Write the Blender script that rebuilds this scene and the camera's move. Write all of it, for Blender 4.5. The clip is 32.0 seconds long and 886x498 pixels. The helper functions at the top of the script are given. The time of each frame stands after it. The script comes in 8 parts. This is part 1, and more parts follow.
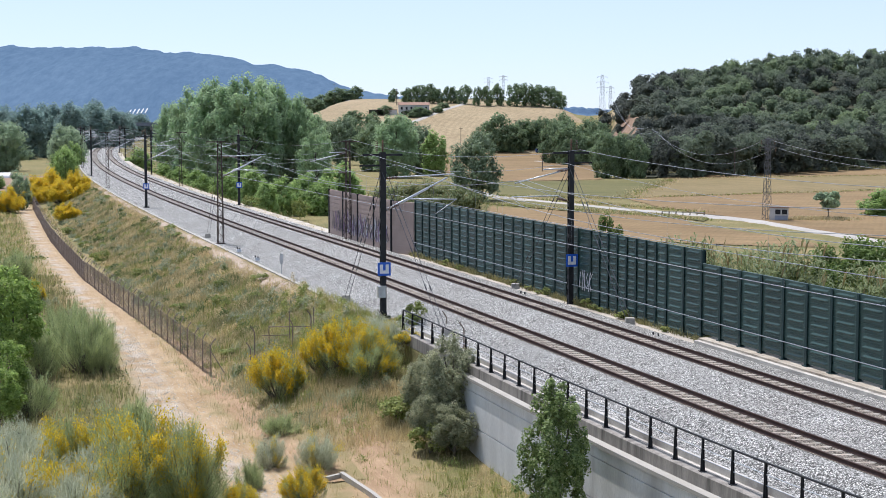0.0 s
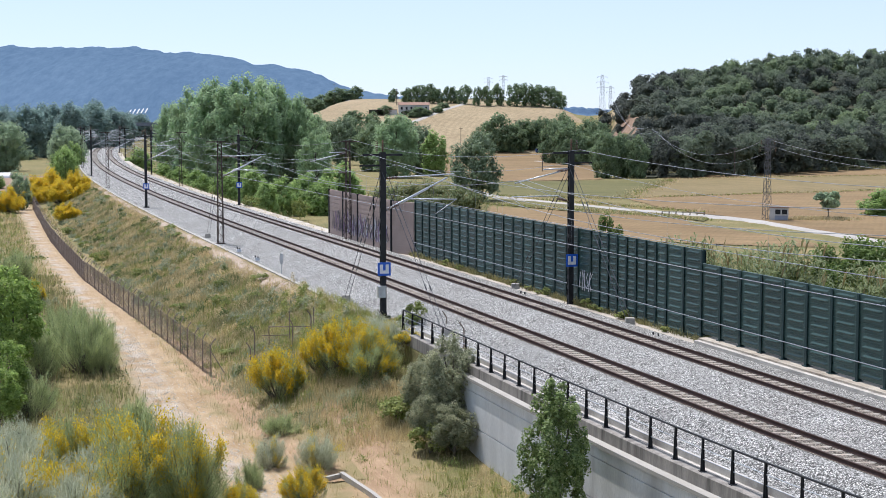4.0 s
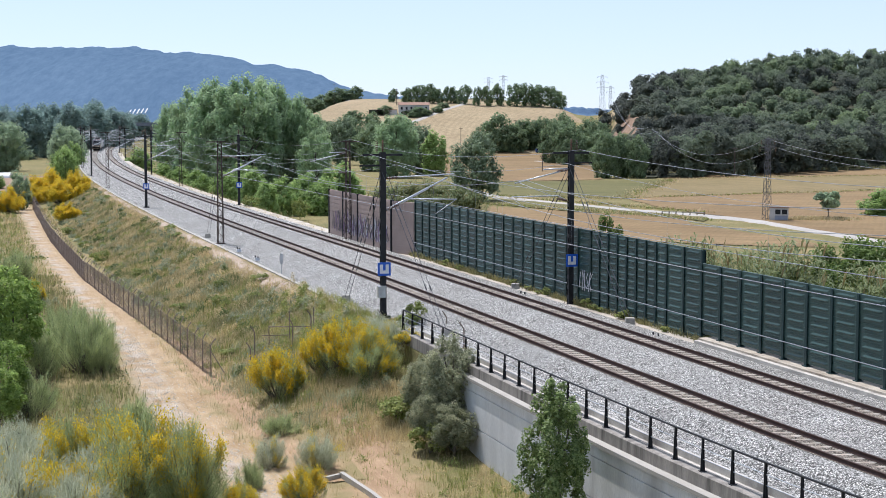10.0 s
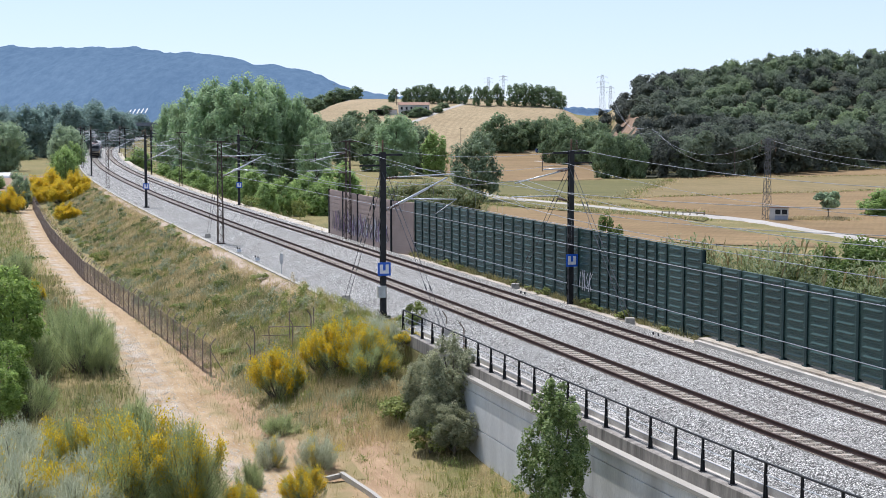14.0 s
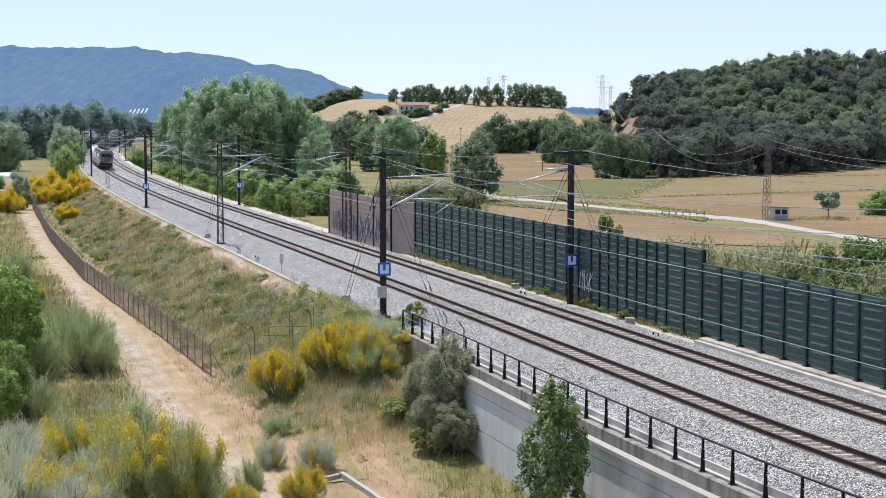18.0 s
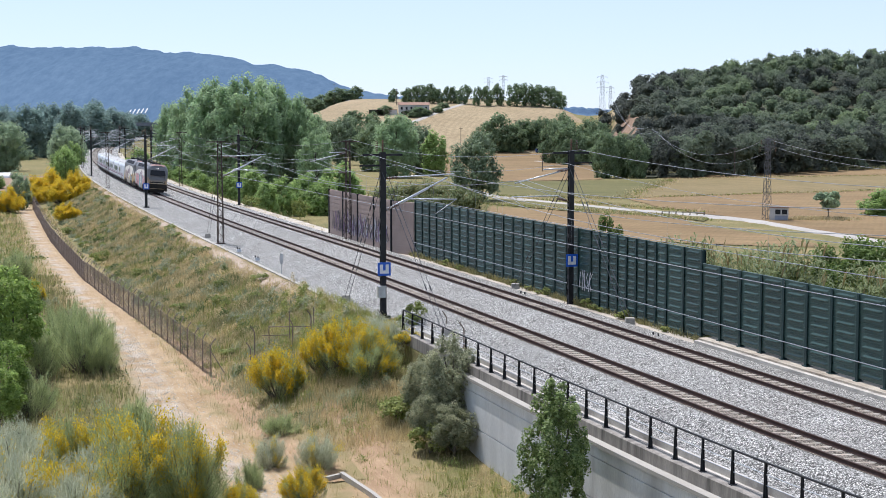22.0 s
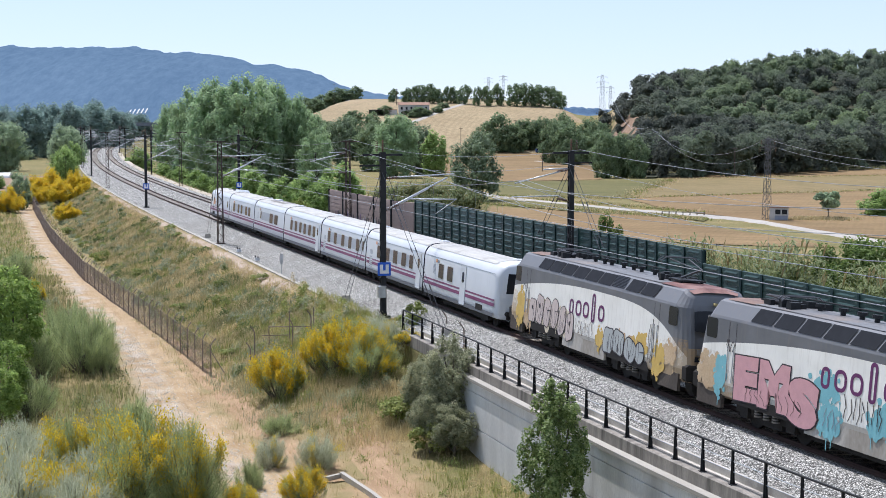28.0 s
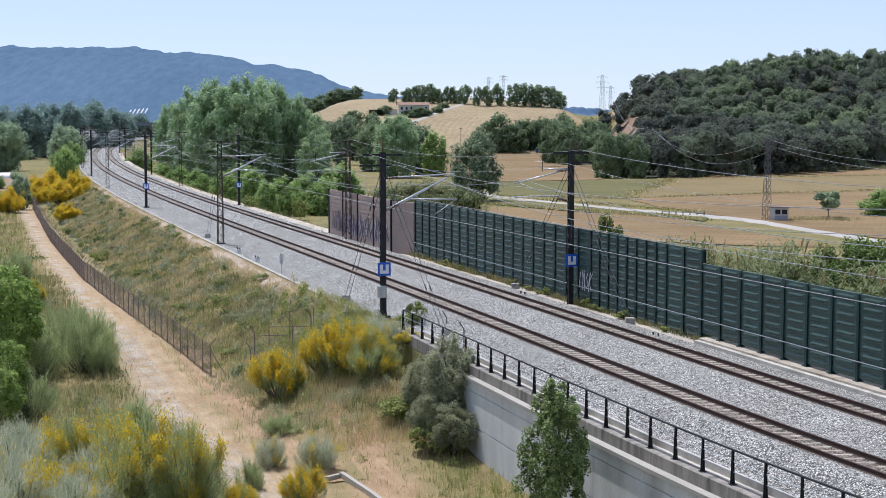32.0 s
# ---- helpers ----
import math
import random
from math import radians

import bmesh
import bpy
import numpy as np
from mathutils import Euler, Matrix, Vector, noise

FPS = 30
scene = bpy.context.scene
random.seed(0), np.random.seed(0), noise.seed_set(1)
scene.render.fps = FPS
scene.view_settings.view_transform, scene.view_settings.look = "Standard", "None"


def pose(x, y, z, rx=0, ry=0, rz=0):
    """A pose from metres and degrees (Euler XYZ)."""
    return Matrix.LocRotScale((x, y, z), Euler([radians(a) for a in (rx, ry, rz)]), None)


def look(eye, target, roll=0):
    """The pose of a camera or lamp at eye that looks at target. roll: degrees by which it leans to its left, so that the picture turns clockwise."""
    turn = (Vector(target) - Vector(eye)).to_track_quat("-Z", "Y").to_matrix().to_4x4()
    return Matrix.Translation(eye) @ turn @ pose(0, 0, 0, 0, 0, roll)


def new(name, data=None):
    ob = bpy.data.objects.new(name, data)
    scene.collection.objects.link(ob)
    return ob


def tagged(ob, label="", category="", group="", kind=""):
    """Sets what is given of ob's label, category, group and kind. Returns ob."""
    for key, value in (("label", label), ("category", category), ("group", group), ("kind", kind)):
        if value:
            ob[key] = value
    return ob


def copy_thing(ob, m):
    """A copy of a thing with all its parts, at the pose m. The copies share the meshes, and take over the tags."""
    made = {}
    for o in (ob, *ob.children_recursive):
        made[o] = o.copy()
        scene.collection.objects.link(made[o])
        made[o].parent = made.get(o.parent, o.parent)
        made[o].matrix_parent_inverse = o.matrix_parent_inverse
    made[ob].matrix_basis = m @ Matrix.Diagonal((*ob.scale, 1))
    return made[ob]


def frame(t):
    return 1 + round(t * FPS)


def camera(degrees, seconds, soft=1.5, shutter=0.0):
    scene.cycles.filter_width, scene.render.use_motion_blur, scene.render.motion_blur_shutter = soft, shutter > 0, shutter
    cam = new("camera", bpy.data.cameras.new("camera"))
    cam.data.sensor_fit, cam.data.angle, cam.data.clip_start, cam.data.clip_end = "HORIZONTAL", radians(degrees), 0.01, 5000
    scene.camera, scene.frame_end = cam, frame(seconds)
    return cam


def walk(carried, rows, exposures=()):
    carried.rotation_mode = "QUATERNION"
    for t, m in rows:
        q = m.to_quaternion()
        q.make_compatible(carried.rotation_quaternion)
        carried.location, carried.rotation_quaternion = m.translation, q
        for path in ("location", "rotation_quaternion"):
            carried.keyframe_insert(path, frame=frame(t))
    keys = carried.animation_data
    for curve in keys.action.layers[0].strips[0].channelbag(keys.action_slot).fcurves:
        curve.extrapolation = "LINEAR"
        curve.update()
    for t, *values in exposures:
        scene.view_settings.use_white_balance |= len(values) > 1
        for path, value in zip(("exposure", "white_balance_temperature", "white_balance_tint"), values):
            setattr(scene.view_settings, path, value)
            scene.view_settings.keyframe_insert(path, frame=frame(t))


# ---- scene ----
# camera: it stands still
cam = camera(33.314, 32.0, 0.85)
EYE = (0.0, 0.0, 10.472)
PITCH = 4.9078
walk(cam, [(0.0, pose(*EYE, 90 - PITCH, 0, 0)), (32.0, pose(*EYE, 90 - PITCH, 0, 0))],
     exposures=[(0.0, 0.36, 5880, 15), (28.0, 0.36, 5880, 15), (29.0, 0.25, 5820, 15), (30.0, 0.21, 5800, 15), (32.0, 0.19, 5800, 15)])

# daylight
SUN_AZ, SUN_EL = radians(327.0), radians(65.0)   # azimuth of the sun seen from the place, clockwise from +y
world = bpy.data.worlds.new("sky")
scene.world = world
world.use_nodes = True
_wn = world.node_tree
_sky = _wn.nodes.new("ShaderNodeTexSky")
_sky.sky_type = "NISHITA"
_sky.sun_disc = False
_sky.sun_elevation = SUN_EL
_sky.sun_rotation = SUN_AZ
_sky.air_density, _sky.dust_density, _sky.ozone_density = 0.8, 0.35, 2.0
_sky.altitude = 600.0
_tint = _wn.nodes.new("ShaderNodeMix")
_tint.data_type, _tint.blend_type = "RGBA", "MULTIPLY"
_tint.inputs[0].default_value = 1.0
_tint.inputs[7].default_value = (0.98, 0.96, 1.0, 1)
_wn.links.new(_sky.outputs[0], _tint.inputs[6])
_haze = _wn.nodes.new("ShaderNodeMix")   # thin even haze over the whole sky
_haze.data_type = "RGBA"
_haze.inputs[0].default_value = 0.6
_haze.inputs[7].default_value = (5.0, 5.6, 6.2, 1)
_wn.links.new(_tint.outputs[2], _haze.inputs[6])
_wn.links.new(_haze.outputs[2], _wn.nodes["Background"].inputs[0])
_wn.nodes["Background"].inputs[1].default_value = 0.121
sun = new("sun", bpy.data.lights.new("sun", "SUN"))
sun.data.energy, sun.data.angle, sun.data.color = 4.4, radians(0.55), (1.0, 0.95, 0.88)
_to_sun = Vector((math.sin(SUN_AZ) * math.cos(SUN_EL), math.cos(SUN_AZ) * math.cos(SUN_EL), math.sin(SUN_EL)))
sun.matrix_world = look(tuple(_to_sun * 100), (0, 0, 0))


# ---- materials ----
def mat_new(name, rough=0.8, metal=0.0, spec=0.3):
    m = bpy.data.materials.new(name)
    m.use_nodes = True
    b = m.node_tree.nodes["Principled BSDF"]
    b.inputs["Roughness"].default_value = rough
    b.inputs["Metallic"].default_value = metal
    b.inputs["Specular IOR Level"].default_value = spec
    return m, m.node_tree, b


def nd(nt, kind, **vals):
    n = nt.nodes.new(kind)
    for k, v in vals.items():
        n.inputs[k].default_value = v
    return n


def coords(nt, scale=(1, 1, 1), world_space=False):
    mp = nd(nt, "ShaderNodeMapping")
    mp.inputs["Scale"].default_value = scale
    if world_space:
        g = nt.nodes.new("ShaderNodeNewGeometry")
        nt.links.new(g.outputs["Position"], mp.inputs[0])
    else:
        t = nt.nodes.new("ShaderNodeTexCoord")
        nt.links.new(t.outputs["Object"], mp.inputs[0])
    return mp.outputs[0]


def ramp(nt, fac, stops):
    r = nt.nodes.new("ShaderNodeValToRGB")
    el = r.color_ramp.elements
    while len(el) < len(stops):
        el.new(0.5)
    for e, (p, c) in zip(el, stops):
        e.position, e.color = p, (*c, 1)
    nt.links.new(fac, r.inputs[0])
    return r.outputs[0]


def mixc(nt, fac, a, b, mode="MIX"):
    m = nt.nodes.new("ShaderNodeMix")
    m.data_type, m.blend_type = "RGBA", mode
    for sock, v in ((m.inputs[0], fac), (m.inputs[6], a), (m.inputs[7], b)):
        if isinstance(v, (int, float)):
            sock.default_value = v
        elif isinstance(v, tuple):
            sock.default_value = (*v, 1)
        else:
            nt.links.new(v, sock)
    return m.outputs[2]


def noise_tex(nt, vec, scale, detail=4, rough=0.55):
    n = nd(nt, "ShaderNodeTexNoise", Scale=scale, Detail=detail, Roughness=rough)
    nt.links.new(vec, n.inputs["Vector"])
    return n.outputs["Fac"]


def bump(nt, b, height, strength=0.3, dist=0.02):
    n = nd(nt, "ShaderNodeBump", Strength=strength, Distance=dist)
    nt.links.new(height, n.inputs["Height"])
    nt.links.new(n.outputs[0], b.inputs["Normal"])


def mottled(name, c1, c2, scale=2.0, fine=40.0, rough=0.8, metal=0.0, spec=0.3, bmp=0.2, bdist=0.01, dirt=None, stretch=(1, 1, 1), world_space=False, vary=0.0):
    """Two-scale varied surface: broad patches from c1 to c2, fine grain, optional dirt colour."""
    m, nt, b = mat_new(name, rough, metal, spec)
    v = coords(nt, stretch, world_space)
    a = noise_tex(nt, v, scale)
    f = noise_tex(nt, v, fine, 3, 0.6)
    col = ramp(nt, a, [(0.3, c1), (0.7, c2)])
    col = mixc(nt, ramp(nt, f, [(0.35, (0, 0, 0)), (0.75, (0.6, 0.6, 0.6))]), col, tuple(x * 0.72 for x in c1))
    if dirt:
        d = noise_tex(nt, v, scale * 0.45, 6, 0.65)
        col = mixc(nt, ramp(nt, d, [(0.5, (0, 0, 0)), (0.68, (0.85, 0.85, 0.85))]), col, dirt)
    if vary:
        o = nt.nodes.new("ShaderNodeObjectInfo")
        col = mixc(nt, 1.0, col, ramp(nt, o.outputs["Random"], [(0, (1 - vary,) * 3), (1, (1 + vary * 0.5,) * 3)]), "MULTIPLY")
    nt.links.new(col, b.inputs["Base Color"])
    r = ramp(nt, a, [(0.2, (rough * 0.85,) * 3), (0.8, (min(1, rough * 1.12),) * 3)])
    nt.links.new(r, b.inputs["Roughness"])
    if bmp:
        bump(nt, b, f, bmp, bdist)
    return m


def leafy(name, dark, light, back=0.35, scale=0.25, rough=0.6, spread=(0.7, 1.25)):
    """Leaves: each clump its own tone, broad light and dark patches, some light through the blade."""
    m, nt, b = mat_new(name, rough, 0, 0.22)
    g = nt.nodes.new("ShaderNodeNewGeometry")
    a = noise_tex(nt, coords(nt), scale, 3)
    col = ramp(nt, g.outputs["Random Per Island"], [(0.0, dark), (1.0, light)])
    col = mixc(nt, 1.0, col, ramp(nt, a, [(0.3, (spread[0], spread[0] * 1.06, spread[0])), (0.7, (spread[1], spread[1] * 0.96, spread[1] * 0.9))]), "MULTIPLY")
    nt.links.new(col, b.inputs["Base Color"])
    t = nt.nodes.new("ShaderNodeBsdfTranslucent")
    nt.links.new(col, t.inputs[0])
    mx = nt.nodes.new("ShaderNodeMixShader")
    mx.inputs[0].default_value = back
    nt.links.new(b.outputs[0], mx.inputs[1])
    nt.links.new(t.outputs[0], mx.inputs[2])
    nt.links.new(mx.outputs[0], nt.nodes["Material Output"].inputs[0])
    return m


def plain(name, c, rough=0.5, metal=0.0, spec=0.4):
    return mottled(name, c, tuple(x * 0.85 for x in c), 3.0, 60.0, rough, metal, spec, 0.05, 0.003)


M_BLACKSTEEL = mottled("black_steel", (0.018, 0.019, 0.021), (0.035, 0.036, 0.038), 2, 30, 0.6, 0.3)
M_GALV = mottled("galvanised_steel", (0.42, 0.44, 0.46), (0.6, 0.62, 0.64), 3, 50, 0.4, 0.6, 0.5, 0.05)
M_RUST = mottled("rusty_lattice_steel", (0.06, 0.045, 0.04), (0.11, 0.085, 0.07), 3, 40, 0.8, 0.2)
M_WIRE = mottled("bare_wire", (0.30, 0.31, 0.33), (0.42, 0.43, 0.45), 3, 40, 0.4, 0.5, 0.5, 0)
M_DARKWIRE = mottled("dark_wire", (0.05, 0.05, 0.055), (0.09, 0.09, 0.1), 3, 40, 0.5, 0.2, 0.5, 0)
M_ALU = mottled("aluminium_tube", (0.52, 0.54, 0.57), (0.66, 0.68, 0.70), 3, 40, 0.35, 0.35, 0.5, 0)
M_STAINED = mottled("stained_concrete", (0.396, 0.37, 0.323), (0.568, 0.535, 0.469), 0.9, 20, 0.9, 0, 0.3, 0.2, 0.01, (0.15, 0.135, 0.115), (1, 1, 1), True)
M_INSUL = plain("insulator", (0.16, 0.09, 0.06), 0.3)
M_BLUE = plain("blue_plate", (0.02, 0.11, 0.55), 0.45)
M_WHITE = plain("white_plate", (0.8, 0.8, 0.8), 0.5)
M_CONC = mottled("concrete_wall", (0.50, 0.505, 0.485), (0.69, 0.69, 0.655), 0.6, 25, 0.85, 0, 0.3, 0.15, 0.01, (0.30, 0.29, 0.27), (1.6, 1.6, 0.22))
M_CONC_LIGHT = mottled("pale_concrete", (0.344, 0.324, 0.279), (0.443, 0.418, 0.369), 0.7, 30, 0.85, 0, 0.3, 0.15, 0.01, (0.3, 0.28, 0.24), (1, 1, 1), True)
M_BROWNCONC = mottled("brown_concrete", (0.308, 0.239, 0.208), (0.416, 0.323, 0.277), 0.6, 25, 0.85, 0, 0.3, 0.2, 0.01)
M_RAIL = mottled("rusty_rail", (0.055, 0.033, 0.027), (0.098, 0.057, 0.044), 4, 60, 0.75, 0.2, 0.3, 0.1, 0.004)
M_SLEEPER = mottled("sleeper_concrete", (0.47, 0.435, 0.37), (0.60, 0.555, 0.48), 2, 30, 0.85, 0, 0.3, 0.1, 0.01, (0.28, 0.2, 0.14), vary=0.25)
M_GREEN = mottled("green_barrier", (0.028, 0.060, 0.051), (0.042, 0.084, 0.071), 0.6, 20, 0.45, 0.05, 0.45, 0.05, 0.005, vary=0.2)
M_GREENPOST = mottled("green_post", (0.0112, 0.0336, 0.0336), (0.0196, 0.0476, 0.0462), 1, 20, 0.5, 0.1, 0.3, 0.05)
M_DARKGLASS = plain("dark_glass", (0.02, 0.022, 0.026), 0.25, 0, 0.22)


def mat_ballast(name="ballast_stone", tint=(1.0, 1.0, 1.0)):
    m, nt, b = mat_new(name, 0.9, 0, 0.25)
    v = coords(nt, (1, 1, 1), True)
    vo = nd(nt, "ShaderNodeTexVoronoi", Scale=18.0, Randomness=1.0)
    nt.links.new(v, vo.inputs["Vector"])
    sep = nt.nodes.new("ShaderNodeSeparateColor")
    nt.links.new(vo.outputs["Color"], sep.inputs[0])
    col = ramp(nt, sep.outputs[0], [(0, (0.085, 0.083, 0.075)), (0.35, (0.35, 0.345, 0.32)), (0.75, (0.58, 0.57, 0.53)), (1, (0.84, 0.825, 0.77))])
    # Colour darkens towards the cell edges, standing in for shade between the stones.
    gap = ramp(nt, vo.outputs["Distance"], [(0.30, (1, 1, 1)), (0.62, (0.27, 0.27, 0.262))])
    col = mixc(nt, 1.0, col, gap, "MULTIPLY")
    broad = noise_tex(nt, v, 0.35, 5)
    col = mixc(nt, 1.0, col, ramp(nt, broad, [(0.3, (0.98, 0.96, 0.94)), (0.7, (1.22, 1.22, 1.22))]), "MULTIPLY")
    col = mixc(nt, 1.0, col, tint, "MULTIPLY")
    nt.links.new(col, b.inputs["Base Color"])
    bump(nt, b, vo.outputs["Distance"], 0.9, -0.06)
    return m


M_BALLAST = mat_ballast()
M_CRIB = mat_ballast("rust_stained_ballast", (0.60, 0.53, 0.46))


# ---- building helpers ----
class Form:
    """Collects vertices, faces and material slots of one mesh."""

    def __init__(self):
        self.v, self.f, self.mi = [], [], []

    def add(self, verts, faces, mi=0):
        n = len(self.v)
        self.v.extend(tuple(p) for p in verts)
        self.f.extend(tuple(i + n for i in q) for q in faces)
        self.mi.extend([mi] * len(faces))

    def box(self, c, s, rot=None, mi=0, taper=1.0):
        x, y, z = (a / 2 for a in s)
        t = taper
        vs = [Vector(p) for p in ((-x, -y, -z), (x, -y, -z), (x, y, -z), (-x, y, -z), (-x * t, -y * t, z), (x * t, -y * t, z), (x * t, y * t, z), (-x * t, y * t, z))]
        if rot:
            vs = [rot @ p for p in vs]
        c = Vector(c)
        self.add([c + p for p in vs], [(0, 3, 2, 1), (4, 5, 6, 7), (0, 1, 5, 4), (1, 2, 6, 5), (2, 3, 7, 6), (3, 0, 4, 7)], mi)

    def tube(self, pts, r, n=6, mi=0, cap=True):
        pts = [Vector(p) for p in pts]
        rs = r if isinstance(r, (list, tuple)) else [r] * len(pts)
        base = len(self.v)
        for i, p in enumerate(pts):
            d = (pts[min(i + 1, len(pts) - 1)] - pts[max(i - 1, 0)]).normalized()
            u = d.orthogonal().normalized() if abs(d.z) > 0.9 else d.cross(Vector((0, 0, 1))).normalized()
            w = d.cross(u)
            for k in range(n):
                a = 2 * math.pi * k / n
                self.v.append(tuple(p + (u * math.cos(a) + w * math.sin(a)) * rs[i]))
        for i in range(len(pts) - 1):
            for k in range(n):
                a, b = base + i * n + k, base + i * n + (k + 1) % n
                self.f.append((a, b, b + n, a + n))
                self.mi.append(mi)
        if cap:
            self.f.append(tuple(base + k for k in range(n))[::-1])
            self.f.append(tuple(base + (len(pts) - 1) * n + k for k in range(n)))
            self.mi.extend([mi, mi])

    def loft(self, rings, mi=0, closed=True, caps=True):
        """Rings of equal length joined in order."""
        base, n = len(self.v), len(rings[0])
        for r in rings:
            self.v.extend(tuple(p) for p in r)
        for i in range(len(rings) - 1):
            for k in range(n if closed else n - 1):
                a, b = base + i * n + k, base + i * n + (k + 1) % n
                self.f.append((a, b, b + n, a + n))
                self.mi.append(mi)
        if caps and closed:
            self.f.append(tuple(base + k for k in range(n))[::-1])
            self.f.append(tuple(base + (len(rings) - 1) * n + k for k in range(n)))
            self.mi.extend([mi, mi])

    def mesh(self, name, mats, smooth=False):
        me = bpy.data.meshes.new(name)
        me.from_pydata(self.v, [], self.f)
        for m in mats if isinstance(mats, (list, tuple)) else [mats]:
            me.materials.append(m)
        me.polygons.foreach_set("material_index", self.mi)
        if smooth:
            me.polygons.foreach_set("use_smooth", [True] * len(self.f))
        me.update()
        return me


def part(name, form, material, parent=None, label="", smooth=False, at=None):
    """One mesh object from a Form, under a thing or a part."""
    ob = new(name, form if isinstance(form, bpy.types.Mesh) else form.mesh(name, material, smooth))
    ob.parent = parent
    if at is not None:
        ob.matrix_basis = at
    return tagged(ob, label)


def empty(name, m=None):
    ob = new(name)
    ob.empty_display_size = 0.2
    if m is not None:
        ob.matrix_basis = m
    return ob


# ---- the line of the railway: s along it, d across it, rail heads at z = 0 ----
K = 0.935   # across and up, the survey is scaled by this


def _xc(y):
    y = np.asarray(y, float)
    u = np.log(np.clip(y, 34, 760) / 150)
    x = (((1.0967 * u - 3.8403) * u - 24.5829) * u - 52.4109) * u - 22.4543
    k = -0.4275
    x = np.where(y < 34, x + k * (y - 34), x)
    return K * np.where(y > 760, x - 0.175 * (y - 760), x)


_ty = np.concatenate([np.linspace(-260, 19, 200), np.linspace(20, 1400, 4000)])
_tx = _xc(_ty)
_ts = np.concatenate([[0], np.cumsum(np.hypot(np.diff(_tx), np.diff(_ty)))])
_ts -= np.interp(25.0, _ty, _ts)
_tslope = np.gradient(_tx, _ty)


def track(s, d=0.0, z=0.0):
    """Point at s along and d across (to the far side) of the near track."""
    y, k = np.interp(s, _ts, _ty), np.interp(s, _ts, _tslope)
    x, n = np.interp(s, _ts, _tx), math.sqrt(1 + k * k)
    d = d * K
    return Vector((x + d / n, y - k * d / n, z * K))


def heading(s):
    """Angle about z of the way along growing s."""
    k = np.interp(s, _ts, _tslope)
    return math.atan2(1, k)


def track_pose(s, d=0.0, z=0.0):
    """x along growing s, y to the near side, z up."""
    return Matrix.Translation(track(s, d, z)) @ Matrix.Rotation(heading(s), 4, "Z")


def sweep(form, profile, stations, mi=0, closed=True, caps=True):
    form.loft([[track(s, d, z) for d, z in profile] for s in stations], mi, closed, caps)


def steps(a, b, ds):
    n = max(1, round((b - a) / ds))
    return [a + (b - a) * i / n for i in range(n + 1)]


def smooth01(a, b, x):
    t = np.clip((x - a) / (b - a), 0, 1)
    return t * t * (3 - 2 * t)


def lump(x, y, cx, cy, sx, sy, rot=0.0):
    c, s = math.cos(rot), math.sin(rot)
    u, v = (x - cx) * c + (y - cy) * s, -(x - cx) * s + (y - cy) * c
    return np.exp(-0.5 * ((u / sx) ** 2 + (v / sy) ** 2))


def fnoise(x, y, scale, seed=0.0):
    """Cheap smooth relief from sines, about -1 to 1."""
    a, b = x / scale + seed, y / scale - seed * 1.7
    return (np.sin(a * 1.3 + 2 * np.sin(b * 0.7)) + np.sin(b * 1.7 + 1.6 * np.sin(a * 0.9 + 1)) + 0.5 * np.sin((a + b) * 2.9) + 0.5 * np.sin((a - b) * 3.7 + 2)) / 3


def woodhill(x, y):
    """Height of the wooded hill: a steep flank, then a slow rise."""
    up = 28 * smooth01(60, 88, x) + 11 * smooth01(80, 165, x)
    return up * np.exp(-0.5 * (np.minimum(y - 650, 0) / 84) ** 2) * np.exp(-0.5 * (np.maximum(y - 650, 0) / 160) ** 2)


def relief(x, y):
    """Height of the ground."""
    x, y = np.asarray(x, float), np.asarray(y, float)
    k = np.interp(y, _ty, _tslope)
    d = (x - _xc(y)) / np.sqrt(1 + k * k) / K
    x = x / K
    s = np.interp(y + d * k * 0.9, _ty, _ts)
    low = -4.7 + 0.12 * fnoise(x, y, 7.0) - 0.6 * smooth01(-22, -40, d)
    bank = np.interp(d, [-16.5, -14.0, -12.0, -5.6, -5.2], [0, 0.06, 0.22, 0.97, 1.0])
    near_cut = np.interp(d, [-14.0, -9.0, -5.40, -5.36], [0, 0.02, 0.04, 1.0])
    b = smooth01(41, 61, s)
    left = low + (-0.82 - low) * (bank * b + near_cut * (1 - b)) + 0.10 * fnoise(x, y, 3.1, 3) * bank * (1 - bank) * 4
    rlow = -4.9 + 0.1 * fnoise(x, y, 20, 5)
    right = rlow + (-0.55 - rlow) * np.interp(d, [9.9, 15.5], [1.0, 0.0])
    z = np.where(d < -5.36, left, np.where(d > 9.9, right, -0.8))
    far = smooth01(120, 320, y)
    fieldhill = 26.5 * np.exp(-0.5 * ((y - 930) / 190) ** 4) * smooth01(-135, -55, x) * smooth01(118, 62, x) * (1 + 0.15 * smooth01(-90, -48, x) * smooth01(78, 22, x) * smooth01(700, 900, y))
    z = z + far * np.maximum(fieldhill, woodhill(x * K, y))
    z = z + smooth01(1200, 2500, y) * 6 * fnoise(x, y, 300, 2)
    return z * K
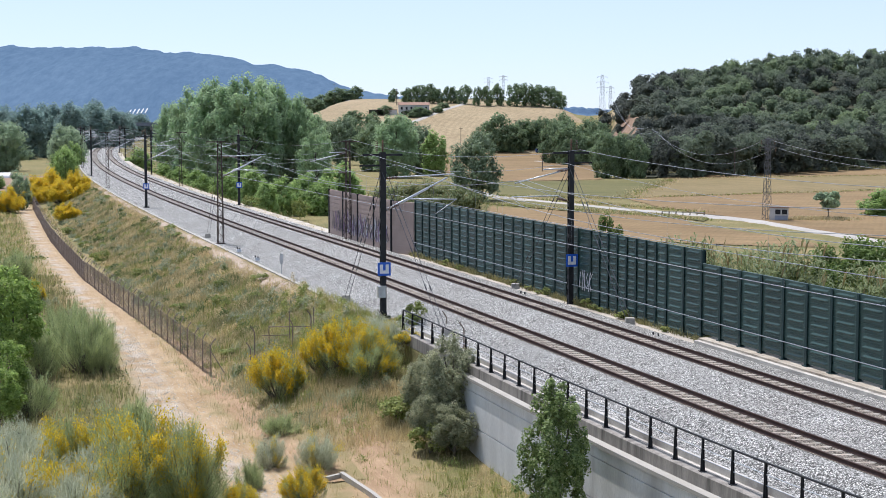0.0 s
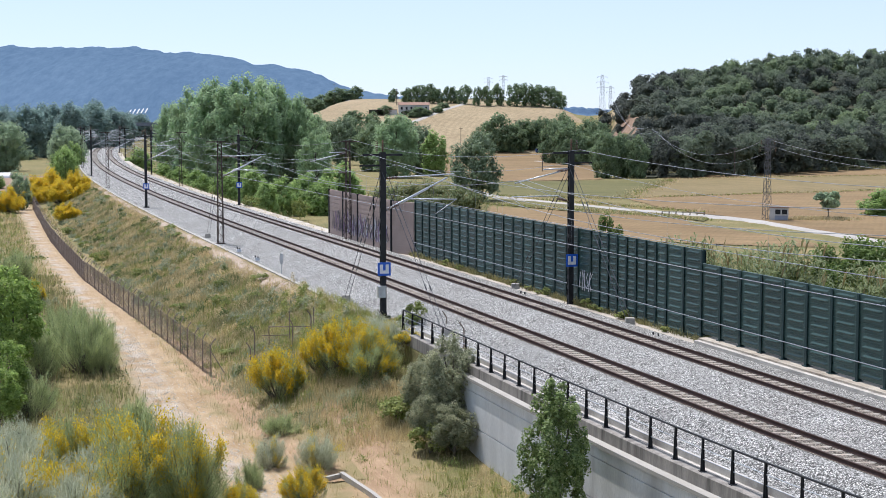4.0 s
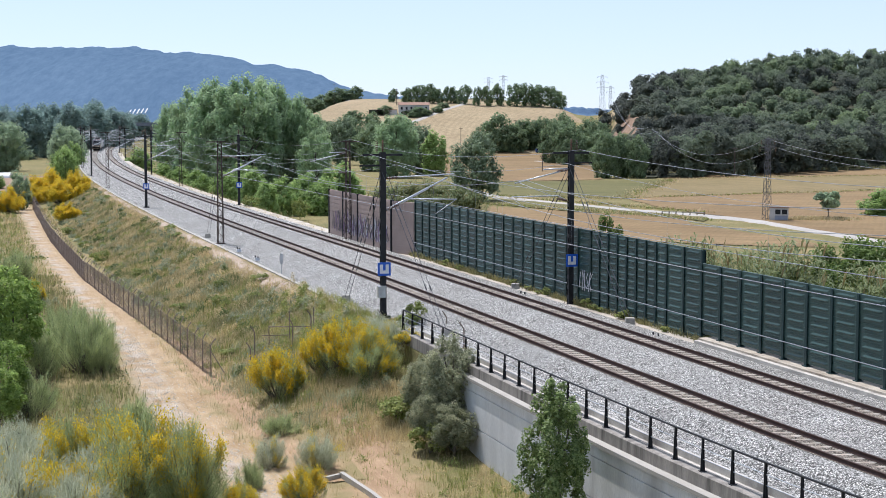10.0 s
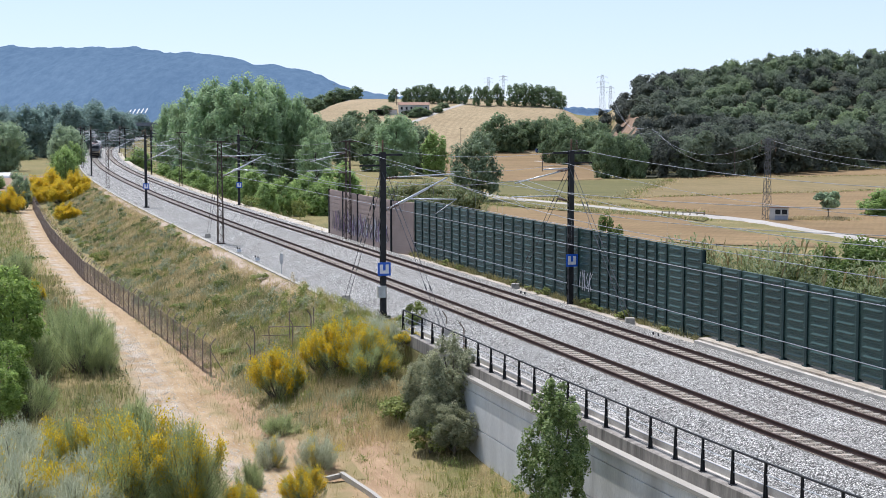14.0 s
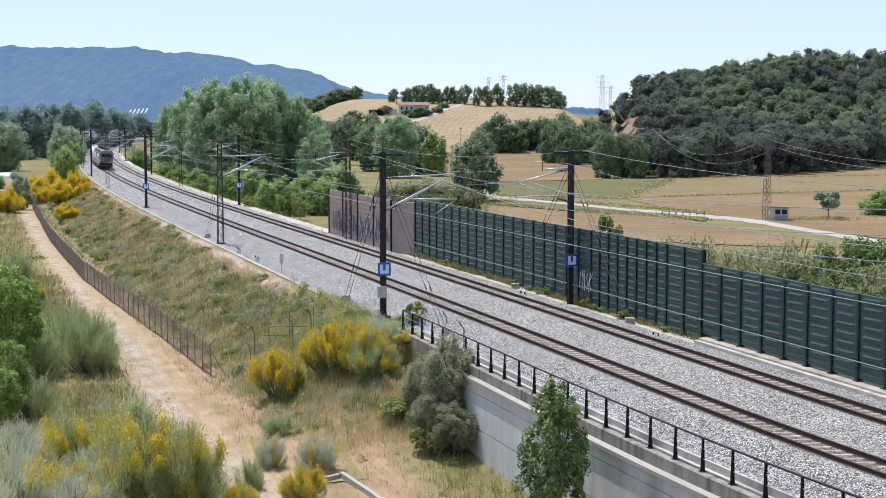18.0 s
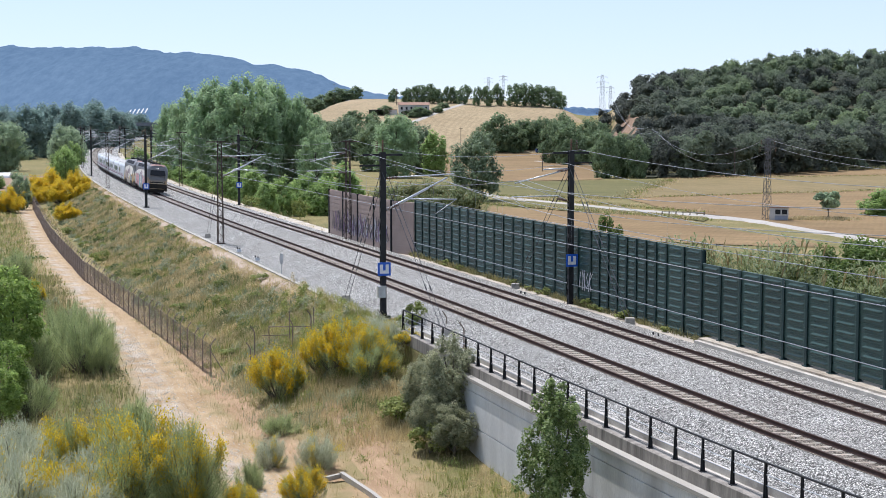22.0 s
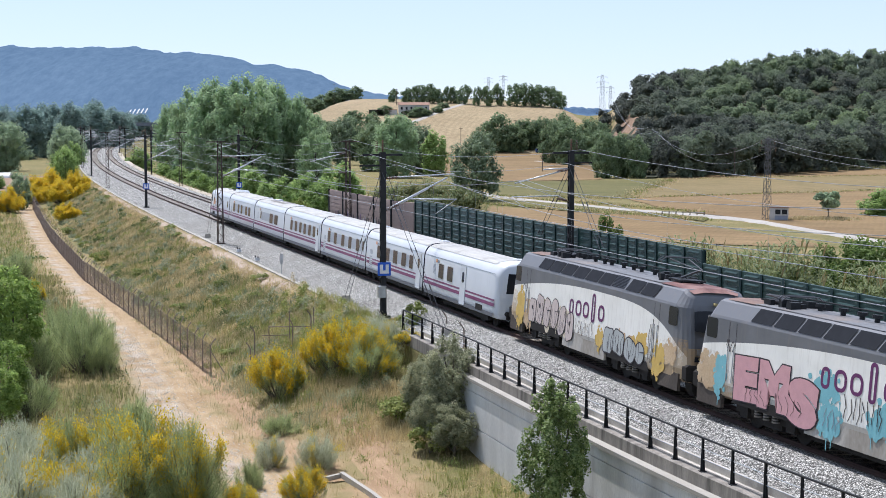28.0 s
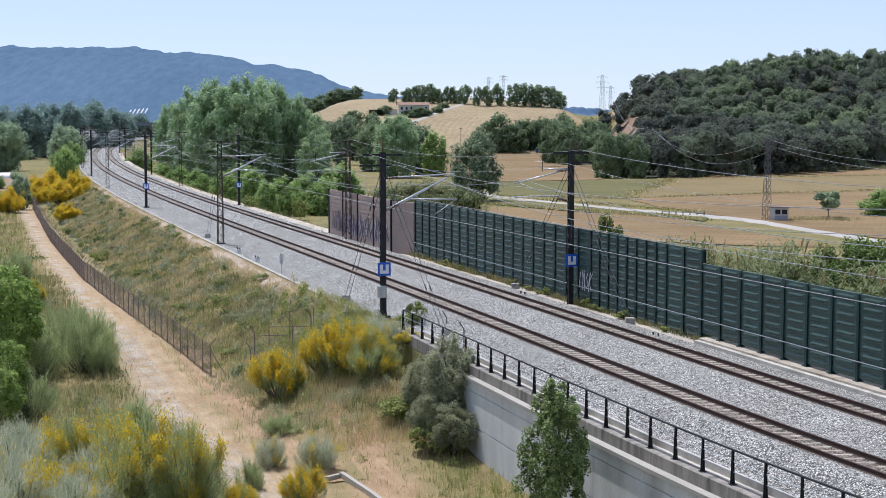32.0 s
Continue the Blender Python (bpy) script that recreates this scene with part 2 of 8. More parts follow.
# ---- ground ----
def mat_ground():
    m, nt, b = mat_new("dry_earth_and_grass", 0.95, 0, 0.15)
    v = coords(nt, (1, 1, 1), True)
    n1, n2, n3 = noise_tex(nt, v, 0.16, 5), noise_tex(nt, v, 1.3, 5), noise_tex(nt, v, 14, 4, 0.7)
    col = ramp(nt, n1, [(0.3, (0.10, 0.115, 0.04)), (0.52, (0.17, 0.16, 0.065)), (0.72, (0.28, 0.215, 0.11))])
    col = mixc(nt, ramp(nt, n2, [(0.35, (0, 0, 0)), (0.7, (0.7, 0.7, 0.7))]), col, (0.26, 0.20, 0.10))
    col = mixc(nt, 1.0, col, ramp(nt, n3, [(0.3, (0.6, 0.6, 0.58)), (0.7, (1.25, 1.22, 1.15))]), "MULTIPLY")
    nt.links.new(col, b.inputs["Base Color"])
    bump(nt, b, n3, 0.5, 0.06)
    return m


def mat_field(name, c1, c2, rows=0.9, angle=0.3, ridge=0.96):
    m, nt, b = mat_new(name, 0.95, 0, 0.12)
    v = coords(nt, (1, 1, 1), True)
    mp = nd(nt, "ShaderNodeMapping")
    mp.inputs["Rotation"].default_value = (0, 0, angle)
    nt.links.new(v, mp.inputs[0])
    w = nd(nt, "ShaderNodeTexWave", Scale=rows, Distortion=3.0, Detail=3.0)
    w.inputs["Detail Scale"].default_value = 0.6
    nt.links.new(mp.outputs[0], w.inputs["Vector"])
    n1, n2 = noise_tex(nt, v, 0.03, 8, 0.7), noise_tex(nt, v, 1.2, 6, 0.7)
    strip = nd(nt, "ShaderNodeMapping")
    strip.inputs["Scale"].default_value = (0.10, 0.8, 1.0)
    nt.links.new(mp.outputs[0], strip.inputs[0])
    n5 = noise_tex(nt, strip.outputs[0], 0.8, 7, 0.72)
    col = ramp(nt, n1, [(0.3, c1), (0.7, c2)])
    col = mixc(nt, 1.0, col, ramp(nt, n5, [(0.32, (0.78, 0.80, 0.76)), (0.5, (1, 1, 1)), (0.68, (1.16, 1.13, 1.08))]), "MULTIPLY")
    col = mixc(nt, 1.0, col, ramp(nt, w.outputs["Fac"], [(0, (ridge, ridge, ridge * 0.99)), (1, (2 - ridge, 2 - ridge, 2 - ridge))]), "MULTIPLY")
    col = mixc(nt, 1.0, col, ramp(nt, n2, [(0.3, (0.85, 0.85, 0.82)), (0.7, (1.12, 1.1, 1.08))]), "MULTIPLY")
    nt.links.new(col, b.inputs["Base Color"])
    bump(nt, b, n2, 0.3, 0.1)
    return m


M_GROUND = mat_ground()
M_STRAW = mat_field("straw_field", (0.165, 0.112, 0.058), (0.255, 0.182, 0.098), 0.35, 0.3, 0.97)
M_MEADOW = mat_field("green_meadow", (0.098, 0.102, 0.04), (0.155, 0.138, 0.062), 0.5, 0.3, 0.9)
M_STUBBLE = mat_field("striped_stubble", (0.25, 0.195, 0.118), (0.335, 0.268, 0.168), 0.16, 0.9, 0.72)
M_SCRUB = mat_field("dry_scrub", (0.20, 0.138, 0.095), (0.30, 0.212, 0.155), 0.3, 2.0)
M_MEADOW2 = mat_field("yellow_meadow", (0.174, 0.14, 0.068), (0.221, 0.17, 0.0892), 0.5, 1.2)


def mat_track(name, c1, c2, gravel, edge_lo, edge_hi):
    """Worn earth whose edges fray into the grassy ground, by a value carried across the way."""
    m, nt, b = mat_new(name, 0.95, 0, 0.15)
    v = coords(nt, (1, 1, 1), True)
    at = nt.nodes.new("ShaderNodeAttribute")
    at.attribute_name = "across"
    n1, n2, n3 = noise_tex(nt, v, 0.5, 5), noise_tex(nt, v, 0.45, 7, 0.62), noise_tex(nt, v, 18, 4, 0.7)
    col = ramp(nt, n1, [(0.3, c1), (0.7, c2)])
    if gravel:
        g = ramp(nt, n2, [(0.44, (0, 0, 0)), (0.56, (0.62, 0.62, 0.62))])
        side = ramp(nt, at.outputs["Fac"], [(0.42, (0, 0, 0)), (0.62, (1, 1, 1))])
        col = mixc(nt, mixc(nt, 1.0, g, side, "MULTIPLY"), col, gravel)
    turn = nd(nt, "ShaderNodeMapping")
    turn.inputs["Rotation"].default_value = (0, 0, -1.9)
    nt.links.new(v, turn.inputs[0])
    mp = nd(nt, "ShaderNodeMapping")
    mp.inputs["Scale"].default_value = (0.16, 1.7, 1.0)
    nt.links.new(turn.outputs[0], mp.inputs[0])
    n4 = noise_tex(nt, mp.outputs[0], 1.4, 6, 0.75)
    col = mixc(nt, ramp(nt, n4, [(0.5, (0, 0, 0)), (0.66, (0.62, 0.62, 0.62))]), col, (0.24, 0.165, 0.082))
    col = mixc(nt, ramp(nt, n4, [(0.30, (0.55, 0.55, 0.55)), (0.44, (0, 0, 0))]), col, tuple(min(0.6, q * 1.35) for q in c2))
    col = mixc(nt, 1.0, col, ramp(nt, n3, [(0.3, (0.66, 0.64, 0.62)), (0.7, (1.22, 1.21, 1.19))]), "MULTIPLY")
    e = node_math2(nt, "ABSOLUTE", node_math2(nt, "MULTIPLY_ADD", at.outputs["Fac"], 2.0, -1.0))
    e = node_math2(nt, "MULTIPLY_ADD", n2, 2.0, node_math2(nt, "ADD", e, -1.0))
    col = mixc(nt, ramp(nt, e, [(edge_lo, (0, 0, 0)), (edge_hi, (1, 1, 1))]), col, (0.23, 0.185, 0.09))
    nt.links.new(col, b.inputs["Base Color"])
    bump(nt, b, n3, 0.5, 0.05)
    return m


def node_math2(nt, op, a, b=None, c=None):
    n = nt.nodes.new("ShaderNodeMath")
    n.operation = op
    for i, v in enumerate((a, b, c)):
        if v is None:
            continue
        if isinstance(v, (int, float)):
            n.inputs[i].default_value = v
        else:
            nt.links.new(v, n.inputs[i])
    return n.outputs[0]


M_SAND = mat_track("sandy_track", (0.31, 0.22, 0.125), (0.43, 0.325, 0.20), (0.46, 0.44, 0.41), 0.35, 0.75)
M_EARTH = mat_track("bare_earth", (0.28, 0.185, 0.112), (0.40, 0.285, 0.175), None, 0.2, 0.7)
M_ROADWHITE = mottled("pale_gravel_road", (0.354, 0.326, 0.286), (0.435, 0.408, 0.367), 0.2, 6, 0.95, 0, 0.15, 0.2, 0.03, None, (1, 1, 1), True)


def grid_mesh(name, us, vs, place, mat):
    """A sheet through place(u, v), vectorised."""
    U, V = np.meshgrid(us, vs)
    X, Y, Z = place(U, V)
    n, m = len(us), len(vs)
    co = np.stack([X, Y, Z], -1).reshape(-1, 3)
    i = (np.arange(m - 1)[:, None] * n + np.arange(n - 1)[None, :]).ravel()
    quads = np.stack([i, i + 1, i + n + 1, i + n], 1)
    return raw_mesh(name, co, quads, mat, True)


def raw_mesh(name, co, faces, mat, smooth=False, extra=None):
    """Mesh from arrays: faces of one corner count, extra smooth faces of another."""
    me = bpy.data.meshes.new(name)
    sets = [faces] if extra is None else [faces, extra]
    loops = np.concatenate([f.ravel() for f in sets]).astype(np.int32)
    totals = np.concatenate([np.full(len(f), f.shape[1]) for f in sets]).astype(np.int32)
    me.vertices.add(len(co))
    me.vertices.foreach_set("co", np.ascontiguousarray(co, np.float32).ravel())
    me.loops.add(len(loops))
    me.loops.foreach_set("vertex_index", loops)
    me.polygons.add(len(totals))
    me.polygons.foreach_set("loop_start", np.concatenate([[0], np.cumsum(totals)[:-1]]).astype(np.int32))
    me.polygons.foreach_set("loop_total", totals)
    if smooth or extra is not None:
        me.polygons.foreach_set("use_smooth", np.concatenate([np.full(len(f), smooth or k > 0) for k, f in enumerate(sets)]))
    me.materials.append(mat)
    me.update(calc_edges=True)
    me.validate()
    return me


def _ground_place(D, Y):
    k = np.interp(Y, _ty, _tslope)
    X = _xc(Y) + K * D * np.sqrt(1 + k * k)
    return X, Y, relief(X, Y)


_gd = np.concatenate([-np.geomspace(3800, 42, 46), np.arange(-41, -18, 1.0), np.arange(-18, -5.7, 0.45), [-5.5, -5.41, -5.37, -5.34, -4.9, -2, 2, 6, 9.2, 9.88, 10.2], np.arange(11, 17, 1.0), np.arange(18, 60, 3.0), np.geomspace(60, 3800, 64)])
_gy = np.concatenate([np.arange(-260, 20, 20.0), np.arange(20, 130, 0.9), np.arange(130, 320, 3.0), np.arange(320, 1100, 9.0), np.geomspace(1100, 4700, 20)])
ground = tagged(new("ground", grid_mesh("ground", _gd, _gy, _ground_place, M_GROUND)), "uneven ground with dry grass and bare earth", "ground", kind="structure")


def patch(name, mat, corners, label, lift=0.05, res=6.0):
    """A field laid on the ground: corners in order, bilinear."""
    a, b, c, d = (np.array(p, float) for p in corners)
    n = max(4, int(max(np.linalg.norm(b - a), np.linalg.norm(c - d)) / res))
    m = max(4, int(max(np.linalg.norm(d - a), np.linalg.norm(c - b)) / res))

    def place(U, V):
        x = (a[0] * (1 - U) + b[0] * U) * (1 - V) + (d[0] * (1 - U) + c[0] * U) * V
        y = (a[1] * (1 - U) + b[1] * U) * (1 - V) + (d[1] * (1 - U) + c[1] * U) * V
        x = x + 2.4 * fnoise(x, y, 13, 1)
        y = y + 2.0 * fnoise(x, y, 9, 4)
        return x, y, relief(x, y) + lift
    return tagged(new(name, grid_mesh(name, np.linspace(0, 1, n), np.linspace(0, 1, m), place, mat)), label, "field", kind="structure")


def ribbon(name, mat, pts, width, label, category, lift=0.09, follow=True, ragged=0.0):
    """A way along pts (x, y), laid on the ground."""
    pts = [Vector(p) for p in pts]
    dense = []
    for i in range(len(pts) - 1):
        p0, p1, p2, p3 = pts[max(i - 1, 0)], pts[i], pts[i + 1], pts[min(i + 2, len(pts) - 1)]
        for j in range(16):
            t = j / 16
            dense.append(0.5 * ((2 * p1) + (p2 - p0) * t + (2 * p0 - 5 * p1 + 4 * p2 - p3) * t * t + (3 * p1 - p0 - 3 * p2 + p3) * t ** 3))
    dense.append(pts[-1])
    ws = width if isinstance(width, (list, tuple)) else [width] * 2
    P = np.array([tuple(p) for p in dense])
    T = np.gradient(P, axis=0)
    T /= np.linalg.norm(T, axis=1)[:, None]
    N = np.stack([-T[:, 1], T[:, 0]], 1)
    w = np.interp(np.linspace(0, 1, len(P)), np.linspace(0, 1, len(ws)), ws)
    us = np.linspace(-0.5, 0.5, 9)
    rag = 1 + ragged * fnoise(P[:, 0], P[:, 1], 1.7, 4)
    X = P[:, 0][:, None] + N[:, 0][:, None] * us * (w * rag)[:, None]
    Y = P[:, 1][:, None] + N[:, 1][:, None] * us * (w * rag)[:, None]
    Z = relief(X, Y) + lift * (1 - (2 * np.abs(us)) ** 4)[None, :]
    n = len(us)
    i = (np.arange(len(P) - 1)[:, None] * n + np.arange(n - 1)[None, :]).ravel()
    me = raw_mesh(name, np.stack([X, Y, Z], -1).reshape(-1, 3), np.stack([i, i + 1, i + n + 1, i + n], 1), mat, True)
    at = me.attributes.new("across", "FLOAT", "POINT")
    at.data.foreach_set("value", np.tile(us + 0.5, len(P)).astype(np.float32))
    return tagged(new(name, me), label, category, kind="structure")


# fields beyond the barrier
patch("field", M_STRAW, [(6.6, 263.4), (35.3, 233.0), (47.0, 176.3), (12.0, 190.0)], "harvested straw-coloured field behind the barrier", 0.10)
patch("field", M_MEADOW, [(10.7, 291.3), (40.9, 234.5), (39.9, 224.0), (7.8, 268.8)], "green verge strip along the farm road", 0.13, 4)
patch("field", M_STRAW, [(34.0, 291.3), (105.0, 340.0), (56.7, 189.0), (42.5, 243.8)], "pale harvested field beside the pylon", 0.10)
patch("field", M_STRAW, [(99.0, 332.0), (180.0, 360.0), (150.0, 180.0), (56.7, 189.0)], "pale harvested field", 0.10)
patch("field", M_MEADOW, [(11.5, 372.0), (59.5, 386.0), (36.2, 290.0), (9.2, 302.0)], "yellowish green meadow strip", 0.12)
patch("field", M_MEADOW2, [(60.1, 388.0), (150.0, 412.0), (120.0, 338.0), (36.2, 291.1)], "yellowish stubble meadow below the wood", 0.14)
patch("field", M_STRAW, [(-8.6, 514.0), (51.7, 492.0), (40.4, 386.0), (8.8, 372.0)], "straw-coloured field before the trees", 0.12)
patch("field", M_STRAW, [(59.0, 423.0), (190.0, 470.0), (150.0, 412.0), (60.1, 388.0)], "dry field edge below the wood", 0.14)
patch("field", M_STRAW, [(-14, 640), (62, 640), (53, 494), (-9, 515)], "straw-coloured field below the hill", 0.12, 9)
patch("field", M_STUBBLE, [(-62, 640), (75, 640), (110, 960), (-110, 960)], "straw-coloured field on a low hill", 0.2, 9)
ribbon("road", M_ROADWHITE, [(2, 330), (9.9, 302.0), (18.7, 278.3), (30.6, 253.1), (41.3, 237.1), (47.0, 225.0), (51.5, 202.0), (55.0, 183.1), (57, 161.4)], [3.2, 3, 3, 4.6, 2.4, 2.2, 2.0], "pale gravel farm road across the fields", "road", 0.26, True, 0.3)
ribbon("road", M_ROADWHITE, [(36, 565), (41.7, 545.0), (50.4, 517.0), (58.1, 482.0)], 3.5, "pale farm road by the trees", "road", 0.28)
ribbon("road", M_ROADWHITE, [(-18.5, 722), (-15.6, 734.0), (-6.9, 757.0), (1.8, 780.0), (9.4, 800.0), (12.0, 815.0)], 4.0, "pale road up to the farmhouse", "road", 0.45)

patch("field", M_SCRUB, [(-200, 300), (-84, 290), (-104, 400), (-190, 430)], "dry brown scrub field", 0.08)
patch("field", M_SCRUB, [(-120, 170), (-60, 180), (-80, 285), (-180, 280)], "dry scrubby waste ground", 0.06)

# the sandy track beside the embankment
ribbon("bare_bank", M_EARTH, [(-4.6, 60.0), (-6.4, 65.0), (-9.1, 71.0), (-12.9, 82.0), (-18.3, 97.0), (-24.5, 111.0), (-34.0, 136.0), (-48.3, 179.0), (-70, 248)], [4.0, 4.4, 4.4, 4.2, 3.4, 2.4, 2.0, 1.8], "bare orange-brown earth at the foot of the bank", "earth", 0.085)
ribbon("bare_ground", M_EARTH, [(-1.0, 48), (-1.6, 54), (-2.4, 60), (-3.4, 66), (-5.8, 72)], [5.5, 5.5, 4.6, 3.4, 2.0], "bare sandy ground below the retaining wall", "earth", 0.05)
ribbon("sandy_path", M_SAND, [(-2.0, 40), (-4.8, 50), (-7.6, 60.7), (-11.9, 71.0), (-16.7, 86.1), (-21.2, 100.6), (-32.8, 133.8), (-46.3, 173.6), (-68.9, 245.4), (-92, 310)], [6.6, 6.2, 6.0, 6.2, 6.4, 6.0, 5.4, 5.0], "sandy track with pale gravel beside the fence", "path", 0.10, True, 0.18)

ribbon("soil_strip", mat_track("pale_stony_soil", (0.34, 0.27, 0.21), (0.45, 0.37, 0.30), None, 0.3, 0.8), [tuple(track(q, -5.95)[:2]) for q in range(72, 264, 12)], 1.9, "pale stony soil along the ballast edge", "earth", 0.09, True, 0.25)

# ---- railway ----
ballast = Form()
CANT = 0.13         # the outer rail of the curve stands higher, by this much, on both tracks


def banked(d, off):
    """Rise of the banked track bed at d, for the track whose centre is at off."""
    return CANT * (off + GAUGE - d) / (2 * GAUGE)


GAUGE = 0.78
BED = [(-1.75, -0.165), (-1.35, -0.14), (-1.04, -0.15), (-0.86, -0.172), (-0.6, -0.215), (0.6, -0.215), (0.86, -0.172), (1.04, -0.15), (1.35, -0.14), (1.75, -0.165)]
TRACK2 = 5.14
sweep(ballast, [(-4.95, -0.9), (-4.85, -0.66), (-3.1, -0.62)] + [(d, z + banked(d, 0)) for d, z in BED] + [(2.57, -0.16)] + [(TRACK2 + d, z + banked(d, 0)) for d, z in BED] + [(7.7, -0.40), (8.35, -0.44), (8.4, -0.9)], steps(-40, 130, 2.5) + steps(135, 1200, 8))
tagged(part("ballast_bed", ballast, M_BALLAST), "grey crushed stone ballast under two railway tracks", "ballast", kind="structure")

edge = Form()
sweep(edge, [(-5.08, -1.0), (-5.08, -0.66), (-4.86, -0.62), (-4.86, -1.0)], steps(57, 130, 3) + steps(135, 700, 8))
tagged(part("edge_strip", edge, M_CONC_LIGHT), "pale concrete edge strip along the ballast", "kerb", kind="structure")

_st_near, _st_far = steps(-40, 130, 2.0), steps(130, 1150, 6.0)
RAIL_PROFILE = [(-0.055, -0.172), (0.055, -0.172), (0.055, -0.160), (0.013, -0.14), (0.013, -0.045), (0.036, -0.035), (0.036, -0.003), (0.030, 0.0), (-0.030, 0.0), (-0.036, -0.003), (-0.036, -0.035), (-0.013, -0.045), (-0.013, -0.14), (-0.055, -0.160)]


def sleeper_mesh():
    f = Form()
    prof = [(-0.15, 0.0), (0.15, 0.0), (0.10, 0.19), (0.065, 0.22), (-0.065, 0.22), (-0.10, 0.19)]
    rings = []
    for y, k in ((-1.3, 0.93), (-0.85, 1.0), (-0.5, 0.98), (-0.3, 0.88), (0.3, 0.88), (0.5, 0.98), (0.85, 1.0), (1.3, 0.93)):
        rings.append([(x, y, z * k - 0.388) for x, z in prof])
    f.loft(rings)
    return f.mesh("sleeper", M_SLEEPER)


SLEEPER = sleeper_mesh()
BANK = math.atan(CANT / (2 * GAUGE))


def railway(name, off, label):
    t = tagged(empty(name, pose(*track(30, off))), label, "railway track", "railway tracks")
    inv = t.matrix_basis.inverted()
    for g in (-GAUGE, GAUGE):
        f = Form()
        sweep(f, [(off + g + a, z + banked(g, 0)) for a, z in RAIL_PROFILE], _st_near[:-1] + _st_far)
        part("rail", f, M_RAIL, t, "rust-brown steel rail", True, inv)
    f = Form()
    sweep(f, [(off + a, z + banked(a, 0)) for a, z in ((-1.02, -0.30), (-1.02, -0.140), (-0.86, -0.165), (-0.6, -0.209), (0.6, -0.209), (0.86, -0.165), (1.02, -0.140), (1.02, -0.30))], steps(-40, 130, 2.5) + steps(135, 700, 8))
    part("rust_stained_ballast", f, M_CRIB, t, "brown rust-stained stones between the rails", False, inv)
    s = 18.0
    while s < 108:
        part("sleeper", SLEEPER, None, t, "", False, inv @ track_pose(s, off, CANT / 2) @ Matrix.Rotation(BANK, 4, "X"))
        s += 0.6
    f = Form()
    while s < 520:
        c = track(s, off, -0.275 + CANT / 2)
        f.box(c, (0.20, 2.2, 0.17), Matrix.Rotation(heading(s), 3, "Z") @ Matrix.Rotation(BANK, 3, "X"))
        s += 0.6
    tagged(part("sleepers_beyond", f, M_SLEEPER, t, "", False, inv), kind="stuff")
    return t


railway("railway_track", 0.0, "ballasted railway track with rust-brown rails on concrete sleepers")
railway("railway_track", TRACK2, "second ballasted railway track beside the noise barrier")
M_UPSTAND = mottled("streaked_dark_concrete", (0.20, 0.182, 0.155), (0.34, 0.31, 0.265), 1.2, 16, 0.9, 0, 0.3, 0.2, 0.01, (0.075, 0.068, 0.06), (2.5, 2.5, 0.4), True)
M_DUST = mottled("dusty_gravel", (0.41, 0.365, 0.295), (0.57, 0.51, 0.42), 0.5, 22, 0.95, 0, 0.15, 0.4, 0.02, (0.30, 0.25, 0.17), (1, 1, 1), True)

# ---- retaining wall and its railing ----
WALL_END = 45.4
f = Form()
sweep(f, [(-5.55, -7.0), (-5.55, -3.10), (-5.49, -3.09), (-5.49, -3.04), (-5.55, -3.03), (-5.55, -1.47), (-5.49, -1.46), (-5.49, -1.41), (-5.55, -1.40), (-5.55, -0.85), (-5.05, -0.85), (-5.05, -7.0)], steps(-40, WALL_END, 2.0))
wall = tagged(part("retaining_wall", f, M_CONC), "grey board-marked concrete retaining wall below the railway", "wall", kind="structure")
f = Form()
sweep(f, [(-5.68, -0.95), (-5.68, -0.80), (-5.36, -0.78), (-5.36, -0.95)], steps(-40, WALL_END, 2.0))
part("ledge", f, M_CONC_LIGHT, wall, "pale concrete ledge")
f = Form()
sweep(f, [(-5.36, -0.95), (-5.36, -0.34), (-5.30, -0.30), (-4.95, -0.30), (-4.95, -0.95)], steps(-40, 57.0, 2.0))
part("upstand", f, M_UPSTAND, wall, "stained concrete upstand with a flat top")
f = Form()
sweep(f, [(-4.10, -0.95), (-4.10, -0.36), (-3.98, -0.36), (-3.98, -0.95)], steps(-40, 56.0, 2.0))
part("inner_kerb", f, M_STAINED, wall, "thin concrete kerb holding the ballast")
f = Form()
sweep(f, [(-4.95, -0.95), (-4.95, -0.62), (-4.10, -0.62), (-4.10, -0.95)], steps(-40, 56.0, 2.0))
part("walkway", f, M_STAINED, wall, "pale concrete walkway slab")

for _d, _r in ((-4.72, 0.035), (-4.60, 0.028), (-4.38, 0.04)):
    f = Form()
    f.tube([track(q, _d + 0.02 * math.sin(q * 0.9 + _d * 40), -0.60) for q in steps(-30, 54, 1.5)], _r, 6)
    tagged(part("trackside_cable", f, M_DARKWIRE), "dark cable lying along the concrete walkway", "cable", "trackside cables")

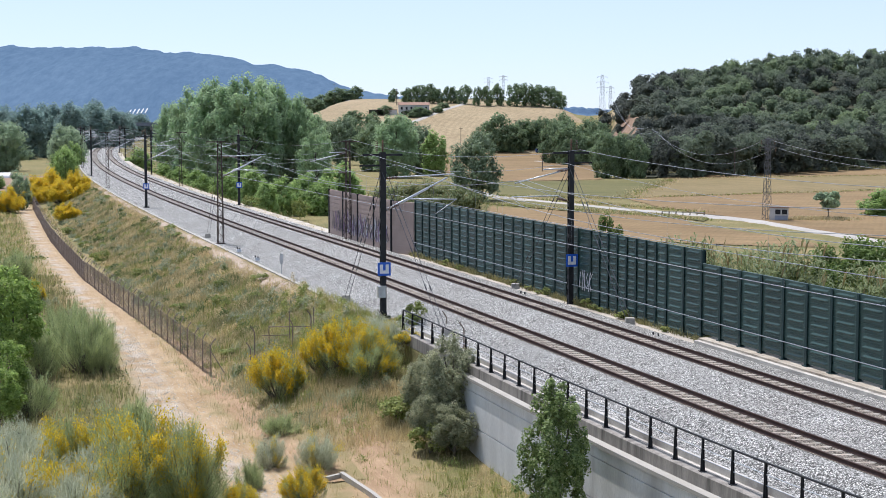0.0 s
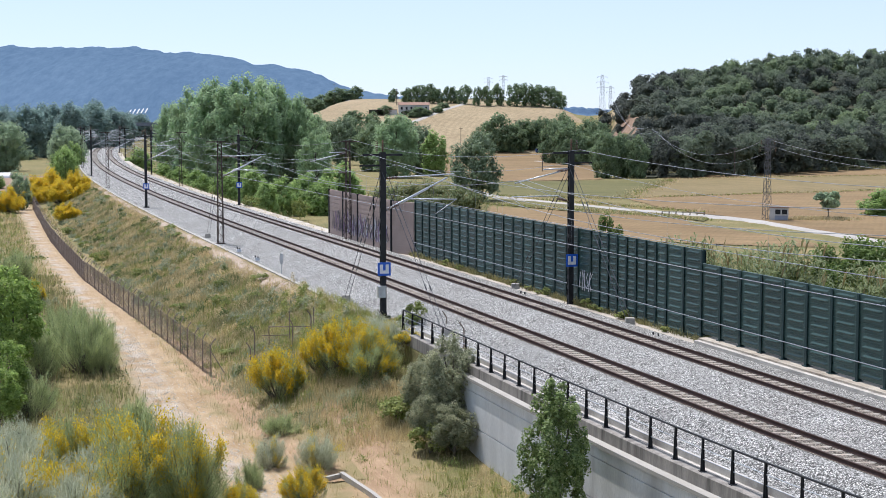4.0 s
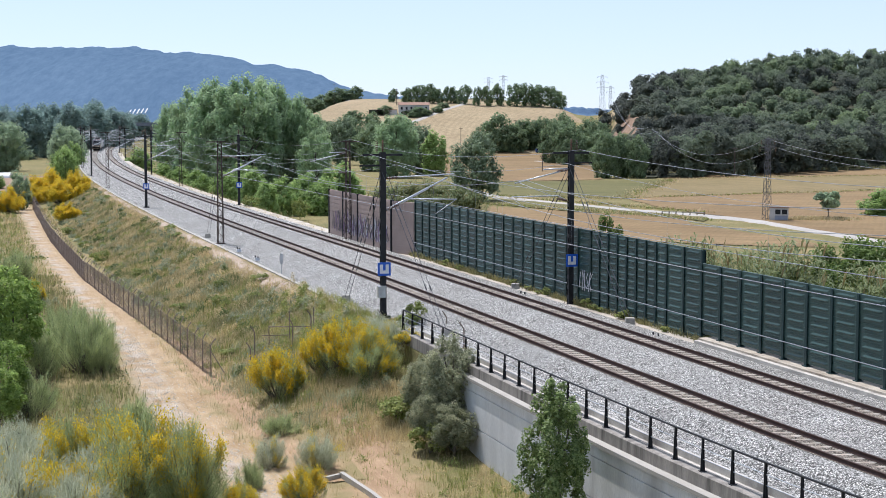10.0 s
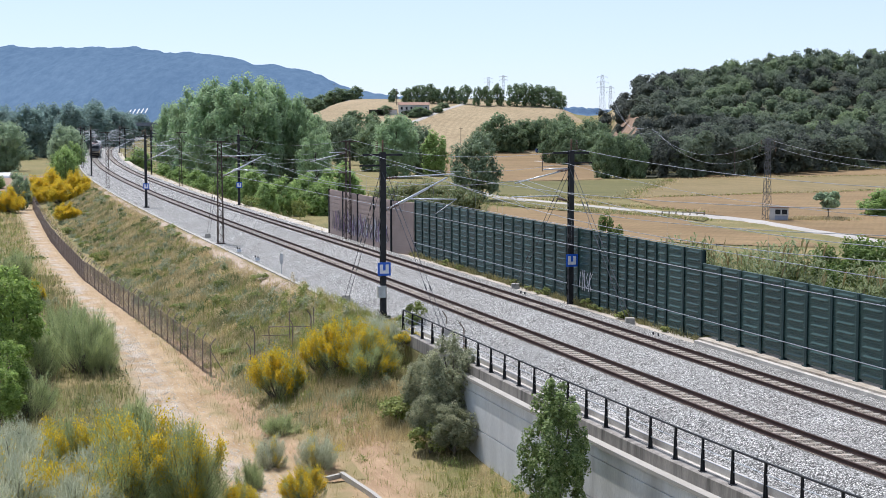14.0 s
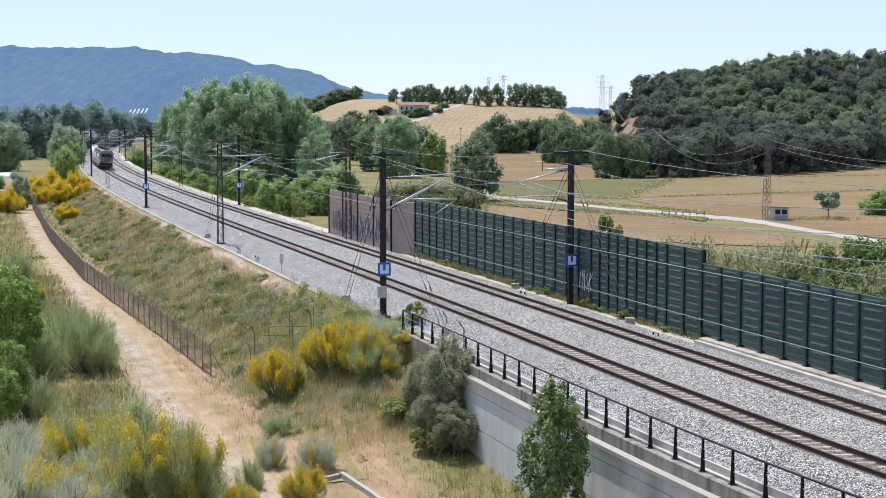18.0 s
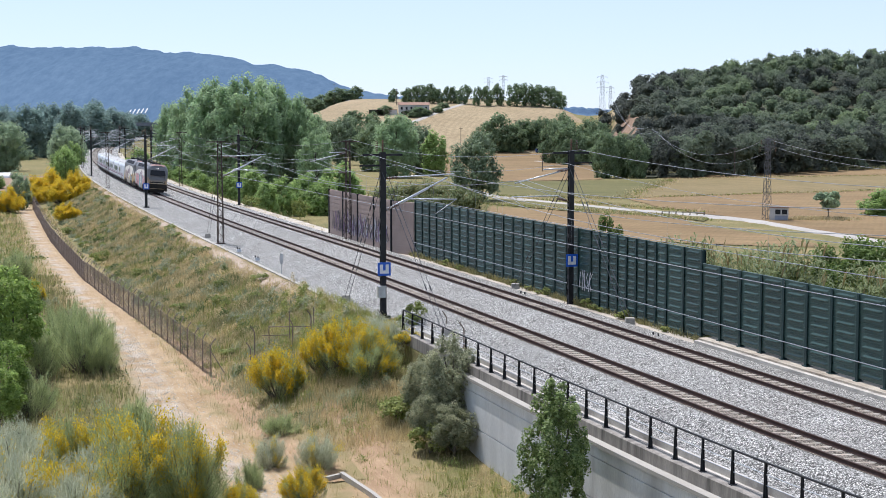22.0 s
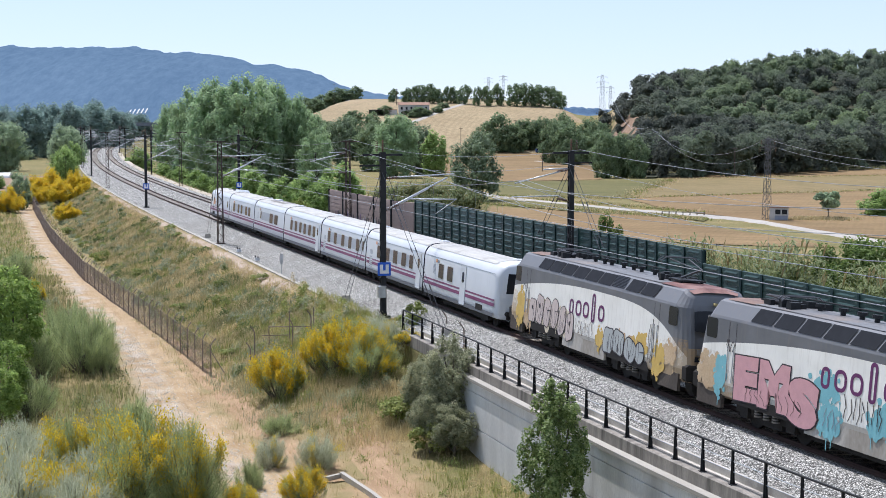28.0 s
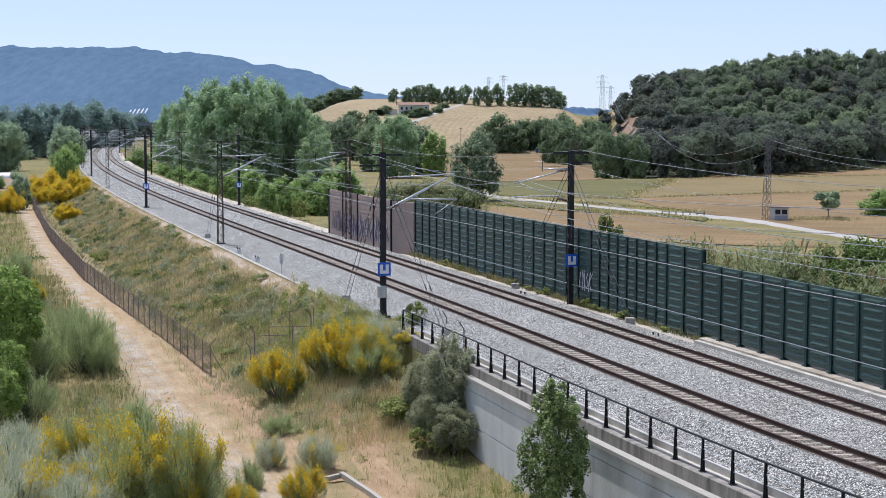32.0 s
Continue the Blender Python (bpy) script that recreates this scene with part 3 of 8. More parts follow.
railing = tagged(empty("railing", pose(*track(44, -5.15, -0.30))), "dark steel railing with plate posts on the retaining wall", "railing")
inv = railing.matrix_basis.inverted()
f = Form()
for sgn in (-0.035, 0.035):
    f.box((0, sgn * 0.6, 0.53), (0.10, 0.02, 1.06), None, 0, 0.8)
f.box((0, 0, 0.53), (0.025, 0.16, 1.06), None, 0, 0.45)
f.box((0, 0, 0.012), (0.2, 0.2, 0.024))
RPOST = f.mesh("post", M_BLACKSTEEL)
s = 56.0
while s > -6:
    part("post", RPOST, None, railing, "", False, inv @ track_pose(s, -5.15, -0.30))
    s -= 1.72
for z, r, m, lab in ((0.83, 0.034, M_BLACKSTEEL, "dark handrail"), (0.46, 0.014, M_GALV, "thin steel cable"), (0.12, 0.014, M_GALV, "thin steel cable")):
    f = Form()
    f.tube([track(q, -5.15, z) for q in steps(-8, 56.0, 2)], r, 6)
    part("handrail" if z > 0.8 else "cable", f, m, railing, lab, True, inv)

# ---- concrete kerb and noise barrier on the far side ----
f = Form()
sweep(f, [(8.35, -0.9), (8.35, -0.27), (8.6, -0.255), (8.6, -0.9)], steps(-40, 48, 2.0))
tagged(part("far_kerb", f, M_STAINED), "pale concrete kerb along the far track", "kerb", kind="structure")
f = Form()
sweep(f, [(8.605, -0.9), (8.605, -0.16), (9.6, -0.12), (9.6, -0.9)], steps(-40, 48, 2.0))
tagged(part("barrier_footing", f, mottled("weathered_footing_concrete", (0.36, 0.31, 0.24), (0.50, 0.45, 0.37), 1.2, 25, 0.9, 0, 0.2, 0.12, 0.01, (0.2, 0.16, 0.12))), "pale concrete footing of the noise barrier", "footing", kind="structure")
f = Form()
sweep(f, [(8.4, -0.9), (8.5, -0.55), (9.9, -0.5), (9.9, -0.9)], steps(48, 129, 3.0) + steps(135, 520, 8))
tagged(part("far_verge", f, M_DUST), "dusty pale verge beside the far track", "verge", kind="structure")


def panel_mesh(w, h):
    """Ribbed sheet panel, facing -y: x along, z up, origin at the foot's middle; the ribs stop short of the edges."""
    f = Form()
    xs = [-w / 2, -w * 0.38, -w * 0.24, w * 0.28, w * 0.38, w / 2]
    inner = [0, 0, 1, 1, 0, 0]
    rows = [(0.0, 0.0)]
    n = round(h / 0.37)
    ph = h / n
    for i in range(n):
        z = i * ph
        rows += [(z + 0.008, 0.05), (z + ph * 0.34, 0.052), (z + ph * 0.44, 0.088), (z + ph * 0.52, 0.088), (z + ph * 0.70, 0.052), (z + ph - 0.008, 0.05), (z + ph, 0.036)]
    rings = []
    for z, d in rows:
        rings.append([(x, -(d if k or d < 0.06 else 0.05), z) for x, k in zip(xs, inner)] + [(w / 2, 0.05, z), (-w / 2, 0.05, z)])
    f.loft(rings)
    return f.mesh("panel", M_GREEN)


def hpost_mesh(h):
    f = Form()
    f.box((0, -0.10, h / 2), (0.18, 0.02, h))
    f.box((0, 0.10, h / 2), (0.18, 0.02, h))
    f.box((0, 0, h / 2), (0.02, 0.2, h))
    f.box((0, 0, 0.015), (0.34, 0.34, 0.03))
    return f.mesh("post", M_GREENPOST)


def barrier(d, runs, z0, h, label):
    """runs: from s, to s, panels between."""
    b = tagged(empty("noise_barrier", pose(*track(runs[0][0], d, z0))), label, "noise barrier", "noise barriers")
    i0 = b.matrix_basis.inverted()
    hm = hpost_mesh(h)
    turn = Matrix.Rotation(math.pi, 4, "Z")
    part("post", hm, None, b, "", False, i0 @ track_pose(runs[0][0], d, z0) @ turn)
    for s0, s1, n in runs:
        pitch = (s1 - s0) / n
        pm = panel_mesh(pitch - 0.06, h - 0.12)
        for i in range(n):
            part("panel", pm, None, b, "", False, i0 @ track_pose(s0 + pitch * (i + 0.5), d, z0 + 0.12) @ turn)
            part("post", hm, None, b, "", False, i0 @ track_pose(s0 + pitch * (i + 1), d, z0) @ turn)
    return b


barrier(9.15, [(3.36, 48.6, 23)], -0.14, 3.62, "dark green ribbed metal noise barrier on a concrete footing")
barrier(9.45, [(49.1, 53.1, 2), (53.1, 63.1, 8), (63.1, 98.7, 19)], -0.6, 4.65, "taller dark green ribbed metal noise barrier section")
f = Form()
f.tube([track(s, 9.0, 0.75) for s in steps(0, 98, 2)], 0.022, 6)
tagged(part("barrier_cable", f, M_WIRE), "pale cable running along the noise barrier", "cable")


def brown_wall():
    w = tagged(empty("brown_wall", pose(*track(113.4, 8.5, -0.6))), "brown ribbed concrete wall with white and pink graffiti", "wall")
    i0 = w.matrix_basis.inverted()
    n = 4
    for i in range(n):
        a, b = 102.6 + 21.8 * i / n, 102.6 + 21.8 * (i + 1) / n
        f = Form()
        m = track_pose((a + b) / 2, 8.5, -0.6)
        L = b - a - 0.14
        f.box((0, 0.0, 2.22), (L, 0.16, 4.45))
        for j in range(11):
            f.box((0, 0.09, 0.2 + 0.4 * j), (L, 0.04, 0.30))
        part("wall_panel", f, M_BROWNCONC, w, "", False, i0 @ m)
    f = Form()
    for i in range(n + 1):
        m = track_pose(102.6 + 21.8 * i / n, 8.5, -0.6)
        g = Form()
        g.box((0, 0.04, 2.25), (0.16, 0.3, 4.5))
        part("wall_post", g, M_BLACKSTEEL, w, "dark steel post", False, i0 @ m)
    a, b = track(102.5, 8.52, -0.6), track(98.85, 9.42, -0.6)
    along_ = Matrix.Translation((a + b) / 2) @ Matrix.Rotation(math.atan2(b.y - a.y, b.x - a.x), 4, "Z")
    g = Form()
    g.box((0, 0, 2.22), ((b - a).length - 0.1, 0.18, 4.4))
    for j in range(11):
        g.box((0, -0.1, 0.2 + 0.4 * j), ((b - a).length - 0.14, 0.03, 0.31))
    part("end_panel", g, M_BROWNCONC, w, "plain lighter slanting end panel", False, i0 @ along_)
    return w


brown_wall()


# ---- overhead line masts ----
def bolted_base(f, z=0.0):
    f.box((0, 0, z + 0.03), (0.75, 0.75, 0.06))
    for a in (-0.27, 0.27):
        for b in (-0.27, 0.27):
            f.tube([(a, b, z + 0.06), (a, b, z + 0.2)], 0.025, 6)


def cantilever(side, mast):
    """side: +1 arms reach towards -y of the mast's frame (track lies there); y of the mast's frame points to the near side."""
    R = 4.1 if side > 0 else 3.65
    k = -side
    at = lambda r, z: (0, K * k * r, z)
    if side > 0:
        tubes = (("bracket_tube", [at(0.25, 6.08), at(0.8, 6.38), at(R, 7.88)], 0.045), ("brace_tube", [at(1.1, 6.42), at(2.9, 7.28)], 0.034), ("top_tube", [at(0.5, 7.92), at(R + 0.45, 8.08)], 0.036), ("registration_tube", [at(1.5, 6.70), at(R + 0.6, 6.62)], 0.034))
        feet = ((6.05, 0.34), (7.86, 0.05))
    else:
        tubes = (("bracket_tube", [at(0.25, 8.20), at(R + 0.2, 7.42)], 0.042), ("top_tube", [at(0.2, 8.28), at(1.9, 8.22)], 0.036), ("brace_tube", [at(R - 0.1, 7.44), at(1.4, 6.68)], 0.018), ("registration_tube", [at(0.3, 6.36), at(0.9, 6.64), at(R + 0.4, 6.62)], 0.032))
        feet = ((6.30, 0.2), (8.20, -0.1))
    for name, pts, r in tubes:
        arm = Form()
        arm.tube(pts, r, 8)
        part(name, arm, M_ALU, mast, "bright aluminium tube", True)
    arm = Form()
    arm.tube([at(R + 0.5, 6.58), at(R - 0.75, 5.82)], 0.018, 6)
    part("steady_arm", arm, M_ALU, mast, "", True)
    for z, rise in feet:
        ins = Form()
        for j in range(7):
            q = 0.30 + 0.085 * j
            ins.tube([(0, k * (q - 0.012), z + rise * q), (0, k * (q + 0.012), z + rise * q)], 0.085, 8)
        ins.tube([(0, k * 0.14, z), (0, k * 0.92, z + rise * 0.92)], 0.035, 6)
        part("insulator", ins, M_INSUL, mast, "ribbed insulator", True)


def u_sign(mast, y, z, size, turn):
    """Blue plate with a white U-shaped field."""
    at = pose(-0.24, y, z, 0, 0, turn)
    f = Form()
    f.box((0, 0, 0), (size, 0.03, size))
    p = part("sign_plate", f, M_BLUE, mast, "blue square plate", False, at)
    f = Form()
    a = size * 0.34
    w = size * 0.13
    f.box((-a + w * 0.9, -0.02, 0), (w * 1.8, 0.012, 2 * a))
    f.box((a - w * 0.9, -0.02, 0), (w * 1.8, 0.012, 2 * a))
    f.box((0, -0.02, -a + w * 0.9), (2 * a - w * 3.6 - 0.004, 0.012, w * 1.8))
    part("sign_mark", f, M_WHITE, p, "white U-shaped mark")


_f = Form()
_f.box((0, 0, 0), (0.30, 0.012, 0.24))
BATTEN = _f.mesh("batten", M_BLACKSTEEL)
_f = Form()
_f.tube([(0, 0, 0), (0, 0, 1)], 0.022, 4)
LACING = _f.mesh("lacing_bar", M_RUST)


def bar_between(a, b):
    a, b = Vector(a), Vector(b)
    return Matrix.Translation(a) @ (b - a).to_track_quat("Z", "Y").to_matrix().to_4x4() @ Matrix.Diagonal((1, 1, (b - a).length, 1))


def channel_mast(s, d, sign=True, box=False):
    mast = tagged(empty("catenary_mast", track_pose(s, d, -0.62)), "black twin-channel steel catenary mast with a blue sign", "catenary mast", "catenary masts")
    H = 9.35
    for x in (-0.16, 0.16):
        f = Form()
        f.box((x, 0, H / 2), (0.02, 0.30, H), None, 0, 0.92)
        f.box((x - 0.04 * (1 if x > 0 else -1), 0.14, H / 2), (0.09, 0.02, H), None, 0, 0.98)
        f.box((x - 0.04 * (1 if x > 0 else -1), -0.14, H / 2), (0.09, 0.02, H), None, 0, 0.98)
        part("channel", f, M_BLACKSTEEL, mast)
    z = 0.5
    while z < H:
        for y in (-0.152, 0.152):
            part("batten", BATTEN, None, mast, "", False, pose(0, y, z))
        z += 0.62
    f = Form()
    bolted_base(f)
    part("base_plate", f, M_BLACKSTEEL, mast)
    side = 1 if d < 0 else -1
    cantilever(side, mast)
    f = Form()
    f.box((0, 0, H - 0.15), (0.12, 2.3, 0.12))
    f.box((0, side * 0.5, H - 0.75), (0.10, 1.7, 0.10))
    part("crossarm", f, M_BLACKSTEEL, mast)
    f = Form()
    for y in (0.0, side * 0.35):
        for j in range(6):
            f.tube([(0, y, H + 0.05 + j * 0.1), (0, y, H + 0.10 + j * 0.1)], 0.07, 8)
    f.tube([(0, 0, H), (0, 0, H + 0.7)], 0.03, 6)
    part("top_insulator", f, M_INSUL, mast, "", True)
    if sign:
        # the plate faces along the line, towards the oncoming end
        u_sign(mast, 0.0, 2.75, 0.76, -90)
    if box:
        f = Form()
        f.box((-0.30, 0.18, 1.45), (0.3, 0.42, 0.62))
        f.box((-0.30, 0.18, 1.78), (0.36, 0.5, 0.04))
        part("control_box", f, M_GALV, mast, "grey metal control box")
    return mast


def lattice_mast(s, d):
    mast = tagged(empty("lattice_mast", track_pose(s, d, -0.62)), "dark rusty steel lattice catenary mast", "catenary mast", "catenary masts")
    H, a, b = 9.35, 0.26, 0.16
    for x in (-1, 1):
        for y in (-1, 1):
            f = Form()
            f.tube([(x * a, y * a, 0), (x * b, y * b, H)], 0.042, 4)
            part("leg", f, M_RUST, mast)
    n = 17
    for sx, sy in ((1, 0), (-1, 0), (0, 1), (0, -1)):
        for i in range(n):
            z0, z1 = H * i / n, H * (i + 1) / n
            w0, w1 = a + (b - a) * i / n, a + (b - a) * (i + 1) / n
            q = 1 if i % 2 else -1
            if sx:
                part("lacing_bar", LACING, None, mast, "", False, bar_between((sx * w0, -q * w0, z0), (sx * w1, q * w1, z1)))
            else:
                part("lacing_bar", LACING, None, mast, "", False, bar_between((-q * w0, sy * w0, z0), (q * w1, sy * w1, z1)))
    f = Form()
    bolted_base(f)
    part("base_plate", f, M_RUST, mast)
    side = 1 if d < 0 else -1
    cantilever(side, mast)
    f = Form()
    f.box((0, side * 0.3, H - 0.1), (0.10, 1.8, 0.10))
    part("crossarm", f, M_RUST, mast)
    return mast


NEAR_D, FAR_D = -4.1, 8.78
MAST_S = [8.0, 63.5, 117.2, 177.0, 236.5, 295, 352, 410, 468, 526, 585]
for i, s in enumerate(MAST_S):
    if i in (2, 4, 6, 8, 10):
        lattice_mast(s, NEAR_D - 0.3)
        lattice_mast(s - 1.2 if i == 2 else s + 2.4, 8.1 if i == 2 else FAR_D + 0.1)
    elif i > 0:
        channel_mast(s, NEAR_D, i < 5, i == 1)
        channel_mast(s + (1.7 if i == 1 else 0.5), FAR_D + 0.15, i < 5)


def span_wire(form, d0, zs, sag, r, stag=0.0, n=12):
    pts = []
    for i in range(len(MAST_S) - 1):
        a, b = MAST_S[i], MAST_S[i + 1]
        for j in range(n + (i == len(MAST_S) - 2)):
            t = j / n
            dd = d0 + (stag if i % 2 == 0 else -stag) * (1 - 2 * t)
            pts.append(track(a + (b - a) * t, dd, zs - sag * 4 * t * (1 - t)))
    form.tube(pts, r, 5, 0, False)


for off, lab in ((0.0, "near track"), (TRACK2, "far track")):
    line = tagged(empty("overhead_line", pose(*track(60, off, 5.3))), "overhead contact line of bare wires above the " + lab, "overhead line", "overhead lines")
    i0 = line.matrix_basis.inverted()
    f = Form()
    span_wire(f, off, 5.25, 0.0, 0.016, 0.22)
    part("contact_wire", f, M_WIRE, line, "", False, i0)
    f = Form()
    span_wire(f, off, 7.6, 1.25, 0.015, 0.1)
    part("messenger_wire", f, M_WIRE, line, "", False, i0)
    f = Form()
    for i in range(len(MAST_S) - 4):
        a, b = MAST_S[i], MAST_S[i + 1]
        for j in range(1, 6):
            t = j / 6
            f.tube([track(a + (b - a) * t, off, 5.25), track(a + (b - a) * t, off, 7.6 - 5.0 * t * (1 - t))], 0.006, 3, 0, False)
    part("droppers", f, M_WIRE, line, "thin dropper wires", False, i0)

for d, z, sag, r, lab in ((NEAR_D - 0.8, 9.25, 0.9, 0.012, "bare feeder wire along the near masts"), (NEAR_D + 0.9, 8.6, 1.2, 0.011, "bare return wire along the near masts"), (FAR_D + 0.0, 9.45, 1.0, 0.014, "bare feeder wire along the far masts"), (FAR_D - 0.9, 8.6, 1.3, 0.011, "bare return wire along the far masts")):
    f = Form()
    span_wire(f, d, z, sag, r)
    tagged(part("feeder_wire", f, M_WIRE), lab, "wire", "feeder wires")
# ---- the train: two electric locomotives and seven low coaches ----
def node_math(nt, op, a, b=None, c=None):
    n = nt.nodes.new("ShaderNodeMath")
    n.operation = op
    for i, v in enumerate((a, b, c)):
        if v is None:
            continue
        if isinstance(v, (int, float)):
            n.inputs[i].default_value = v
        else:
            nt.links.new(v, n.inputs[i])
    return n.outputs[0]


def mat_loco(name, dirt):
    """Grey body with a pale panel under a long arc, brown and yellow grime by the cabs."""
    m, nt, b = mat_new(name, 0.45, 0, 0.4)
    tc = nt.nodes.new("ShaderNodeTexCoord")
    sep = nt.nodes.new("ShaderNodeSeparateXYZ")
    nt.links.new(tc.outputs["Object"], sep.inputs[0])
    x, y, z = sep.outputs
    dx = node_math(nt, "ADD", x, -1.0)
    back = node_math(nt, "MINIMUM", dx, 0.0)
    ahead = node_math(nt, "MAXIMUM", dx, 0.0)
    arc = node_math(nt, "MULTIPLY_ADD", node_math(nt, "MULTIPLY", back, back), -0.0081, 3.27)
    arc = node_math(nt, "MULTIPLY_ADD", node_math(nt, "POWER", ahead, 4.0), -0.00035, arc)
    white = node_math(nt, "MULTIPLY", node_math(nt, "LESS_THAN", z, arc), node_math(nt, "GREATER_THAN", node_math(nt, "ABSOLUTE", y), 1.3))
    n1 = noise_tex(nt, tc.outputs["Object"], 0.8, 6, 0.65)
    n2 = noise_tex(nt, tc.outputs["Object"], 6.0, 5, 0.7)
    grey = ramp(nt, n1, [(0.3, (0.12, 0.123, 0.13)), (0.7, (0.165, 0.168, 0.175))])
    pale = ramp(nt, n1, [(0.3, (0.76, 0.74, 0.67)), (0.7, (0.88, 0.86, 0.79))])
    light = mixc(nt, node_math(nt, "GREATER_THAN", z, 3.61), grey, (0.155, 0.16, 0.17))
    col = mixc(nt, white, light, pale)
    low = node_math(nt, "LESS_THAN", z, 1.28)
    col = mixc(nt, low, col, (0.46, 0.43, 0.375))
    # grime climbs from the foot and round the cabs
    ax = node_math(nt, "ABSOLUTE", x)
    gx = node_math(nt, "MULTIPLY_ADD", ax, 0.16, -0.98)
    gz = node_math(nt, "MULTIPLY_ADD", z, -0.30, 0.60)
    g = node_math(nt, "ADD", node_math(nt, "ADD", gx, gz), node_math(nt, "MULTIPLY_ADD", n2, 1.1, -0.55))
    under = node_math(nt, "LESS_THAN", z, node_math(nt, "MULTIPLY_ADD", node_math(nt, "GREATER_THAN", node_math(nt, "ABSOLUTE", y), 1.25), 0.3, 2.05))
    g = node_math(nt, "MULTIPLY", g, under)
    col = mixc(nt, ramp(nt, g, [(0.15, (0, 0, 0)), (0.5, (0.75, 0.75, 0.75))]), col, dirt)
    streak = nd(nt, "ShaderNodeMapping")
    streak.inputs["Scale"].default_value = (5, 5, 0.5)
    nt.links.new(tc.outputs["Object"], streak.inputs[0])
    n3 = noise_tex(nt, streak.outputs[0], 1.5, 4, 0.7)
    col = mixc(nt, ramp(nt, n3, [(0.52, (0, 0, 0)), (0.78, (0.28, 0.28, 0.28))]), col, (0.26, 0.21, 0.16))
    nt.links.new(col, b.inputs["Base Color"])
    bump(nt, b, n2, 0.05, 0.01)
    return m


M_LOCO = mat_loco("locomotive_paint", (0.36, 0.235, 0.105))
M_ROOF = mottled("locomotive_roof", (0.136, 0.14, 0.146), (0.192, 0.195, 0.202), 0.8, 12, 0.6, 0, 0.3, 0.05, 0.01, (0.2, 0.16, 0.13))
M_REDROOF = mottled("faded_red_roof", (0.135, 0.055, 0.046), (0.17, 0.08, 0.068), 1.2, 12, 0.6, 0, 0.3, 0.05, 0.01, (0.33, 0.2, 0.17))
M_BROWNROOF = mottled("grimy_brown_roof", (0.17, 0.11, 0.09), (0.26, 0.17, 0.13), 1.2, 12, 0.7)
M_GRILLE = plain("dark_grille", (0.018, 0.02, 0.025), 0.7, 0, 0.12)
M_PANTO = mottled("dull_pantograph_steel", (0.10, 0.10, 0.105), (0.17, 0.17, 0.175), 2, 20, 0.5, 0.5)
M_UNDER = mottled("grimy_underframe", (0.014, 0.0128, 0.0115), (0.036, 0.031, 0.027), 1.5, 14, 0.9)
M_SPRING = mottled("dusty_spring_steel", (0.16, 0.145, 0.125), (0.27, 0.25, 0.22), 2, 20, 0.7, 0.2)
M_LAMP, _nt, _b = mat_new("headlamp_glow", 0.3)
_b.inputs["Emission Color"].default_value = (1, 0.84, 0.66, 1)
_b.inputs["Emission Strength"].default_value = 0.65
M_LENS = plain("lamp_glass", (0.5, 0.42, 0.2), 0.2)


def gloss_paint(name, c1, c2, grime, rough=0.35):
    """Even coach paint with faint runs of grime down the sides."""
    m, nt, b = mat_new(name, rough, 0, 0.45)
    tc = nt.nodes.new("ShaderNodeTexCoord")
    mp = nd(nt, "ShaderNodeMapping")
    mp.inputs["Scale"].default_value = (3.0, 3.0, 0.35)
    nt.links.new(tc.outputs["Object"], mp.inputs[0])
    n1, n2, n3 = noise_tex(nt, tc.outputs["Object"], 0.4, 3), noise_tex(nt, mp.outputs[0], 1.6, 5, 0.7), noise_tex(nt, tc.outputs["Object"], 9.0, 4, 0.7)
    col = ramp(nt, n1, [(0.3, c1), (0.7, c2)])
    col = mixc(nt, ramp(nt, n2, [(0.52, (0, 0, 0)), (0.8, (0.22, 0.22, 0.22))]), col, grime)
    col = mixc(nt, ramp(nt, n3, [(0.6, (0, 0, 0)), (0.8, (0.12, 0.12, 0.12))]), col, grime)
    nt.links.new(col, b.inputs["Base Color"])
    return m


M_TALGO = gloss_paint("white_coach_paint", (0.56, 0.59, 0.615), (0.63, 0.655, 0.675), (0.40, 0.39, 0.37))


def dusty_roof():
    """Cream-grey coach roof: long streaks of dust, darker grime in blotches, a ragged edge to the white."""
    m, nt, b = mat_new("dusty_coach_roof", 0.7, 0, 0.3)
    tc = nt.nodes.new("ShaderNodeTexCoord")
    mp = nd(nt, "ShaderNodeMapping")
    mp.inputs["Scale"].default_value = (0.25, 2.6, 2.6)
    nt.links.new(tc.outputs["Object"], mp.inputs[0])
    sep = nt.nodes.new("ShaderNodeSeparateXYZ")
    nt.links.new(tc.outputs["Object"], sep.inputs[0])
    n1, n2, n3 = noise_tex(nt, mp.outputs[0], 1.7, 5, 0.65), noise_tex(nt, tc.outputs["Object"], 0.55, 5, 0.65), noise_tex(nt, tc.outputs["Object"], 7.0, 4, 0.7)
    col = ramp(nt, n1, [(0.3, (0.33, 0.325, 0.30)), (0.7, (0.47, 0.465, 0.44))])
    col = mixc(nt, ramp(nt, n2, [(0.52, (0, 0, 0)), (0.72, (0.55, 0.55, 0.55))]), col, (0.19, 0.175, 0.155))
    col = mixc(nt, ramp(nt, n3, [(0.6, (0, 0, 0)), (0.8, (0.3, 0.3, 0.3))]), col, (0.22, 0.2, 0.175))
    edge = node_math(nt, "ADD", node_math(nt, "ABSOLUTE", sep.outputs[1]), node_math(nt, "MULTIPLY_ADD", n1, 0.5, -0.25))
    col = mixc(nt, ramp(nt, edge, [(1.02, (0, 0, 0)), (1.20, (1, 1, 1))]), col, (0.56, 0.58, 0.60))
    nt.links.new(col, b.inputs["Base Color"])
    return m


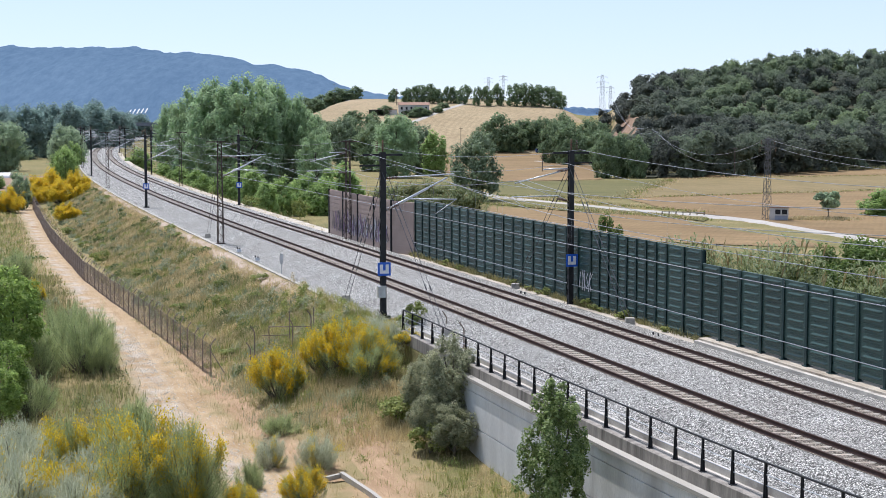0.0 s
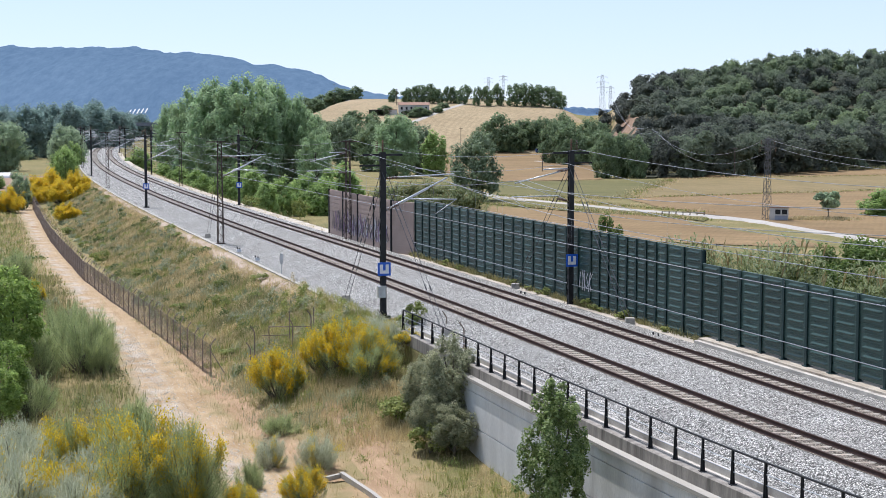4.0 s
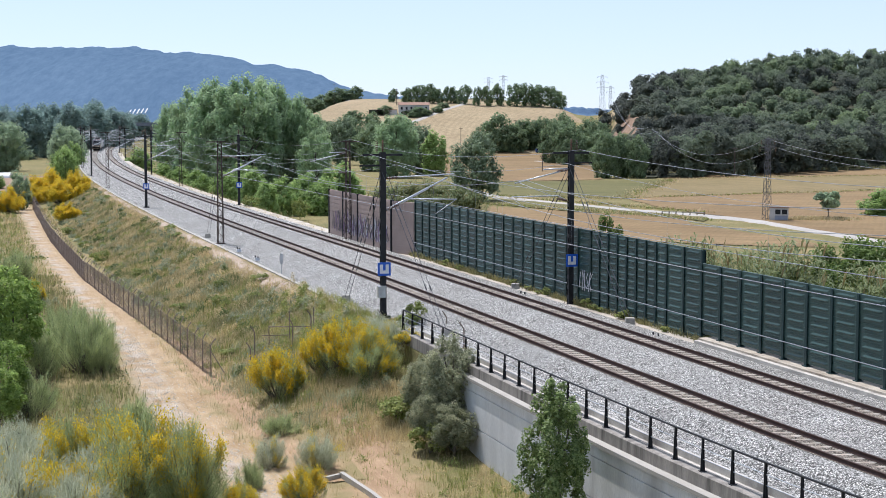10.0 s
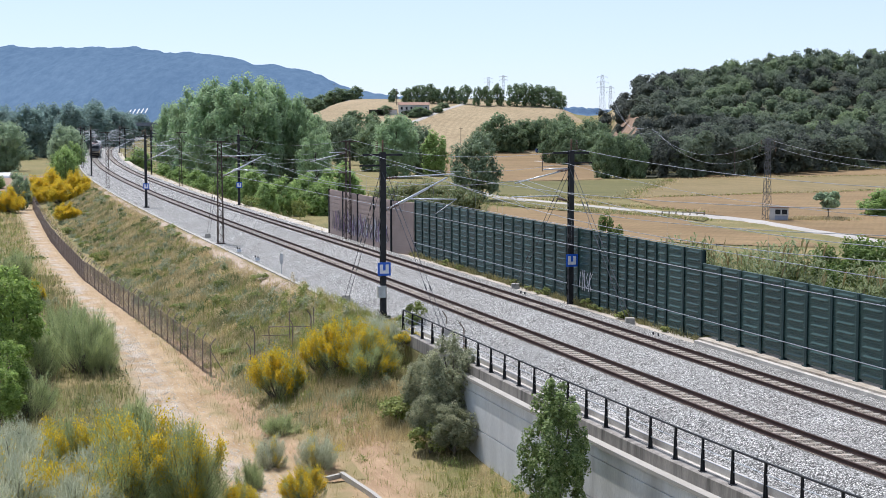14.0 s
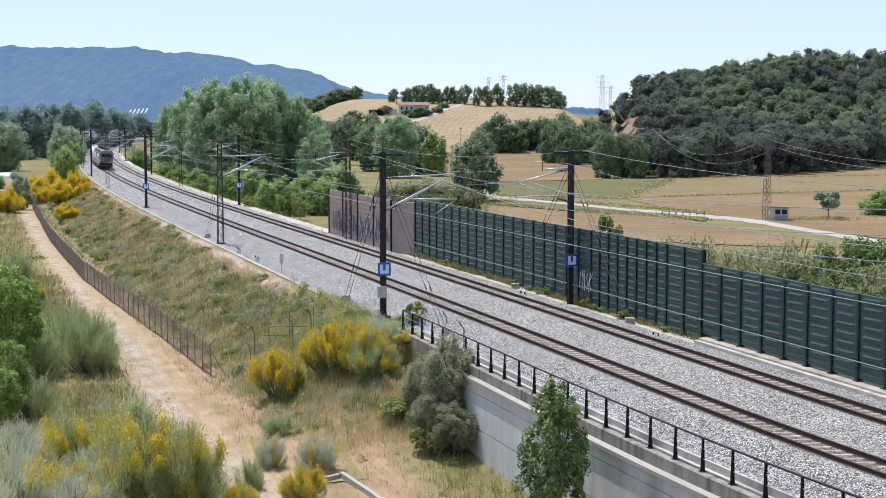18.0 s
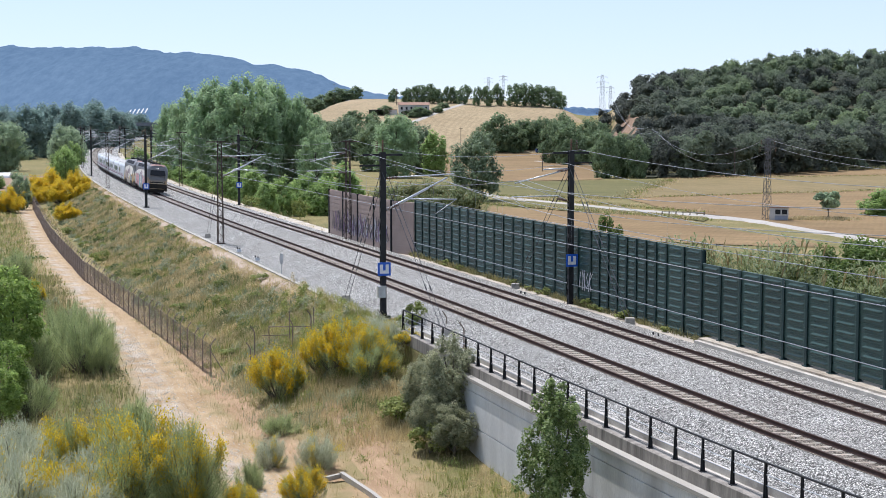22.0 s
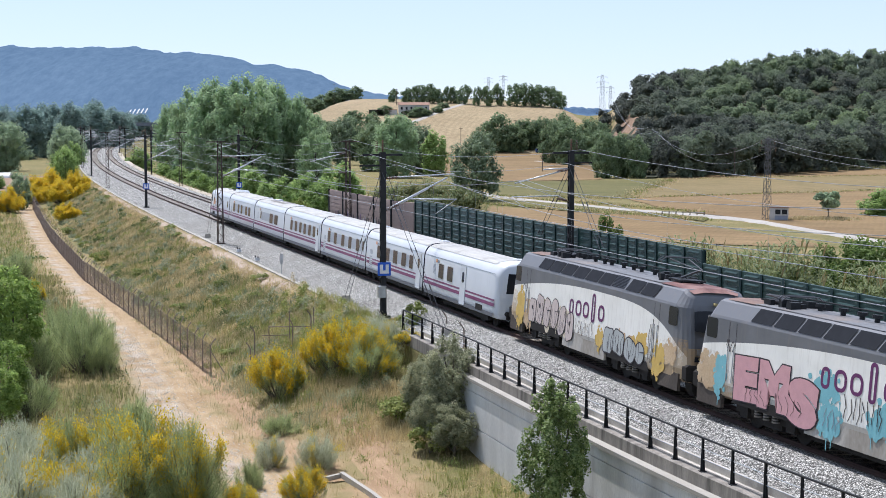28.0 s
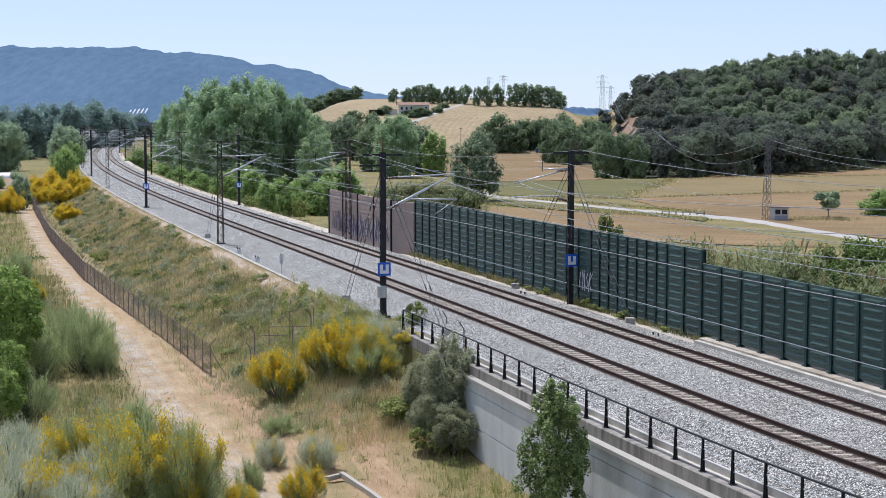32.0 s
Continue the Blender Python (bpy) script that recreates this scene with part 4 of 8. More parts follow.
M_TALGOROOF = dusty_roof()
M_ROOFDIRT = mottled("dark_roof_grime", (0.15, 0.14, 0.13), (0.30, 0.285, 0.26), 1.1, 14, 0.8)
M_BAND = plain("pale_grey_band", (0.41, 0.44, 0.49), 0.4)
M_VENT = plain("pale_grey_slats", (0.40, 0.42, 0.46), 0.5)
M_SKIRT = mottled("grey_skirt", (0.11, 0.115, 0.125), (0.16, 0.165, 0.175), 0.8, 12, 0.6)
M_STRIPE = plain("purple_stripe", (0.21, 0.05, 0.135), 0.45)
M_BELLOWS = plain("dark_blue_bellows", (0.012, 0.011, 0.034), 0.8, 0, 0.15)
M_PANE = mottled("tinted_window", (0.026, 0.031, 0.037), (0.05, 0.056, 0.062), 0.8, 5, 0.12, 0, 0.25, 0)
M_FRAME = plain("pale_window_frame", (0.6, 0.6, 0.58), 0.5)
M_PINK = plain("pink_spray_paint", (0.66, 0.36, 0.37), 0.6)
M_TEAL = plain("turquoise_spray_paint", (0.22, 0.50, 0.54), 0.6)
M_INK = plain("dark_outline_paint", (0.045, 0.034, 0.04), 0.6)
M_YELLOW = plain("yellow_spray_paint", (0.66, 0.45, 0.12), 0.6)
M_PALEPAINT = plain("pale_spray_paint", (0.62, 0.52, 0.47), 0.6)
M_CABSKIRT = mottled("grimy_brown_plate", (0.065, 0.053, 0.043), (0.13, 0.105, 0.083), 0.9, 10, 0.8)
M_FRONTBAND = mottled("scuffed_grey_front", (0.17, 0.155, 0.14), (0.32, 0.29, 0.25), 2.2, 14, 0.7)
M_LOCOSKIRT = mottled("grimy_cream_plate", (0.42, 0.39, 0.34), (0.56, 0.52, 0.45), 0.9, 10, 0.7, 0, 0.3, 0.1, 0.01, (0.2, 0.17, 0.13), (1, 1, 0.4))
M_GRIMEPAINT = mottled("orange_brown_grime", (0.50, 0.34, 0.19), (0.62, 0.48, 0.31), 1.5, 12, 0.8)
M_CREAMPAINT = mottled("cream_spray_paint", (0.62, 0.52, 0.36), (0.74, 0.65, 0.5), 1.5, 12, 0.7)
M_TAGPALE = plain("pale_grey_spray_paint", (0.45, 0.47, 0.45), 0.6)
M_LOGO = plain("purple_logo", (0.14, 0.03, 0.12), 0.5)
M_LOGO2 = plain("brown_logo", (0.13, 0.09, 0.08), 0.5)
M_ORANGE = plain("orange_sign", (0.74, 0.38, 0.18), 0.5)
M_SLATE = plain("slate_sign", (0.27, 0.30, 0.36), 0.5)


def section(x, pts, sx=1.0, sz=1.0, z0=0.0):
    return [(x, y * sx, z0 + (z - z0) * sz) for y, z in pts]


def both(pts):
    """Mirror a half profile (y >= 0 from the foot up) to a closed ring."""
    return [(y, z) for y, z in pts] + [(-y, z) for y, z in reversed(pts)]


def side_shape(form, pts, y, depth=0.004):
    """Flat outline (x, z) on the side at y, a few millimetres thick, facing away from the middle."""
    k = 1 if y > 0 else -1
    n = len(pts)
    out = [(px, y + k * depth, pz) for px, pz in pts]
    inn = [(px, y, pz) for px, pz in pts]
    face = tuple(range(n))
    area = sum(pts[i][0] * pts[(i + 1) % n][1] - pts[(i + 1) % n][0] * pts[i][1] for i in range(n))
    if (area > 0) == (k > 0):
        face = face[::-1]
    form.add(out + inn, [face] + [(i, (i + 1) % n, (i + 1) % n + n, i + n) for i in range(n)])


def rounded(cx, cz, w, h, r, n=4):
    pts = []
    for qx, qz, a0 in ((1, 1, 0), (-1, 1, 90), (-1, -1, 180), (1, -1, 270)):
        for j in range(n + 1):
            a = radians(a0 + 90 * j / n)
            pts.append((cx + qx * (w / 2 - r) + r * math.cos(a), cz + qz * (h / 2 - r) + r * math.sin(a)))
    return pts


def stroke(path, w):
    """A thick line along path as one outline."""
    L, R = [], []
    for i, p in enumerate(path):
        a, b = Vector(path[max(i - 1, 0)]), Vector(path[min(i + 1, len(path) - 1)])
        t = (b - a).normalized()
        nx, nz = -t.y * w / 2, t.x * w / 2
        L.append((p[0] + nx, p[1] + nz))
        R.append((p[0] - nx, p[1] - nz))
    return L + R[::-1]


def arc(cx, cz, rx, rz, a0, a1, n=14):
    return [(cx + rx * math.cos(radians(a0 + (a1 - a0) * i / n)), cz + rz * math.sin(radians(a0 + (a1 - a0) * i / n))) for i in range(n + 1)]


def wheelset(parent, x, r, gauge=1.5):
    f = Form()
    for sgn in (-1, 1):
        f.tube([(x, sgn * (gauge / 2 - 0.06), r), (x, sgn * (gauge / 2 + 0.07), r)], r, 20)
        f.tube([(x, sgn * (gauge / 2 + 0.07), r), (x, sgn * (gauge / 2 + 0.11), r)], r * 0.45, 14)
    f.tube([(x, -gauge / 2, r), (x, gauge / 2, r)], 0.08, 8)
    return part("wheelset", f, M_UNDER, parent, "grimy steel wheelset")


def pantograph(parent, x, raised, facing):
    p = Form()
    zr = 4.02
    p.box((x, 0, zr + 0.10), (1.3, 1.1, 0.06))
    for a in (-0.5, 0.5):
        for b in (-0.45, 0.45):
            p.tube([(x + a, b, zr - 0.05), (x + a, b, zr + 0.14)], 0.06, 8)
    base = part("pantograph_base", p, M_BLACKSTEEL, parent, "dark pantograph frame on the roof")
    f = Form()
    k = facing
    if raised:
        ex, ez, hx, hz = x + k * 1.15, zr + 0.55, x - k * 0.75, 4.90
    else:
        ex, ez, hx, hz = x + k * 1.05, zr + 0.22, x - k * 0.95, zr + 0.36
    f.tube([(x - k * 0.45, 0, zr + 0.14), (ex, 0, ez)], 0.045, 6)
    for b in (-1, 1):
        f.tube([(ex, b * 0.10, ez), (hx, b * 0.42, hz - 0.06)], 0.022, 6)
    f.tube([(x - k * 0.2, 0.1, zr + 0.14), (ex - k * 0.1, 0.08, ez - 0.1)], 0.016, 5)
    part("pantograph_arm", f, M_PANTO, base, "folding pantograph arm")
    f = Form()
    for a in (-0.14, 0.14):
        f.tube([(hx + a, -0.85, hz - 0.16), (hx + a, -0.62, hz), (hx + a, 0.62, hz), (hx + a, 0.85, hz - 0.16)], 0.025, 5)
    part("collector_head", f, M_PANTO, base, "bow-shaped collector head")


LOCO_HALF = [(1.18, 0.72), (1.46, 0.86), (1.50, 1.30), (1.50, 3.34), (1.47, 3.44), (1.20, 3.90), (1.08, 3.97), (0.5, 4.02)]


def locomotive(name_label, roof_front, roof_rear, lit):
    L = tagged(empty("locomotive"), name_label, "locomotive", "locomotives")
    ring = both(LOCO_HALF)
    f = Form()
    rings = []
    # cab ends: lower part bulges, windscreen rakes back
    spec = [(-1, 9.82, 0.68, None), (-1, 9.78, 0.78, None), (-1, 9.66, 0.87, None), (-1, 9.44, 0.94, None), (-1, 9.1, 0.985, None), (-1, 8.7, 1.0, None)]

    def end_ring(k, x, sx):
        out = []
        for y, z in ring:
            back = max(0.0, z - 2.05) * 0.42 * (abs(x) - 8.6) / 1.2
            out.append((k * (x - back), y * sx, z if z < 3.4 else z - 0.26 * (abs(x) - 8.6) / 1.2))
        return out
    for k, x, sx, _ in spec:
        rings.append(end_ring(-1, x, sx))
    for x in (-4.0, 0.0, 4.0):
        rings.append(section(x, ring))
    for k, x, sx, _ in reversed(spec):
        rings.append(end_ring(1, x, sx))
    f.loft([r[::-1] for r in rings])
    body = part("body", f, M_LOCO, L, "grey and pale body stained with brown and yellow grime")
    # roof skin and cab roofs
    f = Form()
    f.loft([[(x, -1.10, 3.985), (x, -0.5, 4.035), (x, 0.5, 4.035), (x, 1.10, 3.985)] for x in (-6.6, 0, 6.4)], 0, False)
    part("roof", f, M_ROOF, L, "dull grey roof deck")
    for k, m in ((1, roof_front), (-1, roof_rear)):
        f = Form()
        rr = []
        for x, w, z in ((6.45, 1.14, 4.02), (7.6, 1.12, 4.015), (8.6, 1.08, 3.985), (8.95, 0.9, 3.86)):
            rr.append([(k * x, -w, z - 0.045), (k * x, -0.5, z + 0.03), (k * x, 0.5, z + 0.03), (k * x, w, z - 0.045)])
        f.loft(rr, 0, False)
        part("cab_roof", f, m, L, "faded red cab roof" if m is M_REDROOF else "grimy brown cab roof")
        # windscreen band
        f = Form()
        low = [(9.61, -1.10, 2.58), (9.635, -0.95, 2.55), (9.645, -0.6, 2.54), (9.645, 0.6, 2.54), (9.635, 0.95, 2.55), (9.61, 1.10, 2.58)]
        high = [(9.335, -1.03, 3.22), (9.345, -0.9, 3.25), (9.34, -0.6, 3.27), (9.34, 0.6, 3.27), (9.345, 0.9, 3.25), (9.335, 1.03, 3.22)]
        mid = [tuple((p + q) / 2 + (0.015 if j == 0 else 0) for j, (p, q) in enumerate(zip(a, b))) for a, b in zip(low, high)]
        f.loft([[(k * x, y, z) for x, y, z in row] for row in (low, mid, high)], 0, False)
        part("windscreen", f, M_DARKGLASS, L, "dark raked windscreen")
        f = Form()
        for y in (-0.11, 0.11):
            f.tube([(k * 9.05, y, 3.50), (k * 9.25, y, 3.49)], 0.058, 12)
        part("upper_lamps", f, M_LAMP if k > 0 and lit else M_LENS, L, "pair of lit headlamps over the windscreen")
        for y in (-0.86, 0.86):
            f = Form()
            f.tube([(k * 9.70, y * 1.05, 1.62), (k * 9.87, y * 1.05, 1.62)], 0.05, 12)
            part("headlamp", f, M_LAMP if (lit and k > 0) else M_LENS, L, "round headlamp in a dark panel")
        f = Form()
        f.box((k * 9.80, 0, 1.60), (0.06, 2.15, 0.17))
        part("lamp_panel", f, M_GRILLE, L, "dark lamp panel")
        f = Form()
        f.box((k * 9.79, 0, 1.84), (0.05, 2.0, 0.22))
        part("front_band", f, M_FRONTBAND, L, "scrawled grey band below the windscreen")
        f = Form()
        f.box((k * 9.84, 0, 1.48), (0.03, 1.9, 0.10))
        part("front_plate", f, M_CREAMPAINT, L, "pale scuffed plate under the lamps")
        f = Form()
        rng = random.Random(11)
        for j in range(9):
            y0 = -0.9 + 0.2 * j + rng.uniform(-0.05, 0.05)
            f.box((k * 9.862, y0, 1.48 + rng.uniform(-0.02, 0.02)), (0.006, rng.uniform(0.06, 0.16), 0.04))
        part("plate_marks", f, M_REDROOF, L, "faded red marks on the plate")
        for sy in (-1, 1):
            f = Form()
            f.box((k * 8.45, sy * 1.40, 0.72), (1.7, 0.12, 0.62), None, 0, 1.04)
            part("cab_skirt", f, M_CABSKIRT, L, "grimy brown-grey skirt under the cab")
        f = Form()
        f.loft([[(k * 9.45, -w, z0), (k * 9.80, -w, z0), (k * 9.94, -w * 0.72, z0), (k * 9.94, w * 0.72, z0), (k * 9.80, w, z0), (k * 9.45, w, z0)] for w, z0 in ((1.28, 0.80), (1.38, 0.88), (1.40, 1.31), (1.30, 1.39))])
        f.loft([[(k * 9.4, -w, z0), (k * (9.72 - 0.1 * (z0 < 0.5)), -w * 0.9, z0), (k * (9.86 - 0.16 * (z0 < 0.5)), 0, z0), (k * (9.72 - 0.1 * (z0 < 0.5)), w * 0.9, z0), (k * 9.4, w, z0)] for w, z0 in ((0.95, 0.28), (1.15, 0.5), (1.2, 0.76))])
        part("buffer_beam", f, M_UNDER, L, "black buffer beam")
        for y in (-0.88, 0.88):
            f = Form()
            f.tube([(k * 9.9, y, 1.02), (k * 10.18, y, 1.02)], 0.10, 10)
            f.box((k * 10.2, y, 1.02), (0.05, 0.55, 0.36))
            part("buffer", f, M_UNDER, L, "square-headed buffer")
        f = Form()
        f.tube([(k * 9.9, 0, 1.02), (k * 10.1, 0, 1.0), (k * 10.12, 0, 0.72)], 0.05, 6)
        part("coupling_hook", f, M_UNDER, L)
        for y in (-0.45, 0.45):
            f = Form()
            f.tube([(k * 9.74, y, 2.32), (k * 9.60, y * 0.6, 2.80)], 0.018, 5)
            part("wiper", f, M_BLACKSTEEL, L, "windscreen wiper")
        for sy in (-1, 1):
            f = Form()
            side_shape(f, rounded(k * 8.55, 2.98, 0.74, 0.66, 0.10), sy * 1.501, 0.006)
            part("cab_window", f, M_DARKGLASS, L, "cab side window")
            f = Form()
            for xx in (6.95, 7.32):
                f.tube([(k * xx, sy * 1.53, 1.35), (k * xx, sy * 1.53, 2.5)], 0.018, 5)
            part("handrail", f, M_GALV, L, "thin vertical handrails")
            f = Form()
            side_shape(f, stroke([(k * 6.9, 1.32), (k * 6.9, 3.28)], 0.02), sy * 1.501, 0.004)
            side_shape(f, stroke([(k * 7.37, 1.32), (k * 7.37, 3.28)], 0.02), sy * 1.501, 0.004)
            part("door_seam", f, M_INK, L, "dark seam of the cab door")
    # sloped grille windows along the roof edge
    n = 9
    for sy in (-1, 1):
        for i in range(n):
            a, b = -6.15 + 12.9 * i / n + 0.06, -6.15 + 12.9 * (i + 1) / n - 0.06
            if i == 6:
                f = Form()
                for j in range(9):
                    t0, t1 = (j + 0.15) / 9, (j + 0.75) / 9
                    q = lambda x, t: (x, sy * (1.478 - 0.27 * t), 3.452 + 0.46 * t + 0.012)
                    f.add([q(a, t0), q(b, t0), q(b, t1), q(a, t1)], [(0, 1, 2, 3) if sy < 0 else (3, 2, 1, 0)])
                part("louvre", f, M_GRILLE, L, "louvred roof-edge grille")
                continue
            f = Form()
            o = 0.012
            lean = 0.18
            f.add([(a, sy * (1.472 + o), 3.46), (b, sy * (1.472 + o), 3.46), (b + lean, sy * (1.215 + o), 3.90), (a + lean, sy * (1.215 + o), 3.90)], [(0, 1, 2, 3) if sy < 0 else (3, 2, 1, 0)])
            part("roof_grille", f, M_GRILLE, L, "dark sloped roof-edge panel")
    # roof gear
    for i in range(9):
        x = -4.4 + i * 1.05 + (0.25 if i % 3 else 0)
        f = Form()
        f.tube([(x, 0.1, 4.0), (x, 0.1, 4.14), (x, 0.1, 4.16), (x, 0.1, 4.26)], [0.09, 0.09, 0.17, 0.17], 10)
        part("roof_insulator", f, M_BLACKSTEEL, L, "black mushroom-shaped roof insulator")
    f = Form()
    f.tube([(-5.2, 0.1, 4.34), (4.6, 0.1, 4.34)], 0.025, 6)
    part("roof_busbar", f, M_BLACKSTEEL, L)
    rng = random.Random(5)
    for cx in (-5.6, 5.4):
        for j in range(9):
            f = Form()
            f.box((cx + rng.uniform(-0.9, 0.9), rng.uniform(-0.7, 0.7), 4.10), (rng.uniform(0.15, 0.45), rng.uniform(0.12, 0.4), rng.uniform(0.12, 0.34)))
            part("roof_box", f, M_BLACKSTEEL, L, "dark roof equipment box")
    pantograph(L, 6.3, True, 1)
    pantograph(L, -6.4, False, -1)
    # running gear
    for cx in (-4.75, 4.75):
        f = Form()
        for sy in (-1, 1):
            f.box((cx, sy * 1.16, 0.62), (4.3, 0.16, 0.34))
            f.box((cx, sy * 1.16, 0.42), (1.5, 0.14, 0.3))
            for dx in (-1.45, 1.45):
                f.box((cx + dx, sy * 1.25, 0.55), (0.5, 0.22, 0.42))
            for dx in (-0.55, 0.55, 0.0):
                f.tube([(cx + dx, sy * 1.24, 0.55), (cx + dx, sy * 1.24, 1.05)], 0.11, 8)
        bogie = part("bogie", f, M_UNDER, L, "grimy bogie frame with axle boxes")
        for sy in (-1, 1):
            for dx in (-0.55, 0.0, 0.55):
                f = Form()
                for j in range(6):
                    f.tube([(cx + dx, sy * 1.36, 0.50 + 0.085 * j), (cx + dx, sy * 1.36, 0.545 + 0.085 * j)], 0.13, 10)
                part("coil_spring", f, M_SPRING, bogie, "dusty grey coil spring")
        for dx in (-1.45, 1.45):
            wheelset(bogie, cx + dx, 0.54)
        # A flat dark plate on each side stands in for the shaded opening.
        for sy in (-1, 1):
            f = Form()
            side_shape(f, [(cx - 2.1, 0.72), (cx + 2.1, 0.72), (cx + 1.8, 1.06), (cx - 1.8, 1.06)], sy * 1.501, 0.006)
            part("bogie_opening", f, M_UNDER, L, "flat dark plate for the shaded opening over the bogie")
    for sy in (-1, 1):
        f = Form()
        f.box((0, sy * 1.43, 0.86), (4.7, 0.10, 0.68), None, 0, 1.0)
        part("side_skirt", f, M_LOCOSKIRT, L, "grimy cream lower side plate")
    f = Form()
    f.box((0, 0, 0.62), (4.4, 2.5, 0.56), None, 0, 1.02)
    part("underframe_box", f, M_UNDER, L, "grey transformer box under the frame")
    # true length and height
    for ob in bpy.data.objects:
        top = ob.parent.parent if ob.parent and ob.parent.parent else ob.parent
        if top is L and ob.data:
            ob.data.transform(Matrix.Diagonal((0.954, 1.0, 1.05, 1.0)))
    return L


def logo_word(parent, x, z, m):
    """The operator's mark, as plain rounded loops in its colour."""
    for k, (cx, cz, w, h) in enumerate(((0.28, 0.30, 0.34, 0.56), (1.05, 0.30, 0.50, 0.56), (1.85, 0.30, 0.50, 0.56), (2.62, 0.45, 0.24, 1.1), (3.45, 0.30, 0.50, 0.56))):
        f = Form()
        ring = rounded(x + cx, z + cz + 0.02 * k, w, h, min(w, h) * 0.42, 6)
        side_shape(f, stroke(ring + ring[:1], 0.12), -1.509 - 0.0008 * k, 0.004)
        part("operator_mark", f, m, parent, "rounded loop of a faded operator mark")


def bubble(parent, blobs, fill, label, y=-1.513, line=0.07):
    """Spray-painted bubble shapes with a dark outline."""
    for i, (cx, cz, w, h, tilt) in enumerate(blobs):
        rng = random.Random(i * 7 + int(w * 100))
        for grow, m, yy, nm in ((line, M_INK, y - 0.0012 * i, "graffiti_outline"), (0.0, fill, y - 0.006 - 0.0012 * i, "graffiti_shape")):
            pts = []
            for j in range(26):
                a = 2 * math.pi * j / 26
                c, s = math.cos(a), math.sin(a)
                k = (abs(c) ** 3.2 + abs(s) ** 3.2) ** (-1 / 3.2)
                px, pz = (w / 2 + grow) * c * k, (h / 2 + grow) * s * k
                pts.append((cx + px + tilt * pz, cz + pz + 0.05 * math.sin(3 * a + i)))
            f = Form()
            side_shape(f, pts, yy, 0.003)
            part(nm, f, m, parent, "dark spray-paint outline" if m is M_INK else label)
        f = Form()
        k = rng.choice((1, 2, 3))
        if k == 3:
            side_shape(f, stroke([(cx + w * 0.5, cz + h * 0.12), (cx + w * 0.05, cz + h * 0.08)], line * 0.9), y - 0.014 - 0.0012 * i, 0.003)
        elif k == 1:
            side_shape(f, stroke([(cx + 0.03, cz - h * 0.42), (cx - 0.02, cz - h * 0.05)], line), y - 0.014 - 0.0012 * i, 0.003)
        else:
            side_shape(f, arc(cx, cz + h * 0.12, w * 0.10, h * 0.09, 0, 330, 9), y - 0.014 - 0.0012 * i, 0.003)
        part("graffiti_line", f, M_INK, parent, "dark inner line")


def splash(parent, cx, cz, w, h, m, label, seed, y=-1.5045):
    """A sprayed patch: ragged dabs, runs and specks that thin out towards its edge."""
    rng = random.Random(seed)
    f = Form()
    for i in range(34):
        a, q = rng.uniform(0, 2 * math.pi), rng.uniform(0, 1) ** 0.7
        px, pz = cx + w / 2 * q * math.cos(a), cz + h / 2 * q * math.sin(a)
        r = (0.30 - 0.22 * q) * min(w, h) * rng.uniform(0.6, 1.2)
        n = 9
        ph = rng.uniform(0, 6)
        pts = [(px + r * rng.uniform(0.75, 1.2) * math.cos(2 * math.pi * j / n + ph), pz + r * rng.uniform(0.7, 1.15) * math.sin(2 * math.pi * j / n + ph)) for j in range(n)]
        side_shape(f, pts, y - 0.00006 * i, 0.003)
        if i % 6 == 0:
            side_shape(f, stroke([(px, pz), (px + 0.02, pz - r - rng.uniform(0.1, 0.35))], 0.035), y - 0.00006 * i, 0.003)
    part("paint_patch", f, m, parent, label)


def scrawl(parent, x, z, w, h, n, seed, m, width=0.035, y=-1.522, label="thin scrawled tag"):
    rng = random.Random(seed)
    f = Form()
    for i in range(n):
        f = Form()
        cx = x + w * (i + 0.5) / n
        path = [(cx + rng.uniform(-0.5, 0.5) * w / n, z + h * t + rng.uniform(-0.1, 0.1) * h) for t in (0, 0.35, 0.6, 1.0)]
        side_shape(f, stroke(path, width), y - 0.0004 * i, 0.002)
        part("graffiti_stroke", f, m, parent, label)


def letter_mesh(ch, fat):
    cu = bpy.data.curves.new("letter", "FONT")
    cu.body, cu.size, cu.extrude, cu.offset, cu.resolution_u = ch, 1.0, 0.0015, fat, 4
    ob = new("letter", cu)
    me = bpy.data.meshes.new_from_object(ob.evaluated_get(bpy.context.evaluated_depsgraph_get()))
    bpy.data.objects.remove(ob)
    me.materials.clear()
    return me


def paint_word(parent, slots, fill, label, fat=0.06, line=0.045, y=-1.513):
    """Fat sprayed letters with a dark outline; slots: letter, x0, x1, z0, z1, tilt in degrees."""
    for i, (ch, x0, x1, z0, z1, tilt) in enumerate(slots):
        m = None
        for grow, mat, yy, nm, lab in ((fat, fill, y - 0.010 - 0.0015 * i, "graffiti_letter", label), (fat + line, M_INK, y - 0.0015 * i, "graffiti_outline", "dark spray-paint outline")):
            me = letter_mesh(ch, grow)
            co = np.array([tuple(v.co) for v in me.vertices])
            if m is None:
                lo, hi = co.min(0), co.max(0)
                m = Matrix.Diagonal(((x1 - x0) / (hi[0] - lo[0]), (z1 - z0) / (hi[1] - lo[1]), 1, 1)) @ Matrix.Translation((-(lo[0] + hi[0]) / 2, -(lo[1] + hi[1]) / 2, 0))
            me.transform(m)
            me.materials.append(mat)
            part(nm, me, None, parent, lab, False, pose((x0 + x1) / 2, yy, (z0 + z1) / 2, 90, 0, 0) @ Matrix.Rotation(radians(tilt), 4, "Z"))


